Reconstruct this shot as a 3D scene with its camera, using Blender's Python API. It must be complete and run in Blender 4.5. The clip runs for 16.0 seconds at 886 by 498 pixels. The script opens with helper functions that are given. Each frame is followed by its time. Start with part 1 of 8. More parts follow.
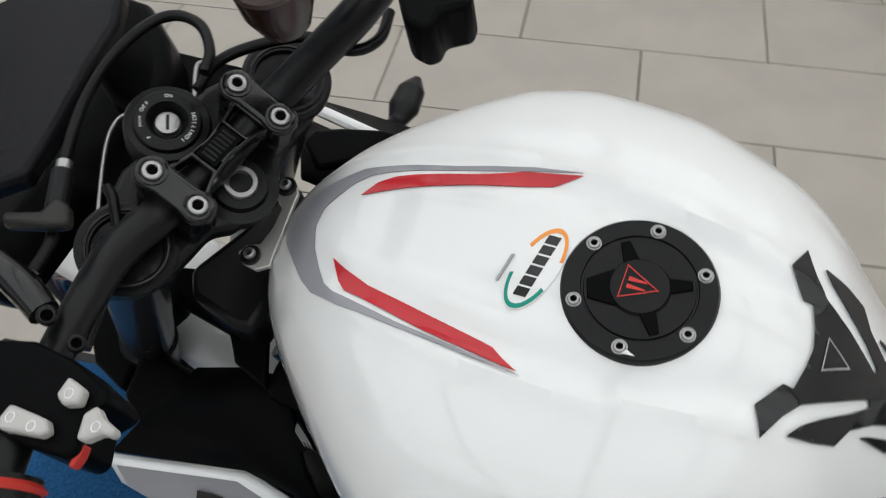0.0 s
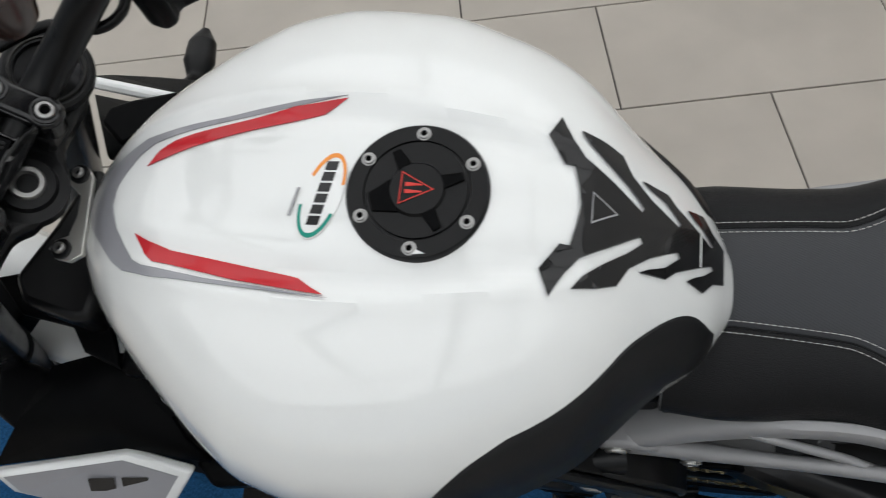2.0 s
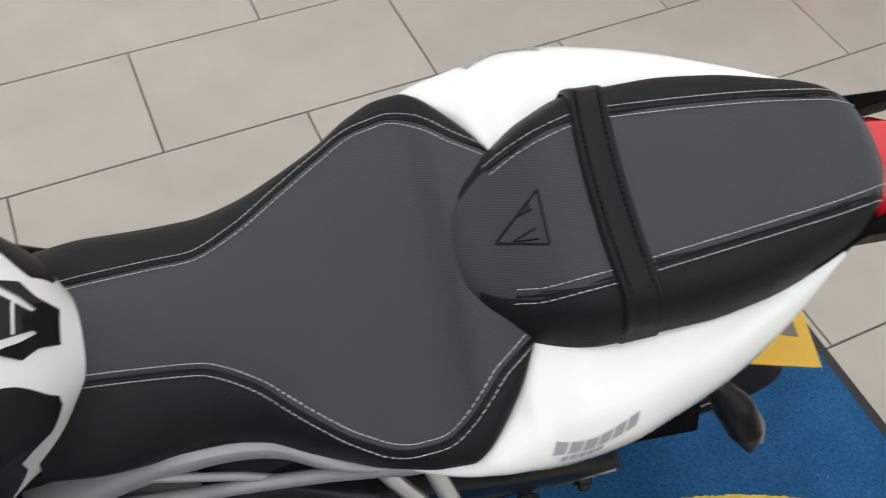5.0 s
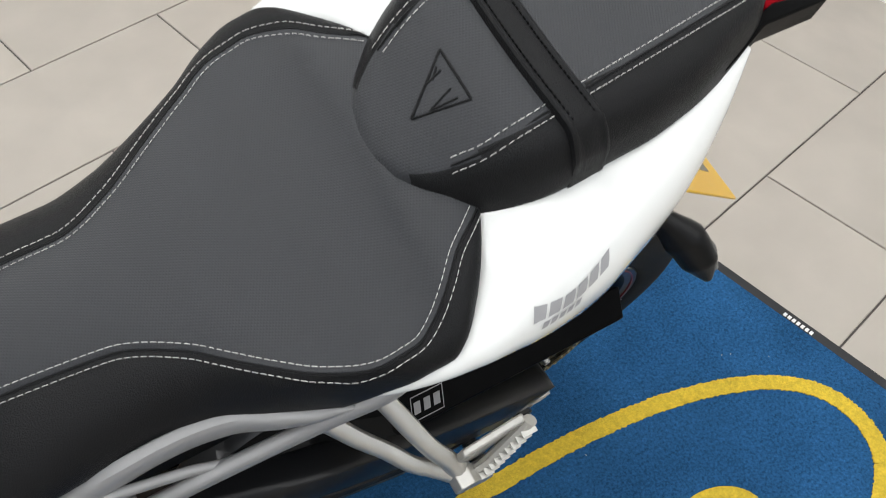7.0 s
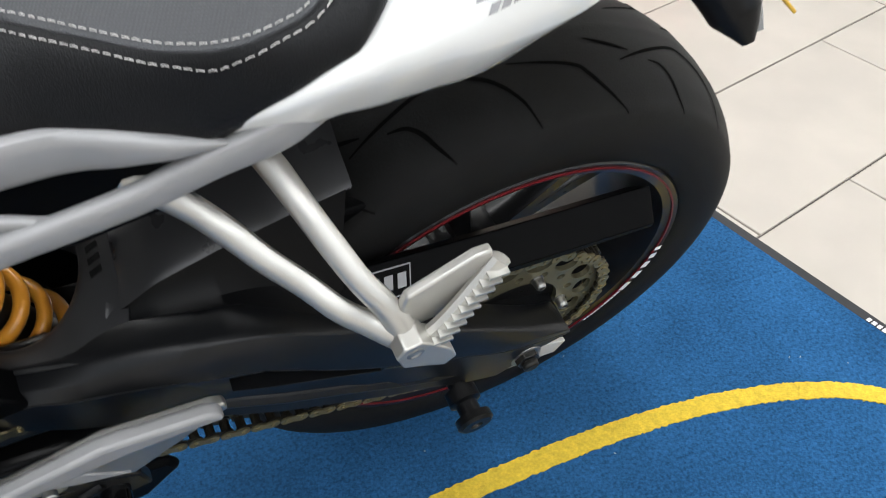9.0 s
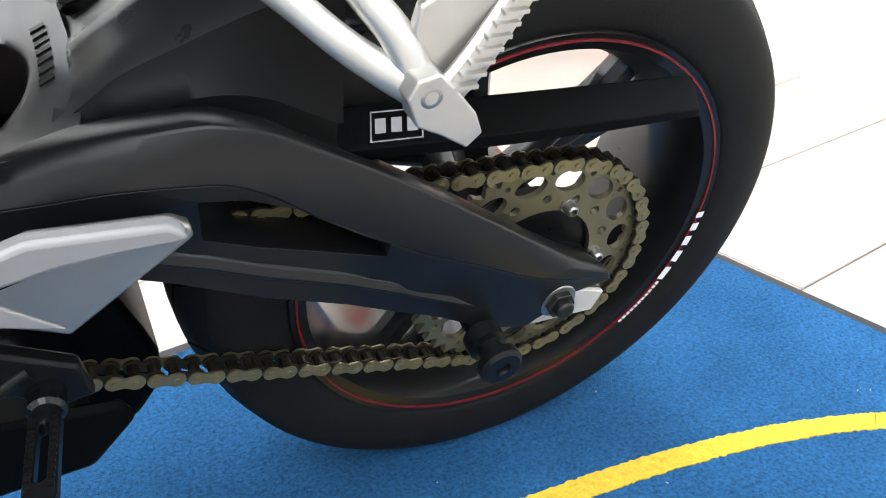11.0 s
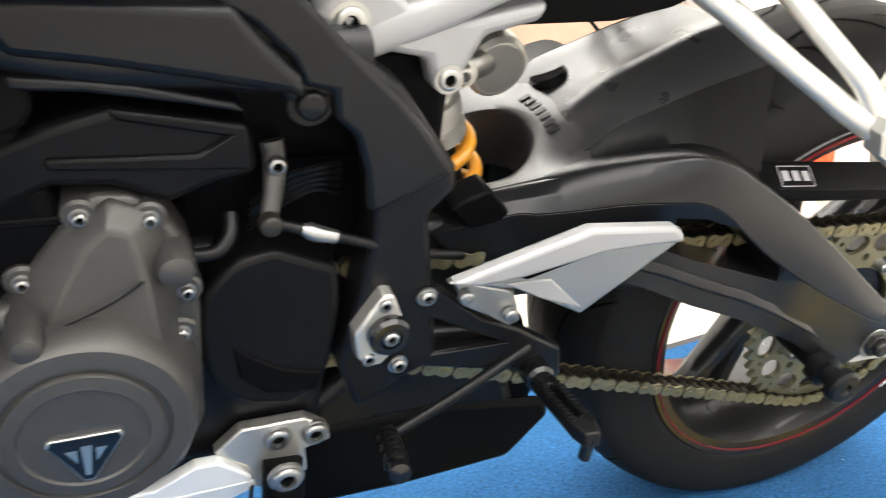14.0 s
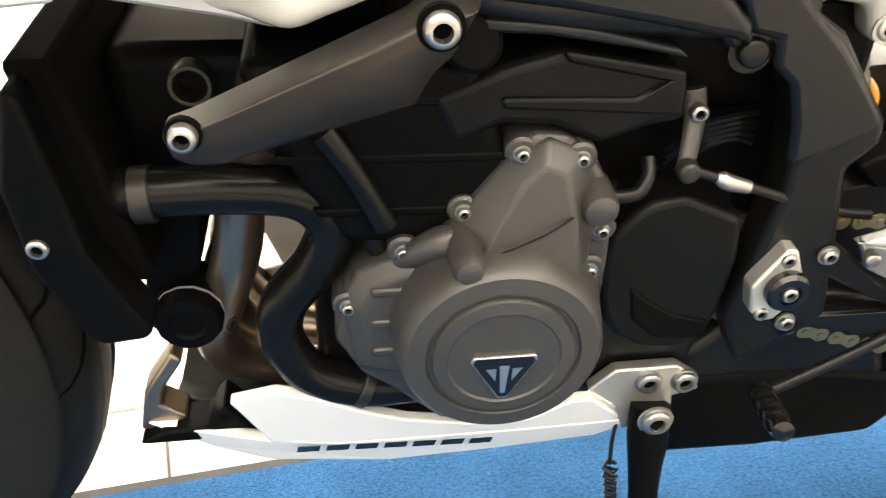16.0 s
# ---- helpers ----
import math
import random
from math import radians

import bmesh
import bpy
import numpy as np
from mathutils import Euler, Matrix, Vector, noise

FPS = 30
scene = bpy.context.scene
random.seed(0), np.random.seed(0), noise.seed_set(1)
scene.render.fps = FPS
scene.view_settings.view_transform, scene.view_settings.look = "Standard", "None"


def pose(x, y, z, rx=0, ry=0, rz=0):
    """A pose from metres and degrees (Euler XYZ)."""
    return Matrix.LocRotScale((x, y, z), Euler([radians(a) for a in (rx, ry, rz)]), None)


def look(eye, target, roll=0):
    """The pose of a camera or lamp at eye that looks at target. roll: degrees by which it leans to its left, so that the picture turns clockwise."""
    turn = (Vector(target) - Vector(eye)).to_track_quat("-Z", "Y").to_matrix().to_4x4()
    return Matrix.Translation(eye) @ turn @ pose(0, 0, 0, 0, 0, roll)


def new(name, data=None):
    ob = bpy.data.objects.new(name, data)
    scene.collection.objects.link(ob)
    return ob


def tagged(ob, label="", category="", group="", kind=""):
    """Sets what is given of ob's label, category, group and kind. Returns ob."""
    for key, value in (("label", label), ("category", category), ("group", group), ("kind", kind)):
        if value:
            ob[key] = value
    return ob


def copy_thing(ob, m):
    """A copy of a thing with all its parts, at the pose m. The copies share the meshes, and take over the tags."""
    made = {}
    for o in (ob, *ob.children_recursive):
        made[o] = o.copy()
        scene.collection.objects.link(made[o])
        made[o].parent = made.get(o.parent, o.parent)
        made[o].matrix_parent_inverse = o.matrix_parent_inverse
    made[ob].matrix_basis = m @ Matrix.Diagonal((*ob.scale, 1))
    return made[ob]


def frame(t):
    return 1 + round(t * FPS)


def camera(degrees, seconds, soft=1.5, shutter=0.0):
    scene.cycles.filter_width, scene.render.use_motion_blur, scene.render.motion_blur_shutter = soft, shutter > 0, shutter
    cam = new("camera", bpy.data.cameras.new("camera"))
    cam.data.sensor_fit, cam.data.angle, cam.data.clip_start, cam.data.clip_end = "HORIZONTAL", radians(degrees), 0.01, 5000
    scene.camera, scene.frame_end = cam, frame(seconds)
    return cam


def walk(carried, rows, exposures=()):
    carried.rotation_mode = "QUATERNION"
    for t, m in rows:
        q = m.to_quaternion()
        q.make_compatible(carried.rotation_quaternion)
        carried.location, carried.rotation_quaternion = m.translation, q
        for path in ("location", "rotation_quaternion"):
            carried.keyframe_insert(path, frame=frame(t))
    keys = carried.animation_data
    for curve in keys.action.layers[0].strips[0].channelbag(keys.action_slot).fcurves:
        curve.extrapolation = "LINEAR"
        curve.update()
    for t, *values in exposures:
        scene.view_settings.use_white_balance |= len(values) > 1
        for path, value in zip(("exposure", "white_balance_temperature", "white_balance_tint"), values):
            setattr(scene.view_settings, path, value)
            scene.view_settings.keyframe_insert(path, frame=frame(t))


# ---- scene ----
cam = camera(53.25, 16.0, soft=1.0, shutter=0.4)
PATH = [
    (0, (-0.7120, -0.6496, 1.3807), (-0.9908, -0.0411, 0.6377), -1.61),
    (0.5, (-0.7563, -0.6498, 1.3845), (-0.9381, -0.0499, 0.6054), -5.12),
    (1, (-0.7378, -0.6543, 1.3952), (-0.9029, -0.0761, 0.5962), -7.28),
    (1.5, (-0.6821, -0.6483, 1.4059), (-0.8590, -0.0841, 0.5994), -9.51),
    (2, (-0.6277, -0.6448, 1.4080), (-0.7889, -0.0807, 0.5982), -9.30),
    (2.5, (-0.5657, -0.6403, 1.4063), (-0.6947, -0.0769, 0.5902), -7.30),
    (3, (-0.5055, -0.6348, 1.3996), (-0.5869, -0.0713, 0.5774), -4.69),
    (3.5, (-0.4542, -0.6288, 1.3949), (-0.4795, -0.0659, 0.5688), -1.78),
    (4, (-0.4111, -0.6287, 1.3958), (-0.3776, -0.0602, 0.5737), 0.62),
    (4.5, (-0.3693, -0.6360, 1.4015), (-0.2718, -0.0604, 0.5897), 2.55),
    (5, (-0.3251, -0.6434, 1.4086), (-0.1667, -0.0667, 0.6072), 3.48),
    (5.2, (-0.3068, -0.6452, 1.4095), (-0.1255, -0.0726, 0.6099), 3.63),
    (7.5, (-0.4306, -0.6692, 1.2277), (-0.0523, -0.1223, 0.4809), 1.82),
    (8, (-0.3976, -0.6950, 1.1641), (-0.0354, -0.0883, 0.4565), -0.14),
    (8.5, (-0.3680, -0.7244, 1.0746), (-0.0182, -0.0899, 0.3853), 0.09),
    (9, (-0.3486, -0.7405, 0.9840), (-0.0213, -0.0853, 0.3032), 0.88),
    (9.2, (-0.3444, -0.7473, 0.9565), (-0.0212, -0.0778, 0.2878), 1.09),
    (11.3, (-0.4117, -0.8093, 0.6427), (0.0069, 0.0003, 0.2312), 0.70),
    (11.5, (-0.4445, -0.8172, 0.6349), (0.0020, -0.0081, 0.2528), 1.05),
    (12, (-0.5278, -0.8394, 0.6341), (-0.0295, -0.0357, 0.3091), 1.78),
    (12.5, (-0.6059, -0.8557, 0.6298), (-0.0824, -0.0605, 0.3239), 2.18),
    (13, (-0.6690, -0.8637, 0.6330), (-0.1648, -0.0524, 0.3374), 2.21),
    (13.5, (-0.7113, -0.8619, 0.6331), (-0.2604, -0.0176, 0.3433), 1.69),
    (14, (-0.7597, -0.8578, 0.6259), (-0.3825, 0.0229, 0.3394), 1.06),
    (14.5, (-0.8029, -0.8551, 0.6195), (-0.4991, 0.0517, 0.3273), 0.96),
    (15, (-0.8370, -0.8561, 0.6142), (-0.6026, 0.0701, 0.3191), 0.64),
    (15.5, (-0.8655, -0.8582, 0.6106), (-0.6944, 0.0801, 0.3103), 0.42),
    (16, (-0.8739, -0.8489, 0.6181), (-0.7647, 0.0887, 0.2882), 0.04),
]
walk(cam, [(t, look(eye, target, roll)) for t, eye, target, roll in PATH],
     exposures=[(0.0, -0.75, 6350, 10), (2.0, -0.75, 6350, 10), (3.0, -0.78, 6400, 10), (4.0, -0.5, 6400, 10), (5.2, -0.35, 6450, 10), (7.5, -0.08, 6450, 10), (8.6, 0.12, 6450, 10), (9.2, 0.68, 6300, 10), (11.3, 1.18, 6250, 10), (13.5, 1.5, 6450, 10), (14.5, 2.05, 7400, 10), (15.5, 2.06, 7500, 10), (16.0, 2.06, 8200, 10)])

# ---- light ----
world = bpy.data.worlds.new("showroom_world")
scene.world = world
world.use_nodes = True
WN = world.node_tree.nodes
sky = WN.new("ShaderNodeTexSky")
sky.sky_type, sky.sun_disc = "NISHITA", False
sky.sun_elevation, sky.sun_rotation = radians(40), radians(200)
world.node_tree.links.new(sky.outputs[0], WN["Background"].inputs[0])
WN["Background"].inputs[1].default_value = 0.05


def area_lamp(name, m, sx, sy, watts, colour):
    data = bpy.data.lights.new(name, "AREA")
    data.shape, data.size, data.size_y, data.energy, data.color = "RECTANGLE", sx, sy, watts, colour
    ob = new(name, data)
    ob.matrix_world = m
    return ob


ROOM = pose(0, 0, 0, 0, 0, 11)  # the room and the mat stand askew to the motorcycle
X0, X1, Y0, Y1, H = -4.4, 1.62, -4.0, 2.9, 3.0


SOUTH, WEST = 21, 16


# ---- materials ----
def material(name, colour, rough=0.5, metal=0.0, vary=0.12, scale=30.0, bump=0.0, bump_scale=200.0, coat=0.0,
             sheen=0.0, large=3.0, spec=0.3, stain=0.0):
    """Plain surface with variation at two scales and fine relief."""
    m = bpy.data.materials.new(name)
    m.use_nodes = True
    t = m.node_tree
    n, l = t.nodes, t.links
    b = n["Principled BSDF"]
    b.inputs["Metallic"].default_value = metal
    b.inputs["Coat Weight"].default_value = coat
    b.inputs["Coat Roughness"].default_value = 0.07
    b.inputs["Specular IOR Level"].default_value = spec
    if sheen:
        b.inputs["Sheen Weight"].default_value = sheen
    co = n.new("ShaderNodeTexCoord")
    fine, wide = n.new("ShaderNodeTexNoise"), n.new("ShaderNodeTexNoise")
    fine.inputs["Scale"].default_value, wide.inputs["Scale"].default_value = scale, large
    fine.inputs["Detail"].default_value = 6
    for k in (fine, wide):
        l.new(co.outputs["Object"], k.inputs["Vector"])
    add = n.new("ShaderNodeMath")
    add.operation = "ADD"
    l.new(fine.outputs["Fac"], add.inputs[0])
    l.new(wide.outputs["Fac"], add.inputs[1])
    ramp = n.new("ShaderNodeMapRange")
    ramp.inputs["From Min"].default_value, ramp.inputs["From Max"].default_value = 0.6, 1.4
    ramp.inputs["To Min"].default_value, ramp.inputs["To Max"].default_value = 1 - vary, 1 + vary
    l.new(add.outputs[0], ramp.inputs["Value"])
    mix = n.new("ShaderNodeVectorMath")
    mix.operation = "SCALE"
    mix.inputs[0].default_value = colour[:3]
    l.new(ramp.outputs[0], mix.inputs["Scale"])
    colour_out = mix.outputs[0]
    if stain:  # broad worn and soiled patches
        soil = n.new("ShaderNodeTexNoise")
        soil.inputs["Scale"].default_value, soil.inputs["Detail"].default_value = 5.0, 5
        l.new(co.outputs["Object"], soil.inputs["Vector"])
        level = n.new("ShaderNodeMapRange")
        level.inputs["From Min"].default_value, level.inputs["From Max"].default_value = 0.35, 0.65
        level.inputs["To Min"].default_value, level.inputs["To Max"].default_value = 1 - stain, 1 + stain * 0.5
        l.new(soil.outputs["Fac"], level.inputs["Value"])
        worn = n.new("ShaderNodeVectorMath")
        worn.operation = "SCALE"
        l.new(mix.outputs[0], worn.inputs[0])
        l.new(level.outputs[0], worn.inputs["Scale"])
        colour_out = worn.outputs[0]
    l.new(colour_out, b.inputs["Base Color"])
    rr = n.new("ShaderNodeMapRange")
    rr.inputs["To Min"].default_value, rr.inputs["To Max"].default_value = max(rough - 0.06, 0.02), min(rough + 0.06, 1)
    l.new(fine.outputs["Fac"], rr.inputs["Value"])
    l.new(rr.outputs[0], b.inputs["Roughness"])
    if bump:
        tex = n.new("ShaderNodeTexNoise")
        tex.inputs["Scale"].default_value, tex.inputs["Detail"].default_value = bump_scale, 3
        l.new(co.outputs["Object"], tex.inputs["Vector"])
        bp = n.new("ShaderNodeBump")
        bp.inputs["Strength"].default_value, bp.inputs["Distance"].default_value = bump, 0.002
        l.new(tex.outputs["Fac"], bp.inputs["Height"])
        l.new(bp.outputs[0], b.inputs["Normal"])
    return m


WHITE = material("white_gloss_paint", (0.72, 0.73, 0.72), 0.22, coat=1.0, vary=0.015)
WHITE.node_tree.nodes["Principled BSDF"].inputs["Coat Roughness"].default_value = 0.03
GREY_DECAL = material("grey_decal", (0.26, 0.26, 0.28), 0.3, coat=0.6, vary=0.04)
RED_DECAL = material("red_decal", (0.46, 0.012, 0.020), 0.3, coat=0.35, vary=0.04)
BLACK_GLOSS = material("black_gloss", (0.004, 0.004, 0.0045), 0.16, coat=0.3, vary=0.1)
BLACK_SATIN = material("black_satin_metal", (0.0048, 0.0049, 0.0053), 0.30, vary=0.15, bump=0.08, bump_scale=900, spec=0.20)
BLACK_PLASTIC = material("black_plastic", (0.0024, 0.0025, 0.0028), 0.38, vary=0.2, bump=0.10, bump_scale=1200, spec=0.035)
GREY_METAL = material("graphite_engine_paint", (0.057, 0.0555, 0.0535), 0.38, metal=0.5, vary=0.1, bump=0.15, bump_scale=900)
SILVER = material("silver_paint", (0.28, 0.28, 0.285), 0.44, metal=0.25, vary=0.06)
CAST = material("cast_aluminium", (0.52, 0.51, 0.48), 0.36, metal=0.8, vary=0.08, bump=0.1, bump_scale=1500)
STEEL = material("bright_steel", (0.33, 0.327, 0.32), 0.30, metal=0.9, vary=0.08)
CHAIN = material("gold_chain_steel", (0.27, 0.235, 0.14), 0.38, metal=0.85, vary=0.2, scale=80)
SPROCKET = material("anodised_sprocket", (0.20, 0.185, 0.12), 0.42, metal=0.75, vary=0.15)
DARK_STEEL = material("oily_dark_steel", (0.03, 0.029, 0.027), 0.35, metal=0.6, vary=0.3)
RUBBER = material("tyre_rubber", (0.0095, 0.0095, 0.0095), 0.6, vary=0.25, bump=0.12, bump_scale=500, spec=0.10)
ORANGE = material("orange_spring_paint", (0.72, 0.30, 0.03), 0.3, coat=0.6, vary=0.06)
RIM = material("gloss_black_wheel", (0.005, 0.005, 0.0055), 0.30, coat=0.25, vary=0.1)
VINYL = material("seat_vinyl", (0.0062, 0.0064, 0.0072), 0.44, vary=0.12, bump=0.35, bump_scale=900, spec=0.16)
STITCH = material("pale_thread", (0.50, 0.49, 0.47), 0.8, vary=0.1)
HOSE = material("black_rubber_hose", (0.0035, 0.0035, 0.0035), 0.24, vary=0.2, spec=0.16)
TILE = material("beige_floor_tile", (0.42, 0.385, 0.34), 0.36, vary=0.05, scale=9, large=1.3, bump=0.03, bump_scale=60, stain=0.05)
GROUT = material("dark_grout", (0.10, 0.09, 0.085), 0.9, vary=0.2)
CARPET = material("blue_carpet", (0.021, 0.088, 0.205), 0.97, vary=0.48, scale=330, large=190, bump=1.0, bump_scale=520, stain=0.22, spec=0.05)
CARPET_YELLOW = material("yellow_carpet", (0.62, 0.44, 0.04), 0.95, vary=0.25, scale=260, large=90, bump=1.0, bump_scale=420, stain=0.12)
MAT_EDGE = material("dark_rubber_edging", (0.03, 0.03, 0.032), 0.7, vary=0.2)
PLASTER = material("white_wall_paint", (0.82, 0.81, 0.79), 0.8, vary=0.03, bump=0.05)
CEIL = material("white_ceiling", (0.62, 0.62, 0.61), 0.85, vary=0.03)
UNSEEN_WALL = material("unseen_wall_dark_paint", (0.10, 0.10, 0.105), 0.6, vary=0.1)
PINSTRIPE = material("dark_red_pinstripe", (0.13, 0.010, 0.013), 0.35, vary=0.15)
RED_LENS = material("red_lens", (0.5, 0.01, 0.02), 0.12, coat=1.0, vary=0.1)
YELLOW_PLATE = material("yellow_plate", (0.72, 0.42, 0.02), 0.35, vary=0.04)
PALE_GREY = material("pale_grey_button", (0.44, 0.43, 0.41), 0.5, vary=0.05)
EXHAUST = material("heat_tinted_steel", (0.25, 0.20, 0.155), 0.3, metal=0.9, vary=0.3, scale=12)
RED_ANOD = material("red_lever", (0.5, 0.04, 0.03), 0.4, vary=0.05)
TEXT_GREY = material("grey_lettering", (0.3, 0.3, 0.31), 0.45, vary=0.03)
TEXT_WHITE = material("white_lettering", (0.75, 0.75, 0.75), 0.5, vary=0.03)


WOOD = material("pale_wood", (0.42, 0.27, 0.2), 0.45, vary=0.12, scale=18)
RED_BOARD = material("orange_red_board", (0.75, 0.09, 0.03), 0.5, vary=0.03)
CLEAR_PLASTIC = material("milky_plastic", (0.6, 0.62, 0.64), 0.3, vary=0.03)
GREEN_DECAL = material("green_decal", (0.0, 0.22, 0.16), 0.35, vary=0.03)
ORANGE_DECAL = material("orange_decal", (0.8, 0.28, 0.05), 0.35, vary=0.03)
RUBBER_PAD = material("matt_rubber_pad", (0.009, 0.0092, 0.0098), 0.45, vary=0.08, bump=0.15, bump_scale=1500, spec=0.2)
RED_LINE = material("red_print", (0.55, 0.04, 0.03), 0.4, vary=0.03)
PLATE_GREY = material("grey_print", (0.16, 0.15, 0.13), 0.5, vary=0.05)
SMOKED = material("pale_lens", (0.16, 0.16, 0.16), 0.15, vary=0.03, coat=0.8)


def ribbed(name, colour, scale, rough, strength, turn=0.0, coat=0.0, spec=0.3):
    """Surface with a fine woven or ribbed relief."""
    m = material(name, colour, rough, vary=0.1, coat=coat, spec=spec)
    n, l = m.node_tree.nodes, m.node_tree.links
    co, mp = n.new("ShaderNodeTexCoord"), n.new("ShaderNodeMapping")
    mp.inputs["Rotation"].default_value = (0, 0, turn)
    l.new(co.outputs["Object"], mp.inputs["Vector"])
    heights = []
    for axis in ("X", "Y"):
        w = n.new("ShaderNodeTexWave")
        w.bands_direction = axis
        w.inputs["Scale"].default_value = scale
        l.new(mp.outputs[0], w.inputs["Vector"])
        heights.append(w)
    mul = n.new("ShaderNodeMath")
    mul.operation = "MULTIPLY"
    l.new(heights[0].outputs["Fac"], mul.inputs[0])
    l.new(heights[1].outputs["Fac"], mul.inputs[1])
    bp = n.new("ShaderNodeBump")
    bp.inputs["Strength"].default_value, bp.inputs["Distance"].default_value = strength, 0.0006
    grain, total = n.new("ShaderNodeTexNoise"), n.new("ShaderNodeMath")
    grain.inputs["Scale"].default_value, grain.inputs["Detail"].default_value = 420, 4
    l.new(co.outputs["Object"], grain.inputs["Vector"])
    total.operation = "ADD"
    l.new(mul.outputs[0], total.inputs[0])
    l.new(grain.outputs["Fac"], total.inputs[1])
    l.new(total.outputs[0], bp.inputs["Height"])
    l.new(bp.outputs[0], n["Principled BSDF"].inputs["Normal"])
    return m


GROOVE = material("groove_dark", (0.0015, 0.0015, 0.0015), 0.9, vary=0.1, spec=0.05)
CHAIN_DARK = material("oiled_link_steel", (0.045, 0.04, 0.03), 0.4, metal=0.8, vary=0.2)
# bridge and hugger bases are lighter than the swingarm's to paint in their sheen
SHEEN_SATIN = material("sheen_lightened_alloy", (0.034, 0.0345, 0.0365), 0.31, metal=0.3, spec=0.6, vary=0.08, bump=0.06, bump_scale=1200)
COVER_BLACK = material("satin_black_cover", (0.0038, 0.0039, 0.0042), 0.33, vary=0.15, bump=0.12, bump_scale=1200, spec=0.11)
FRAME_BLACK = material("satin_frame_paint", (0.0036, 0.0041, 0.0050), 0.32, vary=0.15, bump=0.12, bump_scale=1200, spec=0.26)
HUGGER = material("lit_face_alloy", (0.036, 0.0363, 0.0385), 0.29, metal=0.35, spec=0.65, vary=0.1, bump=0.06, bump_scale=1200)
SWING = material("satin_black_swingarm", (0.0070, 0.0074, 0.0084), 0.30, metal=0.15, spec=0.34, vary=0.1, bump=0.06, bump_scale=1200)
BROWN_BLACK = material("warm_black_alloy", (0.030, 0.026, 0.024), 0.33, metal=0.6, vary=0.15, bump=0.1, bump_scale=1000, spec=0.2)
SILVER_DULL = material("dull_silver", (0.40, 0.40, 0.385), 0.34, metal=0.9, vary=0.06)
FORK = material("dark_fork_tube", (0.03, 0.03, 0.032), 0.25, metal=0.5, vary=0.1)
SCREEN = material("dark_glass", (0.005, 0.005, 0.006), 0.16, vary=0.1, spec=0.12)
SMOKED_BROWN = material("smoked_brown_plastic", (0.02, 0.009, 0.006), 0.2, vary=0.1)
VINYL_TOP = ribbed("ribbed_seat_vinyl", (0.0155, 0.0173, 0.0212), 150, 0.45, 0.34, 0.5, spec=0.38)
VINYL_TOP.node_tree.nodes["Principled BSDF"].inputs["Sheen Weight"].default_value = 0.16
CARBON = ribbed("carbon_look_film", (0.006, 0.006, 0.0065), 140, 0.22, 0.18, 0.8, coat=0.55, spec=0.12)
CARBON.node_tree.nodes["Principled BSDF"].inputs["Coat Roughness"].default_value = 0.03
GLOW = bpy.data.materials.new("lamp_diffuser")
GLOW.use_nodes = True
GLOW.node_tree.nodes["Principled BSDF"].inputs["Emission Color"].default_value = (0.985, 1.0, 1.0, 1)
GLOW.node_tree.nodes["Principled BSDF"].inputs["Emission Strength"].default_value = 2.25


# ---- mesh helpers ----
def part(name, bm, mat, parent=None, label="", smooth=True, bevel=0.0, m=None, seg=2):
    me = bpy.data.meshes.new(name)
    if m is not None:
        bmesh.ops.transform(bm, matrix=m, verts=bm.verts)
    bmesh.ops.recalc_face_normals(bm, faces=bm.faces)
    bm.to_mesh(me)
    bm.free()
    for one in mat if isinstance(mat, (list, tuple)) else (mat,):
        me.materials.append(one)
    ob = new(name, me)
    if smooth:
        for p in me.polygons:
            p.use_smooth = True
        me.set_sharp_from_angle(angle=radians(38))
    if bevel:
        b = ob.modifiers.new("edge", "BEVEL")
        b.width, b.segments, b.limit_method, b.angle_limit = bevel, seg, "ANGLE", radians(35)
        b.harden_normals = False
    if parent is not None:
        ob.parent = parent
    if label:
        tagged(ob, label)
    return ob


def skin(bm, rings, closed=True, caps=True):
    """Faces between rings of equally many points."""
    vs = [[bm.verts.new(p) for p in r] for r in rings]
    n = len(vs[0])
    for a, b in zip(vs, vs[1:]):
        for i in range(n if closed else n - 1):
            j = (i + 1) % n
            bm.faces.new((a[i], a[j], b[j], b[i]))
    if caps and closed:
        bm.faces.new(vs[0][::-1])
        bm.faces.new(vs[-1])
    return vs


def interp(table, x):
    """Smooth value of each column of a table at x (first column)."""
    xs = [r[0] for r in table]
    out = []
    for k in range(1, len(table[0])):
        ys = [r[k] for r in table]
        i = max(0, min(len(xs) - 2, next((j for j in range(len(xs) - 1) if x <= xs[j + 1]), len(xs) - 2)))
        h = xs[i + 1] - xs[i]
        u = min(1, max(0, (x - xs[i]) / h))

        def slope(j):
            if j <= 0 or j >= len(xs) - 1:
                return (ys[min(j + 1, len(xs) - 1)] - ys[max(j - 1, 0)]) / (xs[min(j + 1, len(xs) - 1)] - xs[max(j - 1, 0)])
            a, b = (ys[j] - ys[j - 1]) / (xs[j] - xs[j - 1]), (ys[j + 1] - ys[j]) / (xs[j + 1] - xs[j])
            return 0 if a * b <= 0 else 2 * a * b / (a + b)

        m0, m1 = slope(i) * h, slope(i + 1) * h
        out.append((2 * u**3 - 3 * u**2 + 1) * ys[i] + (u**3 - 2 * u**2 + u) * m0 + (3 * u**2 - 2 * u**3) * ys[i + 1] + (u**3 - u**2) * m1)
    return out


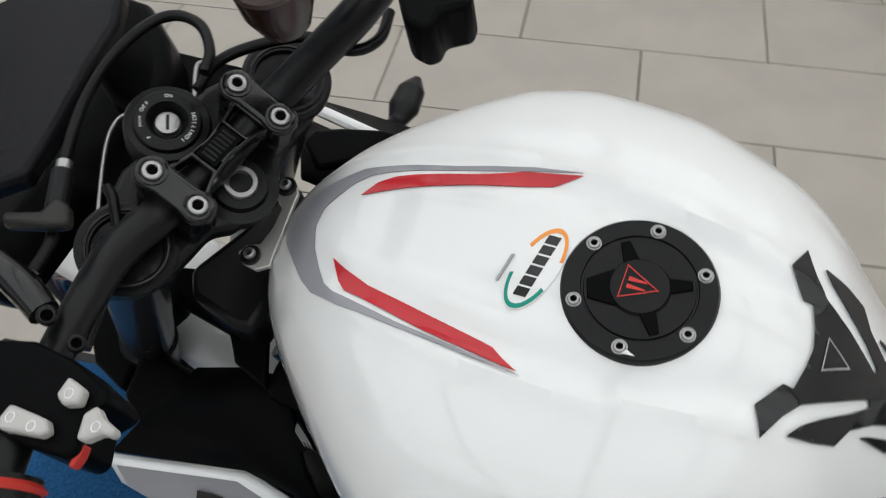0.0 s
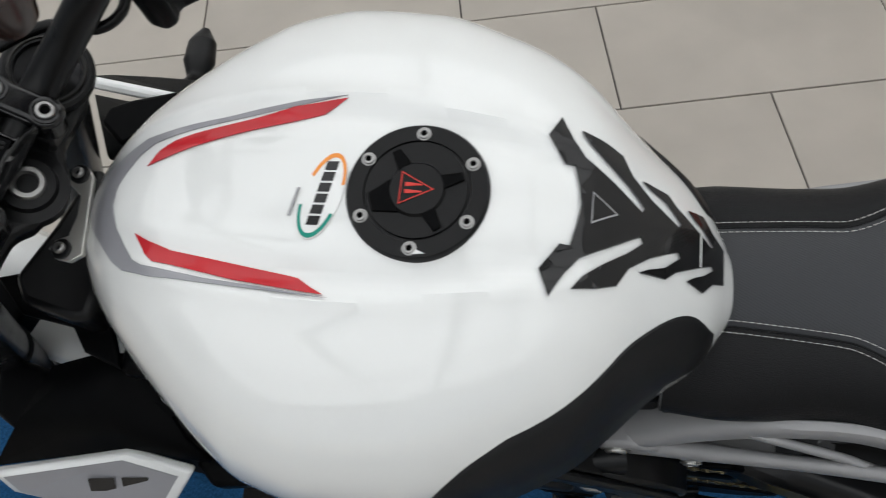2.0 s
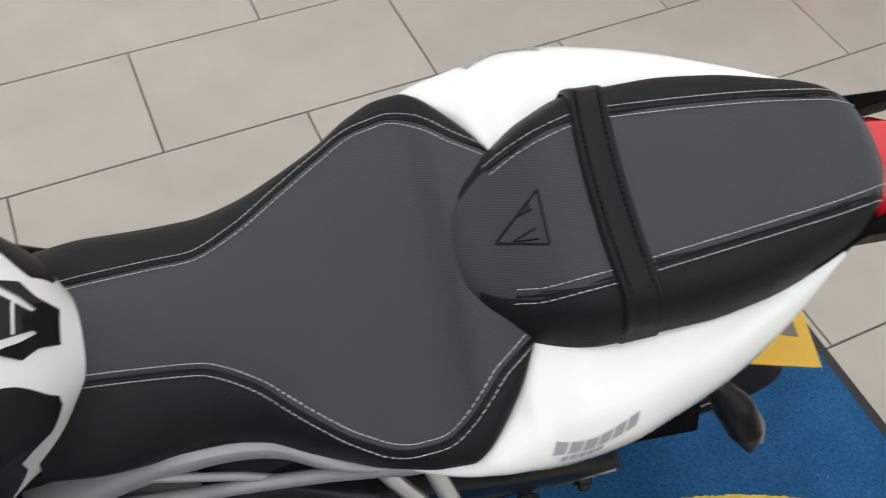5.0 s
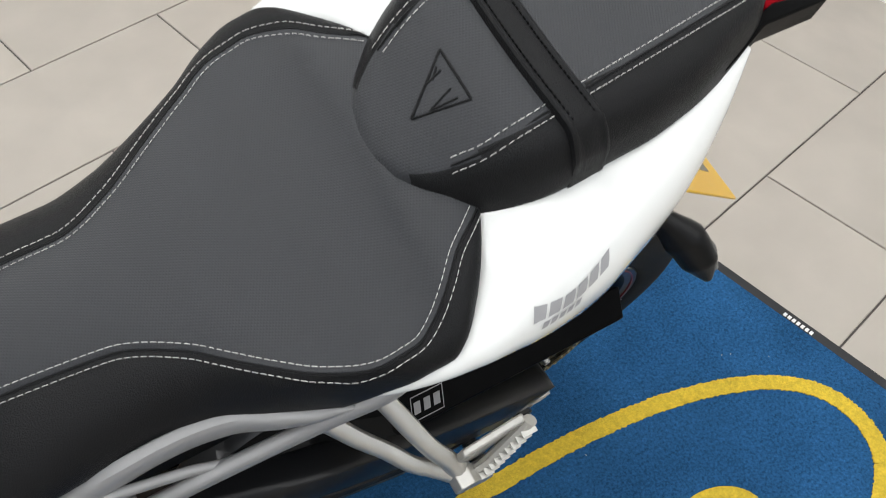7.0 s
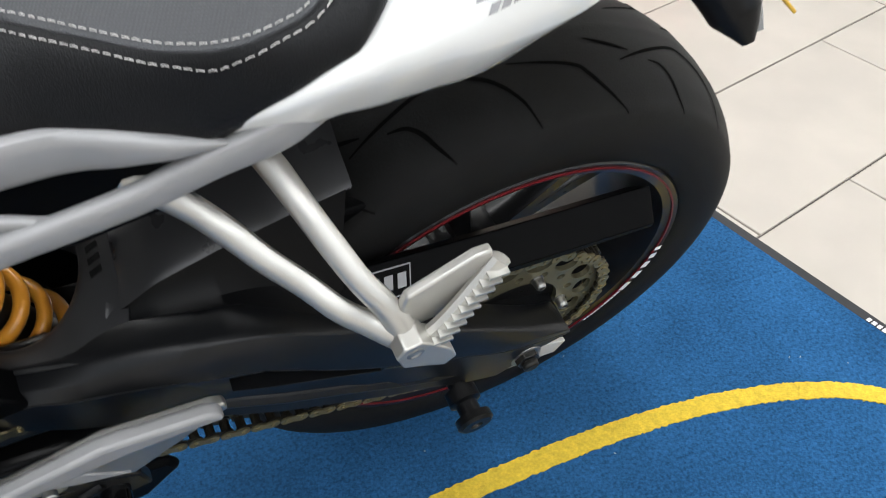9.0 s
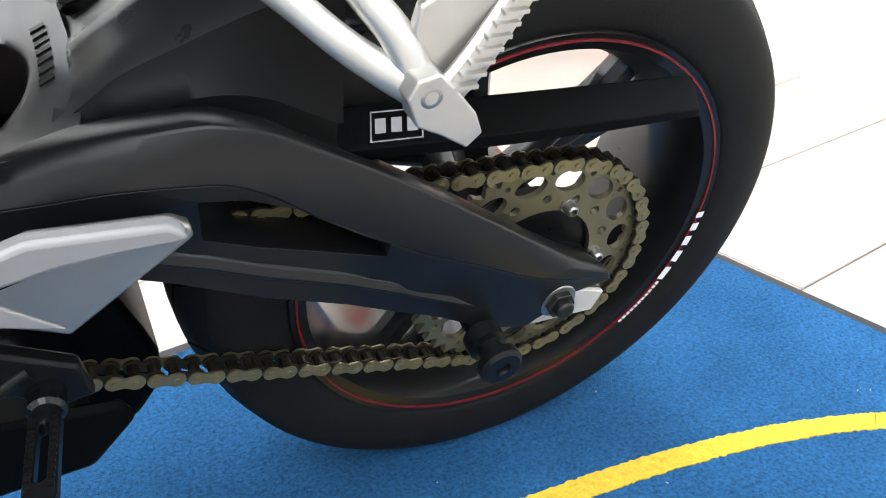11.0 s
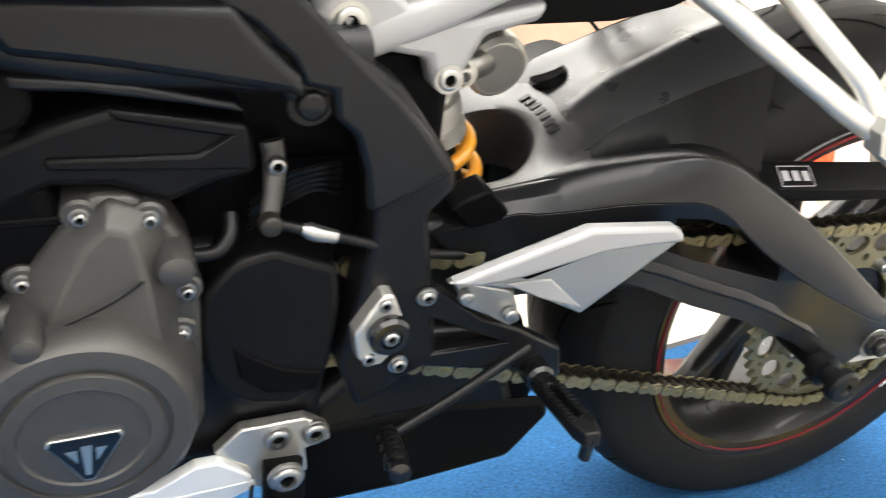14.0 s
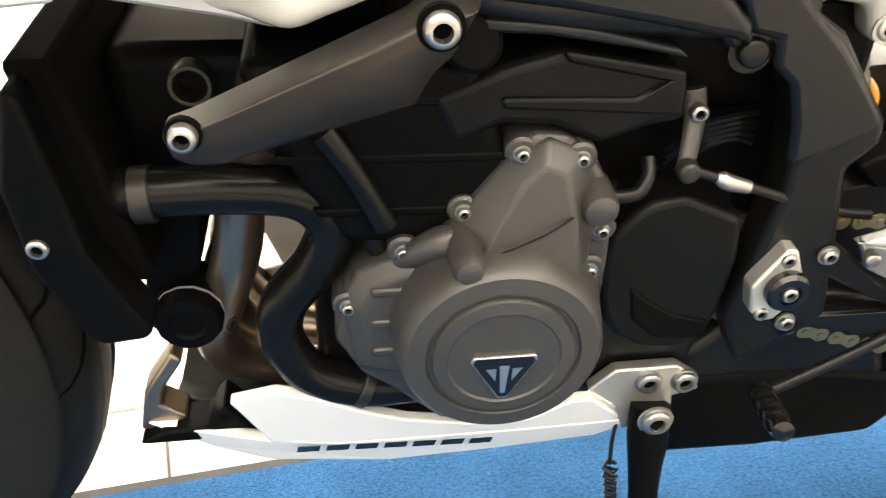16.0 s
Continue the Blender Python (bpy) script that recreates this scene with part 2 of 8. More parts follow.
def smooth_path(points, steps=8):
    """Catmull-Rom line through points."""
    p = [Vector(q) for q in points]
    p = [2 * p[0] - p[1]] + p + [2 * p[-1] - p[-2]]
    out = []
    for i in range(1, len(p) - 2):
        for k in range(steps):
            u = k / steps
            out.append(0.5 * (2 * p[i] + (p[i + 1] - p[i - 1]) * u + (2 * p[i - 1] - 5 * p[i] + 4 * p[i + 1] - p[i + 2]) * u * u
                              + (3 * p[i] - p[i - 1] - 3 * p[i + 1] + p[i + 2]) * u**3))
    return out + [p[-2]]


def tube(bm, points, radius, sides=12, steps=8, caps=True, flat=1.0):
    """Round tube along a smooth line; radius a number or one for each point."""
    line = smooth_path(points, steps) if steps > 1 else [Vector(q) for q in points]
    n = len(points)
    rings, up = [], Vector((0.01, 1, 0.02))
    for i, p in enumerate(line):
        d = (line[min(i + 1, len(line) - 1)] - line[max(i - 1, 0)]).normalized()
        side = d.cross(up)
        if side.length < 1e-4:
            side = d.cross(Vector((0, 0, 1)))
        side.normalize()
        up = side.cross(d).normalized()
        if isinstance(radius, (int, float)):
            r = radius
        else:
            u = i / max(len(line) - 1, 1) * (n - 1)
            k = min(int(u), n - 2)
            r = radius[k] + (radius[k + 1] - radius[k]) * (u - k)
        rings.append([p + (side * math.cos(a) + up * math.sin(a) * flat) * r for a in (2 * math.pi * j / sides for j in range(sides))])
    skin(bm, rings, True, caps)
    return bm


def cyl(bm, p0, p1, r0, r1=None, sides=24, chamfer=0.0):
    """Cylinder or cone with an optional chamfer at its far end."""
    p0, p1 = Vector(p0), Vector(p1)
    r1 = r0 if r1 is None else r1
    d = p1 - p0
    q = d.to_track_quat("Z", "Y").to_matrix()
    stops = [(0, r0), (d.length, r1)] if not chamfer else [(0, r0), (d.length - chamfer, r1), (d.length, r1 - chamfer)]
    rings = [[p0 + q @ Vector((r * math.cos(a), r * math.sin(a), h)) for a in (2 * math.pi * j / sides for j in range(sides))] for h, r in stops]
    skin(bm, rings)
    return bm


def lathe(bm, profile, centre=(0, 0, 0), axis="Y", sides=48, arc=2 * math.pi):
    """Turns a profile of (along the axis, radius) about an axis."""
    c = Vector(centre)
    turn = {"Y": lambda a, r, w: Vector((r * math.cos(a), w, r * math.sin(a))), "Z": lambda a, r, w: Vector((r * math.cos(a), r * math.sin(a), w)),
            "X": lambda a, r, w: Vector((w, r * math.cos(a), r * math.sin(a)))}[axis]
    ring = min(profile[0][1], profile[-1][1]) > 0.002
    if ring and profile[0] != profile[-1]:
        profile = [*profile, profile[0]]
    rings = [[c + turn(2 * math.pi * j / sides, max(r, 1e-4), w) for j in range(sides)] for w, r in profile]
    skin(bm, rings, True, not ring)
    return bm


def panel(bm, outline, z0, z1):
    """Flat plate from an outline of (x, y, z), its height taken as middle, between z + z0 and z + z1."""
    a = [bm.verts.new((x, y, z + z0)) for x, y, z in outline]
    b = [bm.verts.new((x, y, z + z1)) for x, y, z in outline]
    n = len(outline)
    bm.faces.new(a[::-1])
    bm.faces.new(b)
    for i in range(n):
        j = (i + 1) % n
        bm.faces.new((a[i], a[j], b[j], b[i]))
    return bm


def ringed(cx, cz, r, n=24, turn=0.0):
    return [(cx + r * math.cos(turn + 2 * math.pi * k / n), cz + r * math.sin(turn + 2 * math.pi * k / n)) for k in range(n)]


def holed(bm, outline, holes, y0, y1):
    """Plate in x and z with round or other holes through it."""
    edges = []
    for loop in [outline, *holes]:
        v = [bm.verts.new((x, y0, z)) for x, z in loop]
        edges += [bm.edges.new((v[i], v[(i + 1) % len(v)])) for i in range(len(v))]
    fill = bmesh.ops.triangle_fill(bm, use_beauty=True, use_dissolve=False, edges=edges)
    faces = [f for f in fill["geom"] if isinstance(f, bmesh.types.BMFace)]
    out = bmesh.ops.extrude_face_region(bm, geom=faces)
    bmesh.ops.translate(bm, verts=[v for v in out["geom"] if isinstance(v, bmesh.types.BMVert)], vec=(0, y1 - y0, 0))
    return bm


def drape(bm, outline, height, lift=0.0012, thick=0.0008, cell=0.008):
    """Thin film of a given outline in x and y laid on a surface height(x, y)."""
    v = [bm.verts.new((x, y, 0)) for x, y in outline]
    bm.faces.new(v)
    xs, ys = [p[0] for p in outline], [p[1] for p in outline]
    for axis, lo, hi in ((0, min(xs), max(xs)), (1, min(ys), max(ys))):
        for k in range(1, int((hi - lo) / cell) + 1):
            co, no = [0, 0, 0], [0, 0, 0]
            co[axis], no[axis] = lo + k * cell, 1
            bmesh.ops.bisect_plane(bm, geom=bm.verts[:] + bm.edges[:] + bm.faces[:], plane_co=co, plane_no=no)
    top = bm.faces[:]
    out = bmesh.ops.extrude_face_region(bm, geom=top)
    raised = {q for q in out["geom"] if isinstance(q, bmesh.types.BMVert)}
    for q in bm.verts:
        q.co.z = height(q.co.x, q.co.y) + (lift if q in raised else lift - thick)
    return bm


def lettering(body, size, m, depth=0.0004):
    """A word as a thin mesh at the pose m."""
    cu = bpy.data.curves.new("word", "FONT")
    cu.body, cu.size, cu.extrude, cu.align_x, cu.align_y = body, size, depth, "CENTER", "CENTER"
    ob = bpy.data.objects.new("word", cu)
    scene.collection.objects.link(ob)
    me = bpy.data.meshes.new_from_object(ob.evaluated_get(bpy.context.evaluated_depsgraph_get()))
    bpy.data.objects.remove(ob)
    bm = BM()
    bm.from_mesh(me)
    bpy.data.meshes.remove(me)
    bmesh.ops.transform(bm, matrix=m, verts=bm.verts)
    return bm


def bolt(name, p, d, r, h, parent, mat=None, socket=True, washer=0.0):
    """Socket-head bolt at p whose head looks along d."""
    bm = BM()
    n = 20
    q = Vector(d).normalized().to_track_quat("Z", "Y").to_matrix()
    prof = [(-h * 0.3, r), (h * 0.55, r), (h * 0.78, r * 0.94), (h * 0.93, r * 0.82), (h, r * 0.68)]
    if washer:
        prof = [(-h * 0.3, r * washer), (h * 0.12, r * washer), (h * 0.12, r)] + prof[1:]
    if socket:
        prof += [(h, r * 0.56), (h * 0.30, r * 0.52)]
    prof += [(prof[-1][0], 1e-4)]
    rings = [[Vector(p) + q @ Vector((rr * math.cos(2 * math.pi * k / n), rr * math.sin(2 * math.pi * k / n), hh)) for k in range(n)] for hh, rr in prof]
    skin(bm, rings)
    # socket faces get a near-black colour that stands in for their shade
    if socket:
        for f in bm.faces:
            c = f.calc_center_median() - Vector(p)
            along = c.dot(Vector(d).normalized())
            if (c - Vector(d).normalized() * along).length < r * 0.53 and along > 0:
                f.material_index = 1
    return part(name, bm, (mat or STEEL, GROOVE), parent)


def plate(bm, outline, y0, y1, holes=()):
    """Flat plate from an outline in x and z, between y0 and y1. y1 may be a function of (x, z)."""
    f = (lambda x, z: y1) if not callable(y1) else y1
    g = (lambda x, z: y0) if not callable(y0) else y0
    a = [bm.verts.new((x, g(x, z), z)) for x, z in outline]
    b = [bm.verts.new((x, f(x, z), z)) for x, z in outline]
    n = len(outline)
    bm.faces.new(a)
    bm.faces.new(b[::-1])
    for i in range(n):
        j = (i + 1) % n
        bm.faces.new((a[j], a[i], b[i], b[j]))
    return bm


def block(bm, lo, hi):
    x0, y0, z0 = lo
    x1, y1, z1 = hi
    v = [bm.verts.new(p) for p in ((x0, y0, z0), (x1, y0, z0), (x1, y1, z0), (x0, y1, z0), (x0, y0, z1), (x1, y0, z1), (x1, y1, z1), (x0, y1, z1))]
    for f in ((0, 3, 2, 1), (4, 5, 6, 7), (0, 1, 5, 4), (1, 2, 6, 5), (2, 3, 7, 6), (3, 0, 4, 7)):
        bm.faces.new([v[i] for i in f])
    return bm


def BM():
    return bmesh.new()


# ---- setting ----
def set_part(name, bm, mat, label, category, bevel=0.0):
    return tagged(part(name, bm, mat, smooth=False, bevel=bevel, m=ROOM), label, category, kind="structure")


floor = set_part("floor", block(BM(), (X0, Y0, -0.08), (X1, Y1, -0.004)), GROUT, "beige rectangular floor tiles with dark grout joints", "floor")
set_part("wall_east", block(BM(), (X1, Y0, 0), (X1 + 0.12, Y1, H)), PLASTER, "plain white painted showroom wall", "wall")
set_part("wall_north", block(BM(), (X0, Y1, 0), (X1, Y1 + 0.12, H)), PLASTER, "plain white painted showroom wall", "wall")
set_part("ceiling", block(BM(), (X0, Y0, H), (X1, Y1, H + 0.1)), CEIL, "plain white showroom ceiling", "ceiling")
# unseen dark walls with open bays, added to deepen reflections on the bike
for nm, side in (("wall_south", "s"), ("wall_west", "w")):
    bm = BM()
    if side == "s":
        block(bm, (X0, Y0 - 0.12, 0), (X1, Y0, 0.35))
        block(bm, (X0, Y0 - 0.12, 2.6), (X1, Y0, H))
        for k in range(5):
            x = X0 + (X1 - X0) * k / 4
            block(bm, (max(x - 0.06, X0), Y0 - 0.12, 0.35), (min(x + 0.06, X1), Y0, 2.6))
    else:
        block(bm, (X0 - 0.12, Y0, 0), (X0, Y1, 0.2))
        block(bm, (X0 - 0.12, Y0, 2.6), (X0, Y1, H))
        for k in range(5):
            y = Y0 + (Y1 - Y0) * k / 4
            block(bm, (X0 - 0.12, max(y - 0.06, Y0), 0.2), (X0, min(y + 0.06, Y1), 2.6))
    set_part(nm, bm, UNSEEN_WALL, "unseen dark wall with open bays, added to shape reflections", "wall")
# two added fill lamps light the bike from the unseen sides
area_lamp("south_fill", ROOM @ look(((X0 + X1) / 2, Y0 + 0.02, 1.5), ((X0 + X1) / 2, 0, 1.3)), 5.8, 2.2, SOUTH, (1.0, 1.0, 0.99))
area_lamp("west_fill", ROOM @ look((X0 + 0.02, (Y0 + Y1) / 2, 1.4), (0, (Y0 + Y1) / 2, 0.9)), 6.4, 2.2, WEST, (1.0, 1.0, 0.99))
# recessed ceiling lights
lamp_frame = BM()
block(lamp_frame, (-0.57, -0.67, 0.0), (0.57, 0.67, 0.03))
diff = BM()
block(diff, (-0.545, -0.645, -0.004), (0.545, 0.645, 0.0))
fit = new("ceiling_light")
tagged(fit, "square-edged white recessed ceiling light panel", "ceiling light", group="ceiling lights")
part("frame", lamp_frame, CEIL, fit, smooth=False)
part("diffuser", diff, GLOW, fit, "bright white diffuser", smooth=False)
spots = [(x, y) for x in (-3.8, -2.6, -1.4, -0.2, 1.0) for y in (-3.30, -1.92, -0.54, 0.84, 2.22)]
for k, (x, y) in enumerate(spots):
    m = ROOM @ pose(x, y, H - 0.031)
    if k == 0:
        fit.matrix_world = m
    else:
        copy_thing(fit, m)

# entrance mat
MU0, MU1, MV0, MV1 = -1.9, 0.592, -0.80, 0.305
mat = new("floor_mat")
tagged(mat, "blue carpet mat with yellow logo ring and black rubber edge", "floor mat")
part("carpet_surface", block(BM(), (MU0 + 0.022, MV0 + 0.022, 0.0), (MU1 - 0.022, MV1 - 0.022, 0.011)), CARPET, mat, smooth=False, m=ROOM)
bm = BM()
block(bm, (MU0, MV0, 0), (MU1, MV0 + 0.022, 0.007))
block(bm, (MU0, MV1 - 0.022, 0), (MU1, MV1, 0.007))
block(bm, (MU0, MV0 + 0.022, 0), (MU0 + 0.022, MV1 - 0.022, 0.007))
block(bm, (MU1 - 0.022, MV0 + 0.022, 0), (MU1, MV1 - 0.022, 0.007))
part("edging", bm, MAT_EDGE, mat, "dark rubber edging", smooth=False, m=ROOM)


def oval(a, b, cx, cy, n=120, e=2.25):
    return [(cx + a * math.copysign(abs(math.cos(t)) ** (2 / e), math.cos(t)), cy + b * math.copysign(abs(math.sin(t)) ** (2 / e), math.sin(t)))
            for t in (2 * math.pi * k / n for k in range(n))]


pile = random.Random(5)
bm = BM()
fray = [[(pile.uniform(-0.0016, 0.0016), pile.uniform(-0.0016, 0.0016)) for k in range(900)] for edge in range(2)]
skin(bm, [[(x + fx, y + fy, z) for (x, y), (fx, fy) in zip(oval(a, b, 0.02, -0.424, 900), fray[e])]
          for a, b, z, e in ((0.545, 0.192, 0.008, 0), (0.545, 0.192, 0.0125, 0), (0.575, 0.222, 0.0125, 1), (0.575, 0.222, 0.008, 1))], True, False)
part("ring", bm, CARPET_YELLOW, mat, "yellow carpet ring")
bm = BM()
lo = [bm.verts.new((x, y, 0.0128)) for x, y in oval(0.085, 0.06, 0.25, -0.450, 40, 2.0)]
bm.faces.new(lo)
part("emblem", bm, CARPET_YELLOW, mat, "plain yellow emblem shape")
bm = BM()
for k in range(7):
    block(bm, (MU1 - 0.016, -0.335 - 0.009 * k, 0.0072), (MU1 - 0.008, -0.329 - 0.009 * k, 0.0078))
part("edge_print", bm, TEXT_WHITE, mat, "small white printed mark", smooth=False, m=ROOM)

# lint on the mat and grit on the tiles
bm = BM()
for k in range(16):
    x, y, a, w = pile.uniform(-0.2, 0.55), pile.uniform(-0.75, -0.05), pile.uniform(0, 3.1), pile.uniform(0.0007, 0.0018)
    block(bm, (-w, -0.0005, 0.0110), (w, 0.0005, 0.0118))
    bmesh.ops.transform(bm, matrix=pose(x, y, 0, 0, 0, math.degrees(a)), verts=bm.verts[-8:])
tagged(part("lint", bm, TEXT_GREY, mat, "tiny pale lint flecks on the carpet", smooth=False), kind="stuff")

# things at the back of the showroom
cab = new("wooden_cabinet")
tagged(cab, "pale brown wood-fronted cabinet against the wall", "cabinet")
part("body", block(BM(), (0.30, 1.62, 0), (1.15, 2.1, 0.98)), WOOD, cab, smooth=False, bevel=0.004)
part("worktop", block(BM(), (0.28, 1.60, 0.98), (1.17, 2.12, 1.01)), PLASTER, cab, smooth=False, bevel=0.003)
for k, y in enumerate((1.0, 1.35)):
    hose = new("loose_cable")
    tagged(hose, "thin dark cable hanging behind the motorcycle", "cable", group="loose cables")
    part("cable", tube(BM(), [(0.05 + 0.3 * k, 1.52, 1.4), (0.22 + 0.3 * k, 1.5, 0.7), (0.42 + 0.3 * k, 1.45, 0.50), (0.75 + 0.1 * k, 1.4, 0.2), (0.9, 1.4, 0.008)], 0.006), HOSE, hose)
sign = new("red_display_board")
tagged(sign, "plain orange-red display board standing by the wall", "display board")
part("board", block(BM(), (1.28, 1.06, 0.115), (1.31, 1.60, 0.42)), RED_BOARD, sign, smooth=False, bevel=0.002)
for y in (1.10, 1.54):
    part("leg", block(BM(), (1.285, y, 0.0), (1.305, y + 0.02, 0.115)), PLASTER, sign, smooth=False, bevel=0.001)
shelf = new("white_stand")
tagged(shelf, "white display stand at the back of the showroom", "display stand")
part("body", block(BM(), (-0.35, 1.55, 0), (0.22, 1.95, 0.445)), PLASTER, shelf, smooth=False, bevel=0.004)
part("shelf_top", block(BM(), (-0.36, 1.54, 0.445), (0.23, 1.96, 0.47)), PLASTER, shelf, smooth=False, bevel=0.003)
bottle = new("spray_bottle")
tagged(bottle, "clear plastic spray bottle with black trigger", "bottle", group="bottles")
part("flask", lathe(BM(), [(0, 0.0), (0, 0.032), (0.10, 0.032), (0.125, 0.014), (0.14, 0.012), (0.14, 0.0)], axis="Z", sides=20), CLEAR_PLASTIC, bottle)
bm = BM()
block(bm, (-0.012, -0.01, 0.14), (0.05, 0.01, 0.165))
block(bm, (0.03, -0.006, 0.11), (0.038, 0.006, 0.145))
part("trigger", bm, BLACK_PLASTIC, bottle, bevel=0.003)
bottle.matrix_world = pose(0.10, 1.62, 0.47, 0, 0, 30)
copy_thing(bottle, pose(-0.06, 1.66, 0.47, 0, 0, -20))

# ---- motorcycle ----
LEAN = 16.04
bike = new("motorcycle")
bike.matrix_world = pose(0, 0, 0, LEAN, 0, 0)
tagged(bike, "white naked sports motorcycle leaning on its side stand", "motorcycle")
AXLE = Vector((0, 0, 0.328))
LEFT = Vector((0, -1, 0))


# fuel tank
TANK = [  # x, top, half width, height of widest, bottom
    (-1.047, 0.8807, 0.0296, 0.8486, 0.760), (-1.030, 0.9028, 0.0665, 0.8437, 0.648), (-0.984, 0.9420, 0.1175, 0.842, 0.632), (-0.931, 0.9615, 0.1645, 0.839, 0.637), (-0.905, 0.9645, 0.1850, 0.839, 0.635),
    (-0.878, 0.9660, 0.2014, 0.840, 0.648), (-0.825, 0.9675, 0.2125, 0.843, 0.674), (-0.761, 0.9685, 0.2101, 0.839, 0.700), (-0.697, 0.9655, 0.1903, 0.8335, 0.720),
    (-0.634, 0.9475, 0.1563, 0.8325, 0.735), (-0.575, 0.9030, 0.0985, 0.8198, 0.735), (-0.533, 0.8557, 0.0661, 0.8050, 0.735), (-0.508, 0.8110, 0.0280, 0.7900, 0.740)]
CREASE = [(-1.06, 0.02, 0.0), (-1.0, 0.050, 0.2), (-0.93, 0.066, 0.6), (-0.87, 0.0745, 0.9), (-0.807, 0.0785, 1.0), (-0.768, 0.0755, 1.0), (-0.726, 0.069, 1.0), (-0.686, 0.060, 1.0), (-0.655, 0.053, 0.6), (-0.60, 0.04, 0.1), (-0.5, 0.03, 0.0)]


def flank(x, y):
    """The right flank is drawn in a little ahead of the seat."""
    return 1 - 0.04 * math.exp(-(((x + 0.610) / 0.030) ** 2)) if y > 0 else 1.0


def crease(x, y):
    """Shoulder line with a shallow valley inside it, and the sides of the middle channel ahead of the cap."""
    yc, k = interp(CREASE, x)
    d = abs(y) - yc
    out = k * (0.0038 * math.exp(-((d - 0.002) / 0.0085) ** 2) - 0.0058 * math.exp(-((d + 0.015) / 0.012) ** 2))
    ahead = max(0.0, min(1.0, (x + 0.985) / 0.04, (-0.775 - x) / 0.05))
    side_ = 0.020 + 0.14 * max(0, x + 0.98)
    return out - ahead * 0.0032 / (1 + math.exp((abs(y) - side_) / 0.0032))


def tank_z(x, y):
    top, w, zw, bot = interp(TANK, min(max(x, -1.047), -0.508))
    return zw + (top - zw) * (1 - min(abs(y) / (w * flank(x, y)), 1) ** 2.3) ** (1 / 2.3) + crease(x, y)


def tank_ring(x, n=168):
    top, w, zw, bot = interp(TANK, x)
    ring = []
    for k in range(n):
        a = 2 * math.pi * k / n
        c, s = math.cos(a), math.sin(a)
        e = 2.3 if s > 0 else 10.0
        y = w * math.copysign(abs(c) ** (2 / e), c)
        z = zw + (top - zw if s > 0 else zw - bot) * math.copysign(abs(s) ** (2 / e), s)
        y *= flank(x, y)
        if s > 0.15:
            z += crease(x, y)
        ring.append((x, y, z))
    return ring


bm = BM()
stops = [-1.047 + 0.539 * (i / 110) for i in range(111)]
rings = [tank_ring(x) for x in stops]
nose = [(-1.050, y * 0.6, 0.855 + (z - 0.855) * 0.6) for x, y, z in rings[0]]
tail_end = [(-0.503, y * 0.5, 0.785 + (z - 0.785) * 0.6) for x, y, z in rings[-1]]
skin(bm, [nose] + rings + [tail_end])
tank = part("fuel_tank", bm, WHITE, bike, "glossy white fuel tank with red and grey stripes")

KNEE = [  # x, upper edge, lower edge
    (-0.800, 0.700, 0.690), (-0.775, 0.775, 0.700), (-0.75, 0.835, 0.705), (-0.72, 0.887, 0.716), (-0.694, 0.906, 0.724), (-0.67, 0.913, 0.730), (-0.634, 0.912, 0.737), (-0.6025, 0.906, 0.745),
    (-0.578, 0.8925, 0.760), (-0.5606, 0.880, 0.775), (-0.546, 0.865, 0.795), (-0.534, 0.847, 0.809), (-0.527, 0.832, 0.8145), (-0.5225, 0.821, 0.8185)]


def knee_angle(x, z):
    top, w, zw, bot = interp(TANK, x)
    if z > zw:
        return math.asin(min(1, (z - zw) / (top - zw)) ** 1.15)
    return -math.asin(min(1, (zw - z) / (zw - bot)) ** 5)


for side in (-1, 1):
    bm = BM()
    rows = []
    for i in range(101):
        x = -0.800 + 0.2775 * i / 100
        top, w, zw, bot = interp(TANK, x)
        hi, lo = interp(KNEE, x)
        if side > 0:
            hi = max(lo + 0.004, hi - 0.045 * min(1, max(0, (-0.535 - x) / 0.06)))
        a0, a1 = knee_angle(x, lo), knee_angle(x, hi)
        row = []
        for j in range(29):
            a = a0 + (a1 - a0) * j / 28
            c, s = math.cos(a), math.sin(a)
            e = 2.3 if s > 0 else 10.0
            y = w * c ** (2 / e) * flank(x, side)
            z = zw + (top - zw if s > 0 else zw - bot) * math.copysign(abs(s) ** (2 / e), s)
            if s > 0.15:
                z += crease(x, y)
            edge = min(1, 6 * min(j, 28 - j) / 28, 10 * min(i, 100 - i) / 100)
            lift = 0.0045 * edge ** 0.5 if edge else -0.003
            row.append((x, side * (y + lift * c), z + lift * s))
        rows.append(row)
    skin(bm, rows, False, False)
    part("knee_pad", bm, RUBBER_PAD, tank, "matt black rubber knee pad")

# lower front corner of the tank above the radiator
for side in (-1, 1):
    foot = [(-1.046, 0.090, 0.650), (-1.033, 0.120, 0.646), (-0.99, 0.130, 0.643), (-0.94, 0.138, 0.638), (-0.912, 0.142, 0.633), (-0.890, 0.142, 0.643), (-0.872, 0.140, 0.652)]
    rows = []
    for inset, lift in ((-0.030, 0.004), (-0.006, -0.001), (0.0, 0.003), (0.003, 0.015), (0.0, 0.028), (-0.008, 0.036)):
        rows.append([(x, side * (y + inset), z + lift) for x, y, z in foot])
    bm = BM()
    skin(bm, rows, False, False)
    low_tank = part("lower_cowl", bm, WHITE, tank, "white lower corner of the tank")
    low_tank.modifiers.new("thickness", "SOLIDIFY").thickness = 0.003

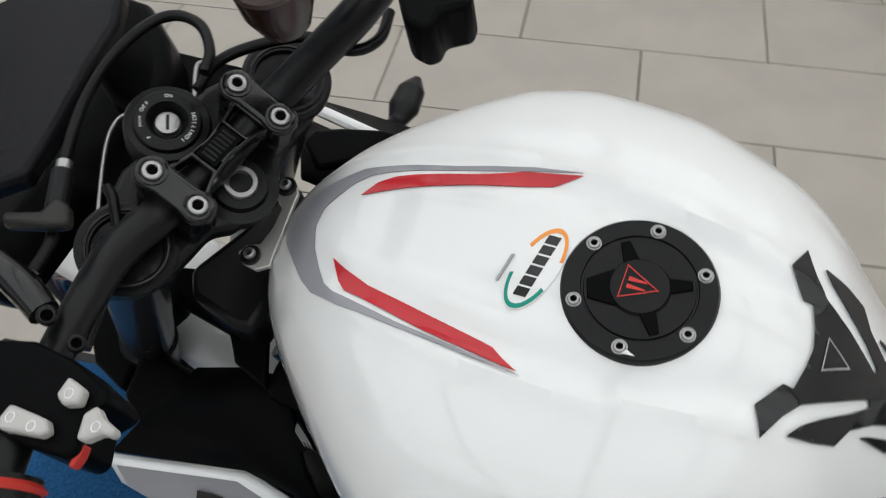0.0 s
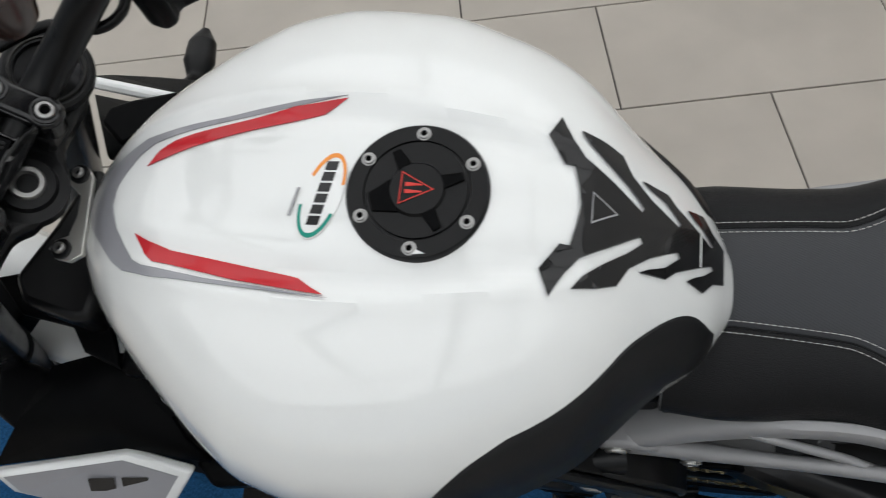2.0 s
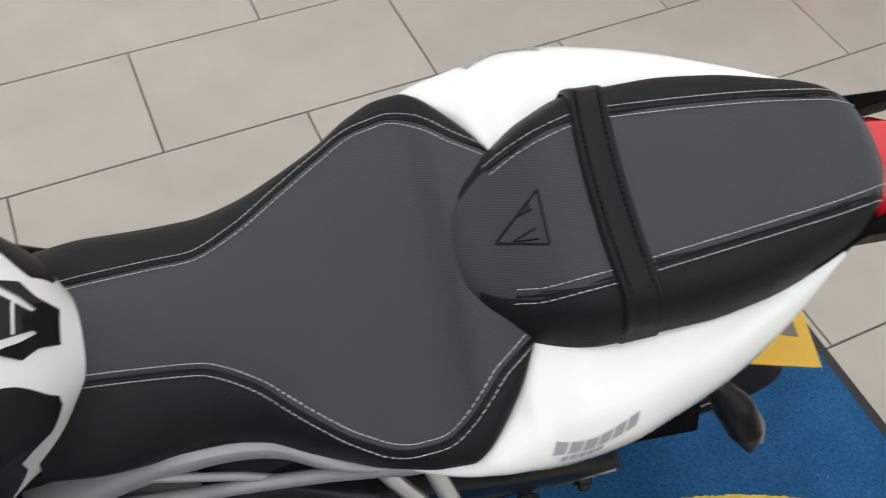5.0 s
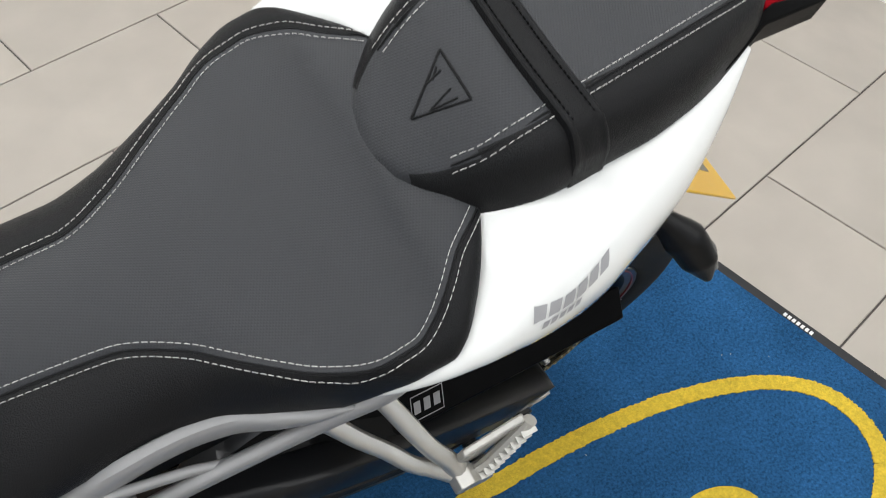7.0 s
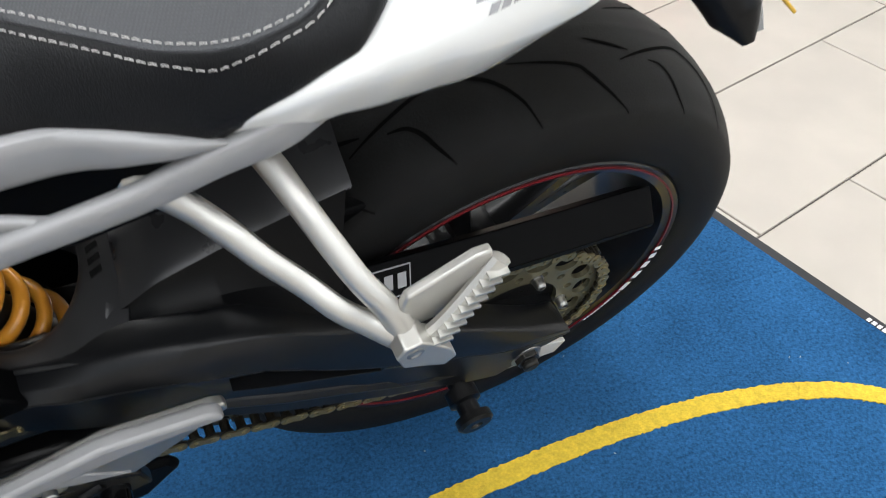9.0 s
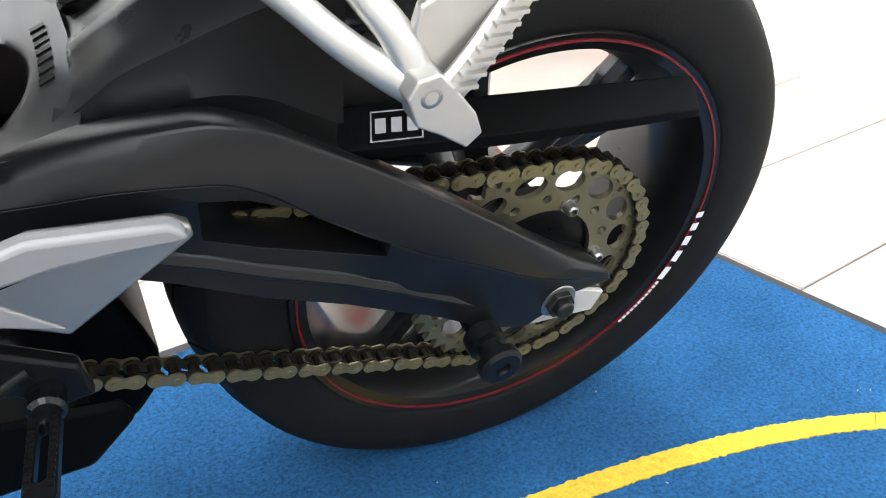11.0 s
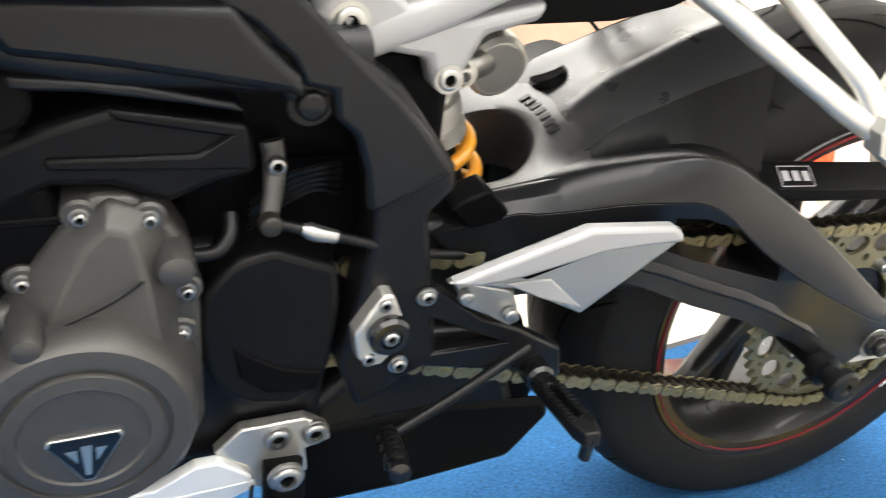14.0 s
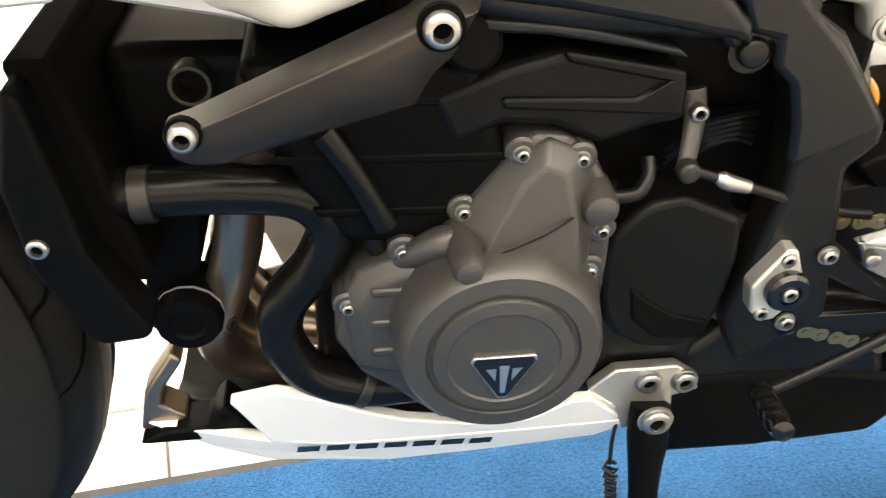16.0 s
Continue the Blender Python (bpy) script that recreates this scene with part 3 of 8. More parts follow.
# stripes on the tank
CHEV = [(-0.810, 0.0782), (-0.844, 0.0735), (-0.877, 0.0665), (-0.905, 0.0591), (-0.948, 0.0500), (-0.973, 0.0454), (-0.995, 0.0330), (-1.018, 0.0215), (-1.030, 0.0125), (-1.034, 0.0),
        (-1.021, -0.0208), (-1.0, -0.0397), (-0.982, -0.0553), (-0.969, -0.0632), (-0.941, -0.0693), (-0.894, -0.0735), (-0.851, -0.0760), (-0.802, -0.0786)]
CHEV_IN = [(-0.852, -0.0734), (-0.895, -0.0697), (-0.924, -0.0650), (-0.950, -0.0602), (-0.960, -0.0554), (-0.971, -0.0439), (-0.982, -0.0295), (-0.991, -0.0104), (-0.991, 0.0046),
           (-0.983, 0.0170), (-0.974, 0.0294), (-0.963, 0.0387), (-0.952, 0.0422), (-0.920, 0.0511), (-0.875, 0.0634), (-0.843, 0.0711)]
bm = BM()
drape(bm, CHEV + CHEV_IN, tank_z)
part("grey_stripe", bm, GREY_DECAL, tank, "grey chevron stripe")
RED_RIGHT = [(-0.963, 0.0183), (-0.954, 0.0303), (-0.942, 0.0382), (-0.926, 0.0442), (-0.882, 0.0585), (-0.851, 0.0688), (-0.810, 0.0761), (-0.828, 0.0637), (-0.878, 0.0474), (-0.929, 0.0299)]
RED_LEFT = [(-0.961, -0.0358), (-0.948, -0.0419), (-0.925, -0.0498), (-0.879, -0.0567), (-0.835, -0.0629), (-0.826, -0.0644), (-0.816, -0.0706), (-0.805, -0.0763), (-0.827, -0.0744), (-0.874, -0.0694),
            (-0.926, -0.0601), (-0.941, -0.0577), (-0.949, -0.0517)]
for outline in (RED_RIGHT, RED_LEFT):
    bm = BM()
    drape(bm, outline, tank_z, 0.0017)
    part("red_stripe", bm, RED_DECAL, tank, "bright red stripe")

# sticker with plain bars
bm = BM()
drape(bm, [(-0.817 + 0.0155 * math.cos(a) + 0.006 * math.sin(a), -0.003 + 0.034 * math.sin(a)) for a in (2 * math.pi * k / 40 for k in range(40))], tank_z, 0.0012)
sticker = part("sticker", bm, WHITE, tank, "small white oval sticker with plain black bars")
for sgn, mat_ in ((1, ORANGE_DECAL), (-1, GREEN_DECAL)):
    bm = BM()
    arc = [0.25 + 2.4 * k / 16 for k in range(17)] if sgn > 0 else [3.4 + 2.4 * k / 16 for k in range(17)]
    out = [(-0.817 + 0.0150 * math.cos(a) + 0.006 * math.sin(a), -0.003 + 0.033 * math.sin(a)) for a in arc]
    inn = [(-0.817 + 0.0125 * math.cos(a) + 0.006 * math.sin(a), -0.003 + 0.0295 * math.sin(a)) for a in arc[::-1]]
    drape(bm, out + inn, tank_z, 0.0016)
    part("arc", bm, mat_, sticker)
for k in range(6):
    y = -0.0262 + 0.0085 * k
    bm = BM()
    drape(bm, [(x + 0.18 * (v + 0.003), v) for x, v in ((-0.8215, y), (-0.8125, y), (-0.8125, y + 0.0068), (-0.8215, y + 0.0068))], tank_z, 0.0017, cell=0.05)
    part("bar", bm, BLACK_GLOSS, sticker)
bm = BM()
drape(bm, [(-0.8405, -0.020), (-0.8385, -0.020), (-0.8345, 0.002), (-0.8365, 0.002)], tank_z, 0.0017, cell=0.05)
part("thin_bar", bm, TEXT_GREY, sticker, "thin grey bar")

# tank pad: a spine with three pairs of swept blades
PAD = [(-0.634, 0.0), (-0.636, 0.014), (-0.640, 0.031), (-0.647, 0.031), (-0.660, 0.050), (-0.652, 0.069), (-0.642, 0.050), (-0.633, 0.038), (-0.612, 0.025),
       (-0.590, 0.0095), (-0.588, 0.014), (-0.600, 0.026), (-0.618, 0.040), (-0.630, 0.051), (-0.637, 0.061), (-0.620, 0.057), (-0.606, 0.051), (-0.598, 0.036),
       (-0.583, 0.023), (-0.561, 0.010), (-0.559, 0.014), (-0.571, 0.026), (-0.584, 0.032), (-0.590, 0.036), (-0.570, 0.034), (-0.562, 0.026), (-0.549, 0.018),
       (-0.532, 0.0075), (-0.530, 0.010), (-0.539, 0.019), (-0.547, 0.024), (-0.553, 0.029), (-0.539, 0.032), (-0.530, 0.021), (-0.519, 0.015), (-0.519, 0.0)]
PAD_Y = 0.0068
bm = BM()
drape(bm, [(x, y + PAD_Y) for x, y in PAD] + [(x, -y + PAD_Y) for x, y in PAD[-2:0:-1]], tank_z, 0.0030, 0.0026, cell=0.006)
pad = part("tank_pad", bm, CARBON, tank, "glossy black carbon-look tank pad", bevel=0.0017, seg=3)
bm = BM()
tri = [(-0.6265, 0.0125), (-0.6075, 0.0), (-0.6265, -0.0125)]
drape(bm, [(x, y + PAD_Y) for x, y in tri], tank_z, 0.0036, 0.0005, cell=0.006)
part("badge", bm, TEXT_GREY, pad, "small grey triangular badge")
bm = BM()
drape(bm, [(-0.617 + (x + 0.6202) * 0.84 - 0.0032, y * 0.84 + PAD_Y) for x, y in tri], tank_z, 0.0039, 0.0004, cell=0.006)
part("badge_field", bm, BLACK_GLOSS, pad)
bm = BM()
drape(bm, [(-0.5425, 0.0275 - 0.0275 + PAD_Y - 0.013), (-0.5410, PAD_Y - 0.013), (-0.5410, PAD_Y + 0.013), (-0.5425, PAD_Y + 0.013)], tank_z, 0.0034, 0.0006, cell=0.006)
part("pad_slot", bm, WHITE, pad)

# filler cap
CAP = Vector((-0.748, 0.003, 0.9700))
cap = part("fuel_cap", lathe(BM(), [(-0.012, 0.0), (-0.012, 0.0515), (-0.002, 0.0515), (0.0, 0.0500), (0.0, 0.0385), (-0.0015, 0.0380), (-0.0015, 0.0365), (0.0004, 0.036), (0.0004, 0.0)], CAP, "Z", 72),
           BLACK_SATIN, tank, "black aircraft-style filler cap")
for k in range(6):
    a = radians(30 + 60 * k)
    bolt("cap_bolt", CAP + Vector((0.0435 * math.cos(a), 0.0435 * math.sin(a), 0)), (0, 0, 1), 0.0042, 0.0018, cap, washer=1.25)
bm = BM()
lathe(bm, [(0.0, 0.0), (0.0, 0.021), (0.0025, 0.019), (0.0028, 0.0)], CAP, "Z", 40)
part("cap_boss", bm, BLACK_SATIN, cap)
for k in range(4):
    a = radians(20 + 90 * k + (12 if k % 2 else 0))
    d, s = Vector((math.cos(a), math.sin(a), 0)), Vector((-math.sin(a), math.cos(a), 0))
    bm = BM()
    wide = 0.010 if k == 2 else 0.0045
    v = [CAP + d * 0.016 + s * wide * 1.3, CAP + d * 0.016 - s * wide * 1.3, CAP + d * 0.034 - s * wide * 0.7, CAP + d * 0.034 + s * wide * 0.7]
    panel(bm, [tuple(p) for p in v], 0.0, 0.0022)
    part("cap_rib", bm, BLACK_PLASTIC, cap, bevel=0.0006)
bm = BM()
tri = [(-0.0115, -0.0125), (0.0125, 0.0), (-0.0115, 0.0125)]
for i in range(3):
    (ax, ay), (bx, by_) = tri[i], tri[(i + 1) % 3]
    n = Vector((by_ - ay, ax - bx)).normalized() * -0.0007
    panel(bm, [(CAP.x + x, CAP.y + y, CAP.z + 0.0028) for x, y in ((ax, ay), (bx, by_), (bx + n.x, by_ + n.y), (ax + n.x, ay + n.y))], 0, 0.0005)
for yy in (-0.0042, 0.0012):
    panel(bm, [(CAP.x + x, CAP.y + y, CAP.z + 0.0028) for x, y in ((-0.008, yy), (0.004, yy + 0.0012), (0.004, yy + 0.0022), (-0.008, yy + 0.0032))], 0, 0.0005)
part("cap_mark", bm, RED_LINE, cap, "red triangular mark", smooth=False)
bm = BM()
panel(bm, [(CAP.x + 0.001, CAP.y - 0.0475, CAP.z), (CAP.x + 0.011, CAP.y - 0.0465, CAP.z), (CAP.x + 0.005, CAP.y - 0.044, CAP.z)], 0, 0.0004)
part("cap_arrow", bm, TEXT_WHITE, cap, smooth=False)

# front bracket of the tank
bm = BM()
panel(bm, [(-1.054, 0.018, 0.905), (-1.058, 0.026, 0.905), (-1.053, 0.032, 0.905), (-1.041, 0.034, 0.905), (-1.034, 0.025, 0.905), (-1.032, 0.006, 0.905), (-1.029, -0.020, 0.905), (-1.028, -0.032, 0.905), (-1.026, -0.042, 0.905), (-1.036, -0.049, 0.905), (-1.049, -0.047, 0.905), (-1.057, -0.039, 0.905), (-1.053, -0.031, 0.905), (-1.043, -0.027, 0.905), (-1.040, -0.010, 0.905), (-1.041, 0.008, 0.905)], -0.004, 0.001)
lug = part("tank_bracket", bm, CAST, bike, "silver tank mounting bracket", bevel=0.001)
for p in ((-1.046, 0.027, 0.907), (-1.045, -0.039, 0.907)):
    bolt("bracket_bolt", p, (0, 0, 1), 0.0050, 0.006, lug, STEEL, washer=1.0)
    part("washer", cyl(BM(), Vector(p) - Vector((0, 0, 0.0015)), Vector(p) + Vector((0, 0, 0.0025)), 0.0085, chamfer=0.001), BLACK_SATIN, lug)

# rider's seat
SEAT = [  # x, half width of the seam, top, half width of the skirt, foot of the skirt, middle of the seams, middle of the skirts
    (-0.558, 0.0415, 0.790, 0.1025, 0.750, 0.0115, 0.004), (-0.51, 0.0435, 0.804, 0.106, 0.757, 0.0105, 0.003), (-0.45, 0.047, 0.811, 0.104, 0.757, 0.009, 0.005), (-0.42, 0.049, 0.814, 0.1045, 0.757, 0.0075, 0.006),
    (-0.38, 0.0665, 0.819, 0.1125, 0.758, 0.006, 0.0065), (-0.34, 0.096, 0.828, 0.1285, 0.762, 0.0005, 0.0045), (-0.30, 0.124, 0.834, 0.144, 0.776, -0.002, 0.006), (-0.265, 0.140, 0.845, 0.159, 0.806, -0.0015, 0.008),
    (-0.24, 0.1413, 0.853, 0.165, 0.827, 0.0, 0.007), (-0.22, 0.132, 0.864, 0.1645, 0.840, 0.001, 0.0045), (-0.206, 0.119, 0.875, 0.155, 0.852, 0.001, 0.002), (-0.19, 0.102, 0.882, 0.1365, 0.858, 0.001, 0.001),
    (-0.176, 0.0905, 0.887, 0.115, 0.868, 0.0, 0.0), (-0.167, 0.0845, 0.8885, 0.098, 0.876, 0.0, 0.0), (-0.160, 0.078, 0.889, 0.083, 0.880, 0.0, 0.0)]


def seam_y(x, sgn):
    row = interp(SEAT, x)
    return row[4] + sgn * row[0]


def seat_z(x, y):
    ws, zt, wb, zb, ms, mb = interp(SEAT, x)
    zt -= 0.003
    if abs(y - ms) < ws:
        return zt + 0.010 * (1 - ((y - ms) / ws) ** 2)
    sgn = 1 if y > ms else -1
    inner, outer = ws + sgn * ms + 0.002, wb + sgn * mb
    u = math.asin(min(1, max(0, (sgn * y - inner) / (outer - inner)) ** (1 / 0.9)))
    return zt - (zt - zb) * (1 - math.cos(u)) ** 0.85


def seat_half(x, sgn):
    """Section of one half of the seat, from the middle to the foot."""
    ws, zt, wb, zb, ms, mb = interp(SEAT, x)
    zt -= 0.003
    half = [(ms + sgn * ws * k / 9, zt + 0.010 * (1 - (k / 9) ** 2)) for k in range(9)] + [(ms + sgn * (ws - 0.0014), zt + 0.0006), (ms + sgn * ws, zt - 0.0012), (ms + sgn * (ws + 0.0014), zt + 0.0004)]
    inner, outer = ws + sgn * ms + 0.0014, wb + sgn * mb
    for k in range(1, 11):
        u = k / 10
        half.append((sgn * (inner + (outer - inner) * math.sin(u * math.pi / 2) ** 0.9), zt - (zt - zb) * (1 - math.cos(u * math.pi / 2)) ** 0.85))
    return half + [(sgn * (outer - 0.004), zb - 0.010), (sgn * (outer - 0.018), zb - 0.022)]


bm = BM()
rings = []
for i in range(90):
    x = -0.558 + 0.398 * i / 89
    rings.append([(x, y, z) for y, z in seat_half(x, 1)[::-1]] + [(x, y, z) for y, z in seat_half(x, -1)[1:]])
skin(bm, rings)
bm.verts.ensure_lookup_table()
bm.faces.ensure_lookup_table()
for f in bm.faces:
    c = f.calc_center_median()
    f.material_index = 1 if abs(c.y - interp(SEAT, c.x)[4]) > interp(SEAT, c.x)[0] else 0
seat = part("rider_seat", bm, (VINYL_TOP, VINYL), bike, "black ribbed vinyl rider seat with pale stitching")


def stitches(name, line, height, parent, offset, dash=0.0046, gap=0.0010):
    """Rows of thread along a line in x and y."""
    bm = BM()
    pts = smooth_path([(x, y, 0) for x, y in line], 30)
    run = 0.0
    lines = []
    cur = []
    for a, b in zip(pts, pts[1:]):
        step = (b - a).length
        k = max(1, int(step / 0.0005))
        for j in range(k):
            p = a + (b - a) * j / k
            n = Vector((-(b - a).y, (b - a).x, 0)).normalized()
            run += step / k
            if run % (dash + gap) < dash:
                cur.append(p + n * offset)
            elif cur:
                lines.append(cur)
                cur = []
    for seg in lines:
        if len(seg) > 1:
            q = [seg[0], (seg[0] + seg[-1]) / 2, seg[-1]]
            tube(bm, [(p.x, p.y, height(p.x, p.y) + (0.0006 if i == 1 else 0.0001)) for i, p in enumerate(q)], 0.00036, 5, 1)
    return tagged(part(name, bm, STITCH, parent, "pale double stitching"), kind="stuff")


xs = [-0.55 + 0.3895 * k / 26 for k in range(27)]
for sgn in (-1, 1):
    seam = [(x, seam_y(x, sgn)) for x in xs]
    for off in (0.0048, -0.0048):
        stitches("stitching", seam, lambda x, y: seat_z(x, y) + 0.0004, seat, off)
    part("piping", tube(BM(), [(x, y, interp(SEAT, x)[1] - 0.0032) for x, y in seam], 0.0011, 6, 4), VINYL, seat)

# pillion seat
PILL = [  # x, half width, top, foot, middle
    (-0.208, 0.022, 0.880, 0.868, 0.0), (-0.200, 0.046, 0.889, 0.868, 0.0), (-0.180, 0.070, 0.904, 0.868, 0.0), (-0.158, 0.085, 0.922, 0.875, 0.0), (-0.132, 0.097, 0.941, 0.885, 0.0), (-0.10, 0.103, 0.953, 0.893, 0.003),
    (-0.04, 0.103, 0.958, 0.902, 0.005), (0.01, 0.097, 0.961, 0.910, 0.006), (0.05, 0.086, 0.963, 0.917, 0.0065), (0.088, 0.0735, 0.963, 0.925, 0.0075), (0.112, 0.055, 0.960, 0.930, 0.008), (0.125, 0.032, 0.953, 0.932, 0.008)]


PILL_SEAM = [(-0.21, 0.035), (-0.190, 0.044), (-0.172, 0.053), (-0.15, 0.060), (-0.11, 0.064), (-0.08, 0.0628), (0.0, 0.056), (0.06, 0.0495), (0.095, 0.0445), (0.121, 0.0385)]


def pill_z(x, y):
    w, zt, zb, mid = interp(PILL, x)
    q = min(abs(y - mid) / w, 1)
    return zt - 0.010 + 0.010 * (1 - q ** 4) - (0.030 * max(0, (q - 0.75) / 0.25) ** 2)


bm = BM()
rings = []
for i in range(52):
    x = -0.208 + 0.333 * i / 51
    w, zt, zb, mid = interp(PILL, x)
    half = [(w * k / 14, pill_z(x, mid + w * k / 14)) for k in range(15)] + [(w - 0.001, zb + 0.003), (w - 0.008, zb)]
    rings.append([(x, mid + y, z) for y, z in half[::-1]] + [(x, mid - y, z) for y, z in half[1:]])
skin(bm, rings)
for f in bm.faces:
    c = f.calc_center_median()
    f.material_index = 1 if abs(c.y - interp(PILL, c.x)[3]) > interp(PILL_SEAM, c.x)[0] else 0
pillion = part("pillion_seat", bm, (VINYL_TOP, VINYL), bike, "black vinyl pillion seat with a cross strap")
for sgn in (-1, 1):
    seam = [(x, sgn * y + interp(PILL, x)[3]) for x, y in PILL_SEAM[2:]]
    for off in (0.0050, -0.0050):
        stitches("stitching", seam, lambda x, y: pill_z(x, y) + 0.0004, pillion, off)
    part("piping", tube(BM(), [(x, y, pill_z(x, y) + 0.0001) for x, y in seam], 0.0011, 6, 4), VINYL, pillion)


def strap_x(u):
    return -0.0968 + 0.0095 * abs(u) ** 2.5


bm = BM()
rings = []
STRAP = ((-0.0150, -0.0060), (-0.0146, 0.0004), (-0.0132, 0.0017), (-0.0112, 0.0017), (-0.0094, 0.0003), (-0.0060, 0.0010), (0.0, 0.0013))
for k in range(45):
    u = -1 + 2 * k / 44
    xc = strap_x(u)
    w, zt, zb, mid = interp(PILL, xc)
    y = mid + u * (w + 0.002)
    z = pill_z(xc, mid + u * w) + 0.0028 - (0.02 if abs(u) > 0.98 else 0)
    rings.append([(xc + dx, y, z + dz) for dx, dz in STRAP] + [(xc - dx, y, z + dz) for dx, dz in STRAP[-2::-1]])
skin(bm, rings)
strap = part("strap", bm, VINYL, pillion, "black grab strap with padded edges")
for dx in (-0.0090, 0.0090):
    bm = BM()
    for k in range(44):
        u = -0.95 + 1.9 * k / 43
        w, zt, zb, mid = interp(PILL, strap_x(u))
        z = pill_z(strap_x(u), mid + u * w) + 0.0034
        tube(bm, [(strap_x(u) + dx, mid + u * w, z), (strap_x(u) + dx, mid + u * w + 0.0028, z)], 0.0007, 5, 1)
    tagged(part("strap_stitching", bm, GROOVE, strap), kind="stuff")
bm = BM()
corners = [(-0.1775, -0.0075), (-0.1432, 0.0205), (-0.1440, -0.0240)]
edges = [(corners[i], corners[(i + 1) % 3]) for i in range(3)] + [((-0.1620, 0.0060), (-0.1490, 0.0075)), ((-0.1560, 0.0055), (-0.1500, 0.0120)), ((-0.1665, -0.0115), (-0.1500, -0.0080)), ((-0.1665, -0.0115), (-0.1495, -0.0170))]
for n, (a, b) in enumerate(edges):
    pts = [(a[0] + (b[0] - a[0]) * t, a[1] + (b[1] - a[1]) * t) for t in (0, 0.33, 0.66, 1)]
    tube(bm, [(x, y, pill_z(x, y) - 0.0003) for x, y in pts], 0.0012 if n < 3 else 0.0010, 8, 4)
part("embossing", bm, VINYL, pillion, "raised triangular embossing")

# tail panels
TAIL = [  # x, inner y, z, crest y, z, lower y, z
    (-0.286, 0.138, 0.789, 0.1385, 0.786, 0.138, 0.780), (-0.268, 0.146, 0.801, 0.149, 0.797, 0.143, 0.781), (-0.255, 0.151, 0.812, 0.156, 0.806, 0.147, 0.782), (-0.236, 0.157, 0.828, 0.164, 0.820, 0.151, 0.785), (-0.218, 0.155, 0.840, 0.169, 0.829, 0.154, 0.790),
    (-0.205, 0.148, 0.850, 0.171, 0.833, 0.156, 0.792), (-0.19, 0.133, 0.858, 0.173, 0.836, 0.157, 0.794), (-0.177, 0.113, 0.867, 0.1735, 0.837, 0.157, 0.795), (-0.168, 0.092, 0.876, 0.174, 0.838, 0.157, 0.796), (-0.162, 0.068, 0.880, 0.1745, 0.838, 0.157, 0.796), (-0.150, 0.074, 0.888, 0.1745, 0.839, 0.157, 0.797), (-0.13, 0.086, 0.898, 0.1735, 0.840, 0.155, 0.800), (-0.098, 0.092, 0.903, 0.169, 0.842, 0.152, 0.815),
    (-0.06, 0.092, 0.909, 0.157, 0.847, 0.142, 0.829), (-0.01, 0.087, 0.915, 0.138, 0.853, 0.124, 0.838), (0.045, 0.077, 0.923, 0.104, 0.880, 0.095, 0.868), (0.082, 0.067, 0.931, 0.071, 0.926, 0.066, 0.916)]
TAIL_OUT = [(-0.284, 0.004), (-0.20, 0.007), (-0.13, 0.013), (-0.05, 0.018), (0.105, 0.019)]
for side in (-1, 1):
    bm = BM()
    rings = []
    for i in range(66):
        x = -0.286 + 0.368 * i / 65
        yi, zi, yc, zc, yl, zl = interp(TAIL, x)
        outer = []
        for k in range(19):
            u = k / 18
            outer.append((yi + (yc - yi) * math.sin(u * math.pi / 2) ** 0.68, zi + (zc - zi) * (1 - max(math.cos(u * math.pi / 2), 0) ** 0.68)))
        for k in range(1, 11):
            u = k / 10
            outer.append((yc + (yl - yc) * u ** 1.2, zc + (zl - zc) * u))
        inner = [(y - 0.006, z - 0.004) for y, z in outer[::-1]]
        rings.append([(x, side * y + (interp(TAIL_OUT, x)[0] if side > 0 else 0), z) for y, z in outer + inner])
    skin(bm, rings)
    tp = part("tail_panel", bm, WHITE, bike, "glossy white tail side panel")
    # plain bars in place of the model lettering

    def on_panel(x, z):
        yi, zi, yc, zc, yl, zl = interp(TAIL, x)
        c = min(1, max(0, (z - zc) / (zi - zc))) ** (1 / 0.68)
        return side * (yi + (yc - yi) * math.sin(math.acos(c)) ** 0.68 + 0.0012) + (interp(TAIL_OUT, x)[0] if side > 0 else 0)
    rows_ = [(0.0108 * k, 0.0, 0.0108 * k + 0.0086, 0.0082) for k in range(6)] + [(0.0085 + 0.0064 * k, -0.0075, 0.0085 + 0.0064 * k + 0.0048, -0.0025) for k in range(5)]
    for a0, b0, a1, b1 in rows_:
        bm = BM()
        n = 2
        edges_ = [[(-0.1625 + a0 + (a1 - a0) * k / n + 0.45 * b, 0.8625 + b + 0.36 * (a0 + (a1 - a0) * k / n)) for k in range(n + 1)] for b in (b0, (b0 + b1) / 2, b1)]
        vs = [[bm.verts.new((x, on_panel(x, z), z)) for x, z in row] for row in edges_]
        for lo_, hi_ in zip(vs, vs[1:]):
            for k in range(n):
                bm.faces.new((lo_[k], lo_[k + 1], hi_[k + 1], hi_[k]))
        part("lettering_bar", bm, TEXT_GREY, tp)

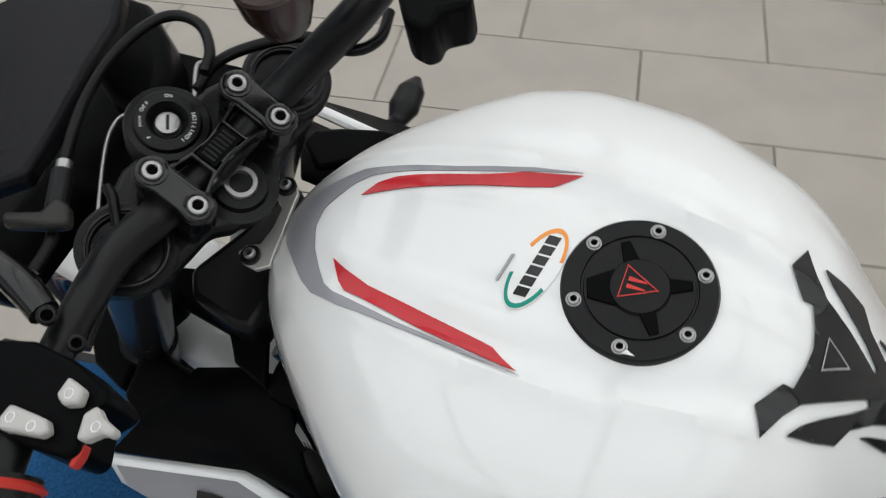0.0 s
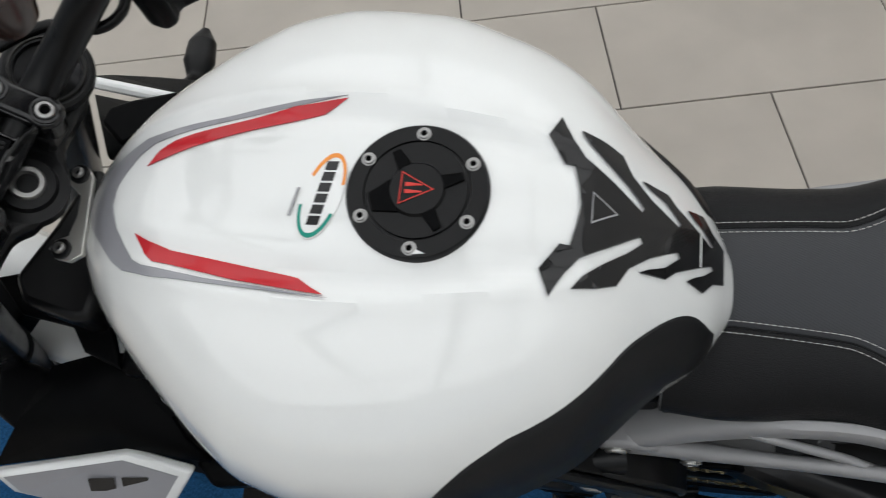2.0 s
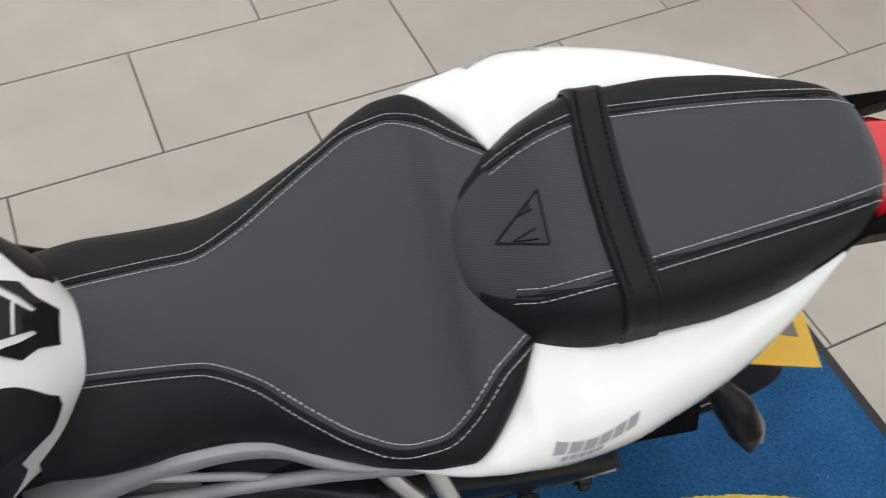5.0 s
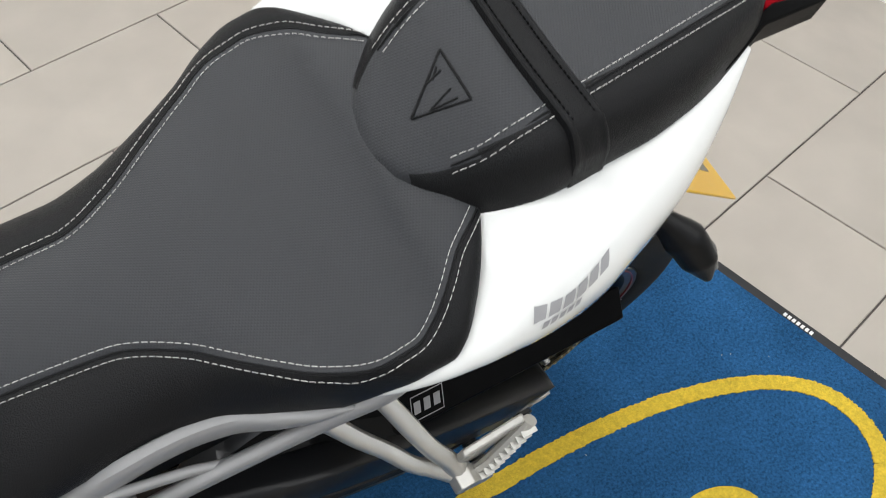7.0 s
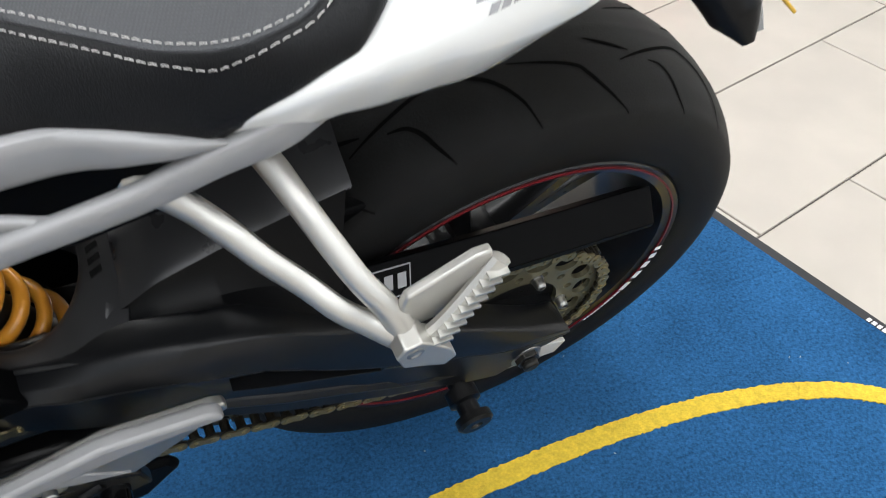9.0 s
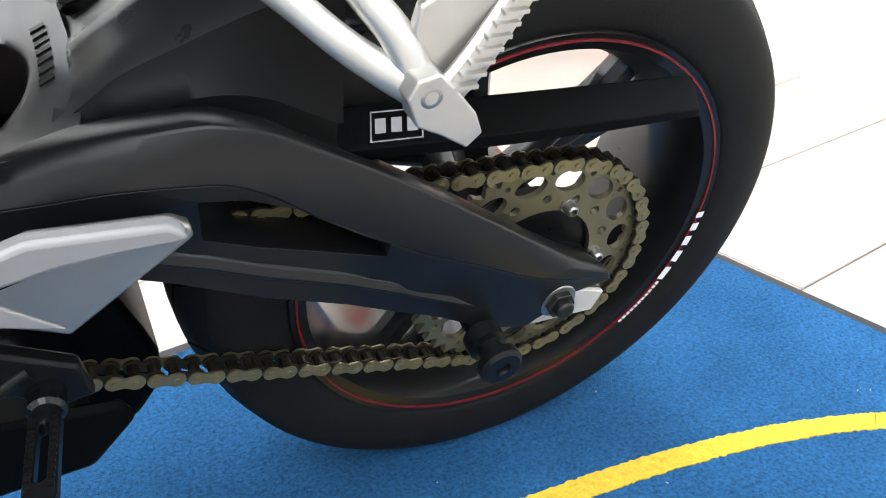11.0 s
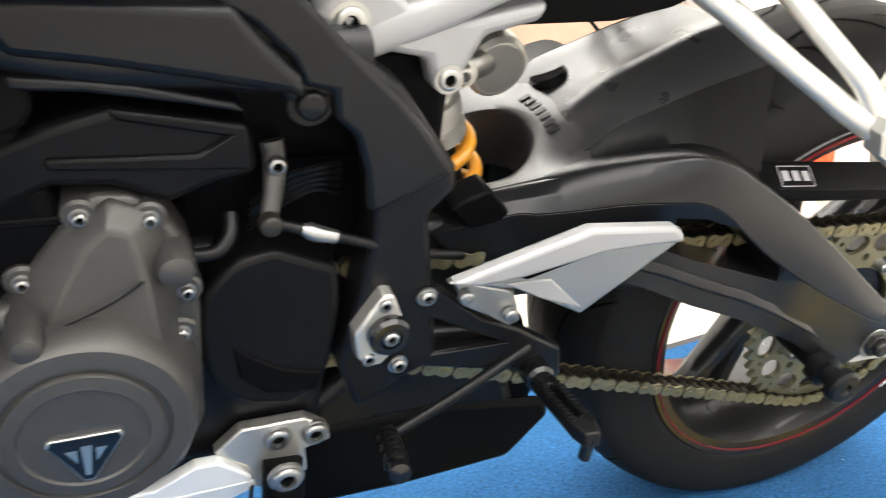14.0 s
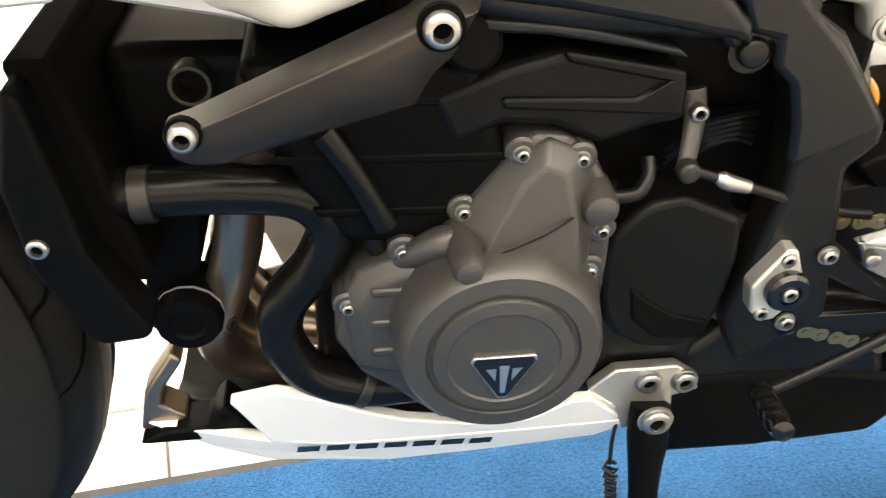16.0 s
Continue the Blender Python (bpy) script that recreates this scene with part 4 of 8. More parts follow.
# undertail, rear light, plate and indicators
bm = BM()
skin(bm, [[(x, w * s, z0 if k < 2 else z1) for k, s in enumerate((-1, 1, 1, -1))] for x, w, z0, z1 in ((-0.28, 0.095, 0.76, 0.83), (-0.1, 0.10, 0.80, 0.88), (0.02, 0.080, 0.83, 0.90), (0.11, 0.055, 0.88, 0.93), (0.16, 0.04, 0.905, 0.93))])
part("undertail", bm, BLACK_PLASTIC, bike, bevel=0.006)
bm = BM()
skin(bm, [[(x, w * s, z) for s, z in ((-1, z0), (-0.7, z1), (0, z1 + 0.004), (0.7, z1), (1, z0), (0.6, z0 - 0.02), (-0.6, z0 - 0.02))] for x, w, z0, z1 in ((0.118, 0.046, 0.928, 0.947), (0.15, 0.045, 0.925, 0.943), (0.185, 0.036, 0.915, 0.93), (0.205, 0.02, 0.905, 0.915))])
part("rear_light", bm, RED_LENS, bike, "red rear light", smooth=False, bevel=0.002)
for side in (-1, 1):
    bm = BM()
    panel(bm, [(0.05, side * 0.078, 0.925), (0.10, side * 0.060, 0.935), (0.168, side * 0.060, 0.935), (0.175, side * 0.052, 0.935), (0.12, side * 0.045, 0.935), (0.05, side * 0.06, 0.925)], -0.02, 0.006)
    part("tail_fin", bm, BLACK_PLASTIC, bike, bevel=0.002)
bm = BM()
skin(bm, [[(x + 0.0, w * s, z + dz) for s, dz in ((-1, -0.012), (1, -0.012), (1, 0.012), (-1, 0.012))] for x, w, z in ((-0.10, 0.03, 0.81), (0.0, 0.03, 0.835), (0.125, 0.035, 0.725))])
part("plate_holder", bm, BLACK_PLASTIC, bike, bevel=0.003)
plate_m = Matrix.Translation((0.080, 0.0, 0.791)) @ pose(0, 0, 0, 0, 41, 0)
bm = BM()
block(bm, (-0.089, -0.124, 0.0), (0.087, 0.124, 0.003))
np_ = part("number_plate", bm, YELLOW_PLATE, bike, "yellow rear plate with plain dark bars", bevel=0.001, m=plate_m)
bm = BM()
for row in range(2):
    for k in range(4 if row == 0 else 3):
        block(bm, (-0.052 + 0.058 * row, -0.095 + 0.052 * k, 0.0031), (-0.008 + 0.058 * row, -0.060 + 0.052 * k, 0.0036))
part("plate_bars", bm, PLATE_GREY, np_, smooth=False, m=plate_m)
for side in (-1, 1):
    bm = BM()
    path = [(-0.026, side * 0.095, 0.845), (-0.014, side * 0.130, 0.843), (0.004, side * 0.154, 0.830), (0.014, side * 0.174, 0.815), (0.0185, side * 0.189, 0.804)]
    tube(bm, path, [0.008, 0.010, 0.020, 0.017, 0.004], 16, 8, True, 0.75)
    ind = part("rear_indicator", bm, BLACK_SATIN, bike, "black teardrop rear indicator")
    bm = BM()
    tube(bm, [(0.014, side * 0.150, 0.836), (0.024, side * 0.170, 0.822), (0.027, side * 0.185, 0.808)], [0.003, 0.006, 0.003], 12, 6, True, 0.6)
    part("lens", bm, SMOKED, ind, "smoked lens")

# subframe struts and pillion footrest brackets
for side in (-1, 1):
    def s(points):
        return [(x, -side * y, z) for x, y, z in points]
    def flat_tube(points, tall, wide):
        """Flattened bar: half heights and half widths along a smooth line."""
        line, n = smooth_path(points, 8), len(points)
        rings_ = []
        for i, p in enumerate(line):
            d_ = (line[min(i + 1, len(line) - 1)] - line[max(i - 1, 0)]).normalized()
            up_ = (Vector((0, 0, 1)) - d_ * d_.z).normalized()
            out_ = d_.cross(up_)
            u = i / (len(line) - 1) * (n - 1)
            k = min(int(u), n - 2)
            ht, wd_ = tall[k] + (tall[k + 1] - tall[k]) * (u - k), wide[k] + (wide[k + 1] - wide[k]) * (u - k)
            rings_.append([p + up_ * ht * math.copysign(abs(math.sin(a)) ** 0.7, math.sin(a)) + out_ * wd_ * math.copysign(abs(math.cos(a)) ** 0.7, math.cos(a)) for a in (2 * math.pi * j / 16 for j in range(16))])
        return skin(BM_now, rings_)

    BM_now = BM()
    flat_tube(s([(-0.584, -0.114, 0.647), (-0.530, -0.118, 0.666), (-0.485, -0.122, 0.686), (-0.4423, -0.125, 0.702), (-0.404, -0.128, 0.7165), (-0.367, -0.131, 0.727), (-0.328, -0.135, 0.741), (-0.2915, -0.141, 0.762), (-0.250, -0.147, 0.782), (-0.200, -0.140, 0.806)]),
              [0.016, 0.013, 0.0105, 0.0105, 0.0105, 0.0105, 0.0105, 0.0110, 0.012, 0.008], [0.010, 0.009, 0.0075, 0.0065, 0.0065, 0.0065, 0.0065, 0.0065, 0.006, 0.003])
    sub = part("subframe", BM_now, SILVER, bike, "silver painted tubular subframe")
    BM_now = BM()
    flat_tube(s([(-0.594, -0.102, 0.662), (-0.550, -0.098, 0.690), (-0.500, -0.098, 0.721), (-0.4505, -0.102, 0.7460), (-0.419, -0.102, 0.7530), (-0.390, -0.104, 0.7580), (-0.362, -0.111, 0.7660), (-0.336, -0.124, 0.7730), (-0.309, -0.136, 0.7770), (-0.282, -0.144, 0.7790)]),
              [0.016, 0.018, 0.0175, 0.0175, 0.0175, 0.017, 0.0160, 0.0130, 0.0075, 0.001], [0.024, 0.022, 0.0150, 0.0080, 0.0075, 0.0075, 0.0075, 0.0075, 0.006, 0.002])
    part("upper_strut", BM_now, SILVER, sub)
    BM_now = BM()
    flat_tube(s([(-0.480, -0.108, 0.733), (-0.440, -0.115, 0.733), (-0.403, -0.121, 0.730), (-0.377, -0.127, 0.725), (-0.352, -0.130, 0.728)]), [0.006, 0.0058, 0.0058, 0.0058, 0.007], [0.0042, 0.004, 0.004, 0.004, 0.005])
    part("thin_strut", BM_now, SILVER, sub)
    # black sheet added so that the gap between the struts stays dark
    bm = BM()
    inner_y = sorted((side * 0.087, side * 0.093))
    plate(bm, [(-0.56, 0.640), (-0.45, 0.650), (-0.37, 0.653), (-0.32, 0.664), (-0.28, 0.682), (-0.27, 0.770), (-0.39, 0.760), (-0.46, 0.755), (-0.55, 0.72)], inner_y[0], inner_y[1])
    part("strut_gap_sheet", bm, BLACK_PLASTIC, sub, "matt black sheet added to darken the gap behind the struts")
    bm = BM()
    plate(bm, [(-0.612, 0.664), (-0.603, 0.682), (-0.575, 0.690), (-0.553, 0.678), (-0.540, 0.665), (-0.505, 0.664), (-0.470, 0.672), (-0.445, 0.676), (-0.450, 0.662), (-0.490, 0.652), (-0.502, 0.628), (-0.512, 0.610), (-0.524, 0.612), (-0.532, 0.636), (-0.556, 0.640), (-0.572, 0.646), (-0.592, 0.648)], side * 0.098, side * 0.124)
    part("hub", bm, SILVER, sub, bevel=0.006, seg=3)
    bolt("subframe_bolt", (-0.589, side * 0.124, 0.662), (0, side, 0), 0.0105, 0.004, sub, SILVER_DULL, washer=1.35)
    bolt("subframe_bolt", (-0.515, side * 0.125, 0.622), (0, side, 0), 0.008, 0.003, sub, SILVER_DULL, washer=1.35)
    br = part("footrest_bracket", tube(BM(), s([(-0.335, -0.086, 0.700), (-0.304, -0.106, 0.680), (-0.285, -0.125, 0.668), (-0.267, -0.145, 0.654), (-0.247, -0.164, 0.640), (-0.230, -0.183, 0.628), (-0.213, -0.194, 0.617), (-0.193, -0.208, 0.608)]), [0.0105, 0.0105, 0.0105, 0.010, 0.0095, 0.0095, 0.010, 0.012], 10, 8, True, 0.8), CAST, bike, "cast aluminium pillion footrest bracket")
    part("leg", tube(BM(), s([(-0.256, -0.085, 0.705), (-0.246, -0.108, 0.694), (-0.236, -0.134, 0.681), (-0.225, -0.158, 0.665), (-0.214, -0.180, 0.650), (-0.201, -0.196, 0.634), (-0.191, -0.208, 0.612)]), [0.0105, 0.0105, 0.010, 0.010, 0.0095, 0.010, 0.011], 10, 8, True, 0.8), CAST, br)
    bm = BM()
    cyl(bm, (-0.190, side * 0.198, 0.609), (-0.190, side * 0.222, 0.609), 0.0125, chamfer=0.002)
    tab = [(-0.204, 0.610), (-0.199, 0.621), (-0.186, 0.624), (-0.176, 0.614), (-0.160, 0.595), (-0.154, 0.581), (-0.163, 0.572), (-0.180, 0.583), (-0.197, 0.592)]
    plate(bm, tab, side * 0.206, side * 0.2245)
    part("clevis", bm, CAST, br, bevel=0.004, seg=3)
    bolt("pivot_pin", (-0.190, side * 0.222, 0.610), (0, side, 0), 0.0075, 0.003, br)
    bm = BM()
    plate(bm, [(-0.195, 0.638), (-0.192, 0.653), (-0.146, 0.680), (-0.134, 0.680), (-0.132, 0.669), (-0.162, 0.612), (-0.177, 0.609), (-0.190, 0.623)], side * 0.196, side * 0.204)
    part("heel_guard", bm, CAST, br, bevel=0.002)
    peg = part("pillion_peg", tube(BM(), s([(-0.178, -0.213, 0.600), (-0.158, -0.212, 0.625), (-0.126, -0.204, 0.668)]), [0.010, 0.010, 0.009], 10, 4, True, 0.7), CAST, br, "serrated footrest")
    for k in range(9):
        p = Vector((-0.168, side * 0.2215, 0.613)).lerp(Vector((-0.130, side * 0.212, 0.664)), k / 8)
        part("serration", block(BM(), (p.x - 0.009, p.y - 0.003, p.z - 0.0012), (p.x + 0.006, p.y + 0.003, p.z + 0.0012)), CAST, peg, smooth=False)


# wheels
def wheel(name, width, r_out, r_rim, mat_label, m):
    """Wheel about the Y axis at the origin, moved by m."""
    hub = new(name)
    hub.parent = bike
    tagged(hub, mat_label)
    h = width / 2
    shape = [(h * 0.70, r_rim + 0.004), (h * 0.95, r_rim + 0.008), (h * 1.02, r_rim + 0.030), (h * 1.01, r_rim + 0.054), (h * 0.94, r_rim + 0.070), (h * 0.80, r_out - 0.0165), (h * 0.6, r_out - 0.0085), (h * 0.3, r_out - 0.0020), (0, r_out)]
    p = smooth_path([(a, b, 0) for a, b in shape], 8)
    prof = [(-q.x, q.y) for q in p] + [(q.x, q.y) for q in p[-2::-1]]
    tyre = part("tyre", lathe(BM(), prof + [(h * 0.5, r_rim - 0.004), (-h * 0.5, r_rim - 0.004)], (0, 0, 0), "Y", 128), RUBBER, hub, "black sports tyre", m=m)

    def tread_r(f):
        """Radius of the tread at a fraction f of the half width."""
        y = f * h
        for u, v in zip(p[::-1], p[-2::-1]):
            if v.x >= y:
                return u.y + (v.y - u.y) * (y - u.x) / max(v.x - u.x, 1e-6)
        return r_rim + 0.058
    # tread grooves as thin dark inlays: degrees round the tyre and fraction of the half width
    PATTERN = [((74.2, 0.44), (68.4, 0.34), (59.2, 0.205), (55.4, 0.215), (50.0, 0.39), (46.5, 0.65), (44.8, 0.92)), ((67.4, 0.43), (64.6, 0.47), (62.9, 0.58), (61.7, 0.74), (60.1, 0.93)),
               ((94.4, 0.275), (84.0, 0.434), (81.6, 0.55), (79.5, 0.69), (75.4, 0.94)), ((79.6, 0.164), (75.5, 0.25), (71.4, 0.327))]
    for k in range(-1, 6):
        for sgn in (-1, 1):
            for line in PATTERN:
                way = smooth_path([(d, f, 0) for d, f in line], 7)
                bm = BM()
                rails = []
                for j, q in enumerate(way):
                    e = way[min(j + 1, len(way) - 1)] - way[max(j - 1, 0)]
                    yy, rr = q.y * h, tread_r(q.y)
                    across = Vector((-e.y * h, radians(e.x) * rr, 0)).normalized()
                    wd = 0.0021 * max(0.14, math.sin(math.pi * j / (len(way) - 1))) ** 0.5
                    pair = []
                    for w in (-wd, wd):
                        a = radians(q.x + 48 * k + (24 if sgn > 0 else 0)) + across.x * w / rr
                        f = min(0.985, max(0.0, q.y + across.y * w / h))
                        r = tread_r(f) + 0.0005
                        pair.append(bm.verts.new((r * math.cos(a), sgn * f * h, r * math.sin(a))))
                    rails.append(pair)
                for u, v in zip(rails, rails[1:]):
                    bm.faces.new((u[0], v[0], v[1], u[1]))
                part("tread_groove", bm, GROOVE, tyre, m=m)
    rimw = h * 0.97
    rim = part("rim", lathe(BM(), [(-rimw, r_rim + 0.006), (-rimw + 0.004, r_rim + 0.009), (-rimw + 0.010, r_rim + 0.004), (-rimw + 0.02, r_rim - 0.008), (-rimw * 0.5, r_rim - 0.018), (rimw * 0.5, r_rim - 0.018), (rimw - 0.02, r_rim - 0.008),
                                   (rimw - 0.010, r_rim + 0.004), (rimw - 0.004, r_rim + 0.009), (rimw, r_rim + 0.006), (rimw - 0.004, r_rim - 0.010), (rimw * 0.45, r_rim - 0.028), (-rimw * 0.45, r_rim - 0.028), (-rimw + 0.004, r_rim - 0.010), (-rimw, r_rim + 0.006)], (0, 0, 0), "Y", 96), RIM, hub, "gloss black cast alloy rim", m=m)
    for sgn in (-1, 1):
        part("pinstripe", lathe(BM(), [(sgn * (rimw - 0.0030), r_rim - 0.0014), (sgn * (rimw + 0.0003), r_rim - 0.0012), (sgn * (rimw + 0.0003), r_rim + 0.0008), (sgn * (rimw - 0.0030), r_rim + 0.0010)], (0, 0, 0), "Y", 96), PINSTRIPE, rim, "thin red rim stripe", m=m)
    part("hub_body", lathe(BM(), [(-0.06, 0.0), (-0.06, 0.035), (-0.045, 0.045), (0.045, 0.045), (0.06, 0.035), (0.06, 0.0)], (0, 0, 0), "Y", 40), RIM, hub, m=m)
    for k in range(5):
        a = radians(36 + 72 * k)
        for d in (-0.11, 0.11):
            bm = BM()
            rings = []
            for t in range(8):
                u = t / 7
                rr = 0.038 + (r_rim - 0.026 - 0.038) * u
                aa = a + d * (0.35 + 0.9 * u)
                c, sn = math.cos(aa), math.sin(aa)
                wv, dv = 0.012 + 0.004 * u, 0.020 - 0.006 * u
                rings.append([(rr * c - sn * wv * e, f * dv, rr * sn + c * wv * e) for e, f in ((-1, -0.4), (-0.5, -1), (0.5, -1), (1, -0.4), (1, 0.4), (0.5, 1), (-0.5, 1), (-1, 0.4))])
            skin(bm, rings)
            part("spoke", bm, RIM, hub, m=m)
    return hub, rim


REAR = Matrix.Translation(AXLE)
rear_wheel, rear_rim = wheel("rear_wheel", 0.176, 0.311, 0.2165, "rear wheel with wide black tyre and red-striped black rim", REAR)
# white bars and small print on the rear rim's edge
for k in range(5):
    a = radians(-2.5 - 3.9 * k - 0.35 * k * k)
    bm = BM()
    rr, wd = 0.2180, radians(1.0 + 0.33 * k)
    v = [(rr - 0.0048, a - wd), (rr + 0.0042, a - wd), (rr + 0.0042, a + wd), (rr - 0.0048, a + wd)]
    bm.faces.new([bm.verts.new((r * math.cos(t), -0.0864, r * math.sin(t))) for r, t in v])
    part("white_bar", bm, TEXT_WHITE, rear_rim, smooth=False, m=REAR)
bm = BM()
for k in range(11):
    a = radians(-27.5 - 1.55 * k)
    v = [(0.2160, a - 0.010), (0.2205, a - 0.010), (0.2205, a + 0.010), (0.2160, a + 0.010)]
    bm.faces.new([bm.verts.new((r * math.cos(t), -0.0864, r * math.sin(t))) for r, t in v])
part("small_print", bm, TEXT_WHITE, rear_rim, "row of small white bars", smooth=False, m=REAR)

STEER_ANGLE = -12.0
NUT = Vector((-1.0575, -0.003, 0.9505))
STEER = Matrix.Translation(NUT) @ pose(0, 0, 0, 0, 24, 0) @ pose(0, 0, 0, 0, 0, STEER_ANGLE)
FRONT = STEER @ Matrix.Translation((-0.035, 0, -0.715)) @ pose(0, 0, 0, 0, -24, 0)
front_wheel = wheel("front_wheel", 0.120, 0.300, 0.2165, "front wheel with black sports tyre", FRONT)[0]
for sgn in (-1, 1):
    part("brake_disc", lathe(BM(), [(sgn * 0.062, 0.095), (sgn * 0.062, 0.155), (sgn * 0.067, 0.155), (sgn * 0.067, 0.095), (sgn * 0.062, 0.095)], (0, 0, 0), "Y", 64), STEEL, front_wheel, m=FRONT)
bm = BM()
rows = []
for i in range(25):
    a = radians(35 + 110 * i / 24)
    rr = 0.322
    rows.append([(rr * math.cos(a), 0.072 * t, (rr - 0.045 * abs(t) ** 2.5) * math.sin(a)) for t in (-1, -0.85, -0.6, -0.3, 0, 0.3, 0.6, 0.85, 1)])
skin(bm, rows, False, False)
fender = part("front_mudguard", bm, WHITE, bike, "white front mudguard", m=FRONT)
so = fender.modifiers.new("thickness", "SOLIDIFY")
so.thickness = 0.004

# swingarm: an upper and a lower arm round a window, with a lit top bevel between crest and fold
sw = new("swingarm")
sw.parent = bike
tagged(sw, "satin black cast gull-wing swingarm")
CREST = [(-0.500, -0.070, 0.492), (-0.447, -0.092, 0.512), (-0.417, -0.104, 0.5237), (-0.384, -0.116, 0.5364), (-0.350, -0.128, 0.5477), (-0.315, -0.140, 0.5570), (-0.289, -0.146, 0.5600), (-0.259, -0.149, 0.5520),
         (-0.232, -0.151, 0.5378), (-0.178, -0.152, 0.5055), (-0.112, -0.152, 0.4600), (-0.032, -0.150, 0.4015), (0.010, -0.149, 0.3718), (0.050, -0.147, 0.3480)]
FOLD = [(-0.500, -0.100, 0.480), (-0.442, -0.118, 0.5028), (-0.421, -0.125, 0.5055), (-0.388, -0.133, 0.5103), (-0.3535, -0.143, 0.5178), (-0.3175, -0.153, 0.5222), (-0.286, -0.158, 0.5207), (-0.259, -0.160, 0.5080),
        (-0.228, -0.161, 0.4837), (-0.182, -0.161, 0.4515), (-0.131, -0.160, 0.4204), (-0.082, -0.159, 0.3940), (-0.0235, -0.158, 0.3634), (0.057, -0.150, 0.3330)]
crest_line, fold_line = smooth_path(CREST, 5), smooth_path(FOLD, 5)
bm = BM()
rows = []
for c, f in zip(crest_line, fold_line):
    inner = Vector((c.x, min(-0.078, c.y + 0.035), c.z - 0.010))
    mid = c.lerp(f, 0.5) + Vector((0, -0.0025, 0.003))
    rows.append([inner, c + Vector((0, 0.006, -0.0006)), c + Vector((0, -0.001, -0.0022)), mid, f, Vector((f.x, min(-0.078, f.y + 0.045), f.z - 0.004))])
skin(bm, rows)
part("upper_arm", bm, SWING, sw, bevel=0.002)
# side face with the window
WINDOW = [(-0.303, -0.149, 0.5050), (-0.274, -0.153, 0.5035), (-0.231, -0.156, 0.4900), (-0.204, -0.157, 0.4730), (-0.176, -0.157, 0.4490), (-0.172, -0.156, 0.4290), (-0.218, -0.152, 0.4430), (-0.268, -0.148, 0.4580), (-0.301, -0.145, 0.4700)]
LOWER = [(0.057, -0.150, 0.3330), (0.015, -0.155, 0.3330), (-0.005, -0.156, 0.3190), (-0.031, -0.157, 0.3065), (-0.075, -0.156, 0.3200), (-0.120, -0.158, 0.3500), (-0.1614, -0.160, 0.3720), (-0.200, -0.159, 0.3910), (-0.264, -0.154, 0.4140),
         (-0.322, -0.146, 0.4380), (-0.360, -0.138, 0.4480), (-0.420, -0.126, 0.4560), (-0.480, -0.106, 0.4600)]
bm = BM()
edges, depth = [], {}
side = [tuple(p) for p in fold_line[:-1]] + LOWER
for loop in (side, WINDOW):
    v = [bm.verts.new((x, -0.086, z)) for x, y, z in loop]
    for q, (x, y, z) in zip(v, loop):
        depth[(round(x, 5), round(z, 5))] = y
    edges += [bm.edges.new((v[i], v[(i + 1) % len(v)])) for i in range(len(v))]
fill = bmesh.ops.triangle_fill(bm, use_beauty=True, use_dissolve=False, edges=edges)
out = bmesh.ops.extrude_face_region(bm, geom=[f for f in fill["geom"] if isinstance(f, bmesh.types.BMFace)])
for v in [q for q in out["geom"] if isinstance(q, bmesh.types.BMVert)]:
    v.co.y = depth[(round(v.co.x, 5), round(v.co.z, 5))]
part("arm_side", bm, SWING, sw, bevel=0.003, seg=2)
# raised rib along the lower arm
bm = BM()
skin(bm, [[(x, y + 0.020, z + 0.012), (x, y, z + 0.010), (x, y - 0.0045, z), (x, y + 0.020, z - 0.014)] for x, y, z in ((-0.345, -0.140, 0.4600), (-0.300, -0.147, 0.4480), (-0.261, -0.152, 0.4330), (-0.205, -0.156, 0.4130), (-0.1606, -0.158, 0.3920), (-0.110, -0.157, 0.3640), (-0.075, -0.152, 0.3420))])
part("lower_arm", bm, SWING, sw, bevel=0.002)
bm = BM()
plate(bm, [(-0.60, 0.47), (-0.52, 0.485), (-0.46, 0.500), (-0.42, 0.500), (-0.37, 0.48), (-0.30, 0.44), (-0.24, 0.40), (-0.25, 0.385), (-0.32, 0.40), (-0.45, 0.405), (-0.60, 0.40)], -0.098, -0.055)
part("arm_root", bm, SWING, sw, bevel=0.008, seg=3)
bm = BM()
plate(bm, [(-0.462, 0.527), (-0.443, 0.506), (-0.441, 0.498), (-0.476, 0.492), (-0.496, 0.512), (-0.478, 0.521)], -0.116, -0.085)
part("chain_slider", bm, BLACK_PLASTIC, sw, "black chain slider block", bevel=0.003)
bm = BM()
plate(bm, [(-0.60, 0.46), (-0.40, 0.50), (-0.20, 0.42), (0.05, 0.345), (0.06, 0.31), (-0.02, 0.30), (-0.20, 0.35), (-0.40, 0.40), (-0.60, 0.41)], 0.085, 0.120)
part("right_arm", bm, SWING, sw, bevel=0.010, seg=3)

# bridge over the shock absorber: a ring that runs out to the crests of both arms
HOLE_C = (-0.430, -0.012)


def BRIDGE_Z(x, y):
    return 0.511 + 0.40 * (x + 0.416) + 0.012 * (1 - (y / 0.09) ** 2)


def crest_at(x):
    return interp([(p[0], -p[1], p[2]) for p in CREST], x)


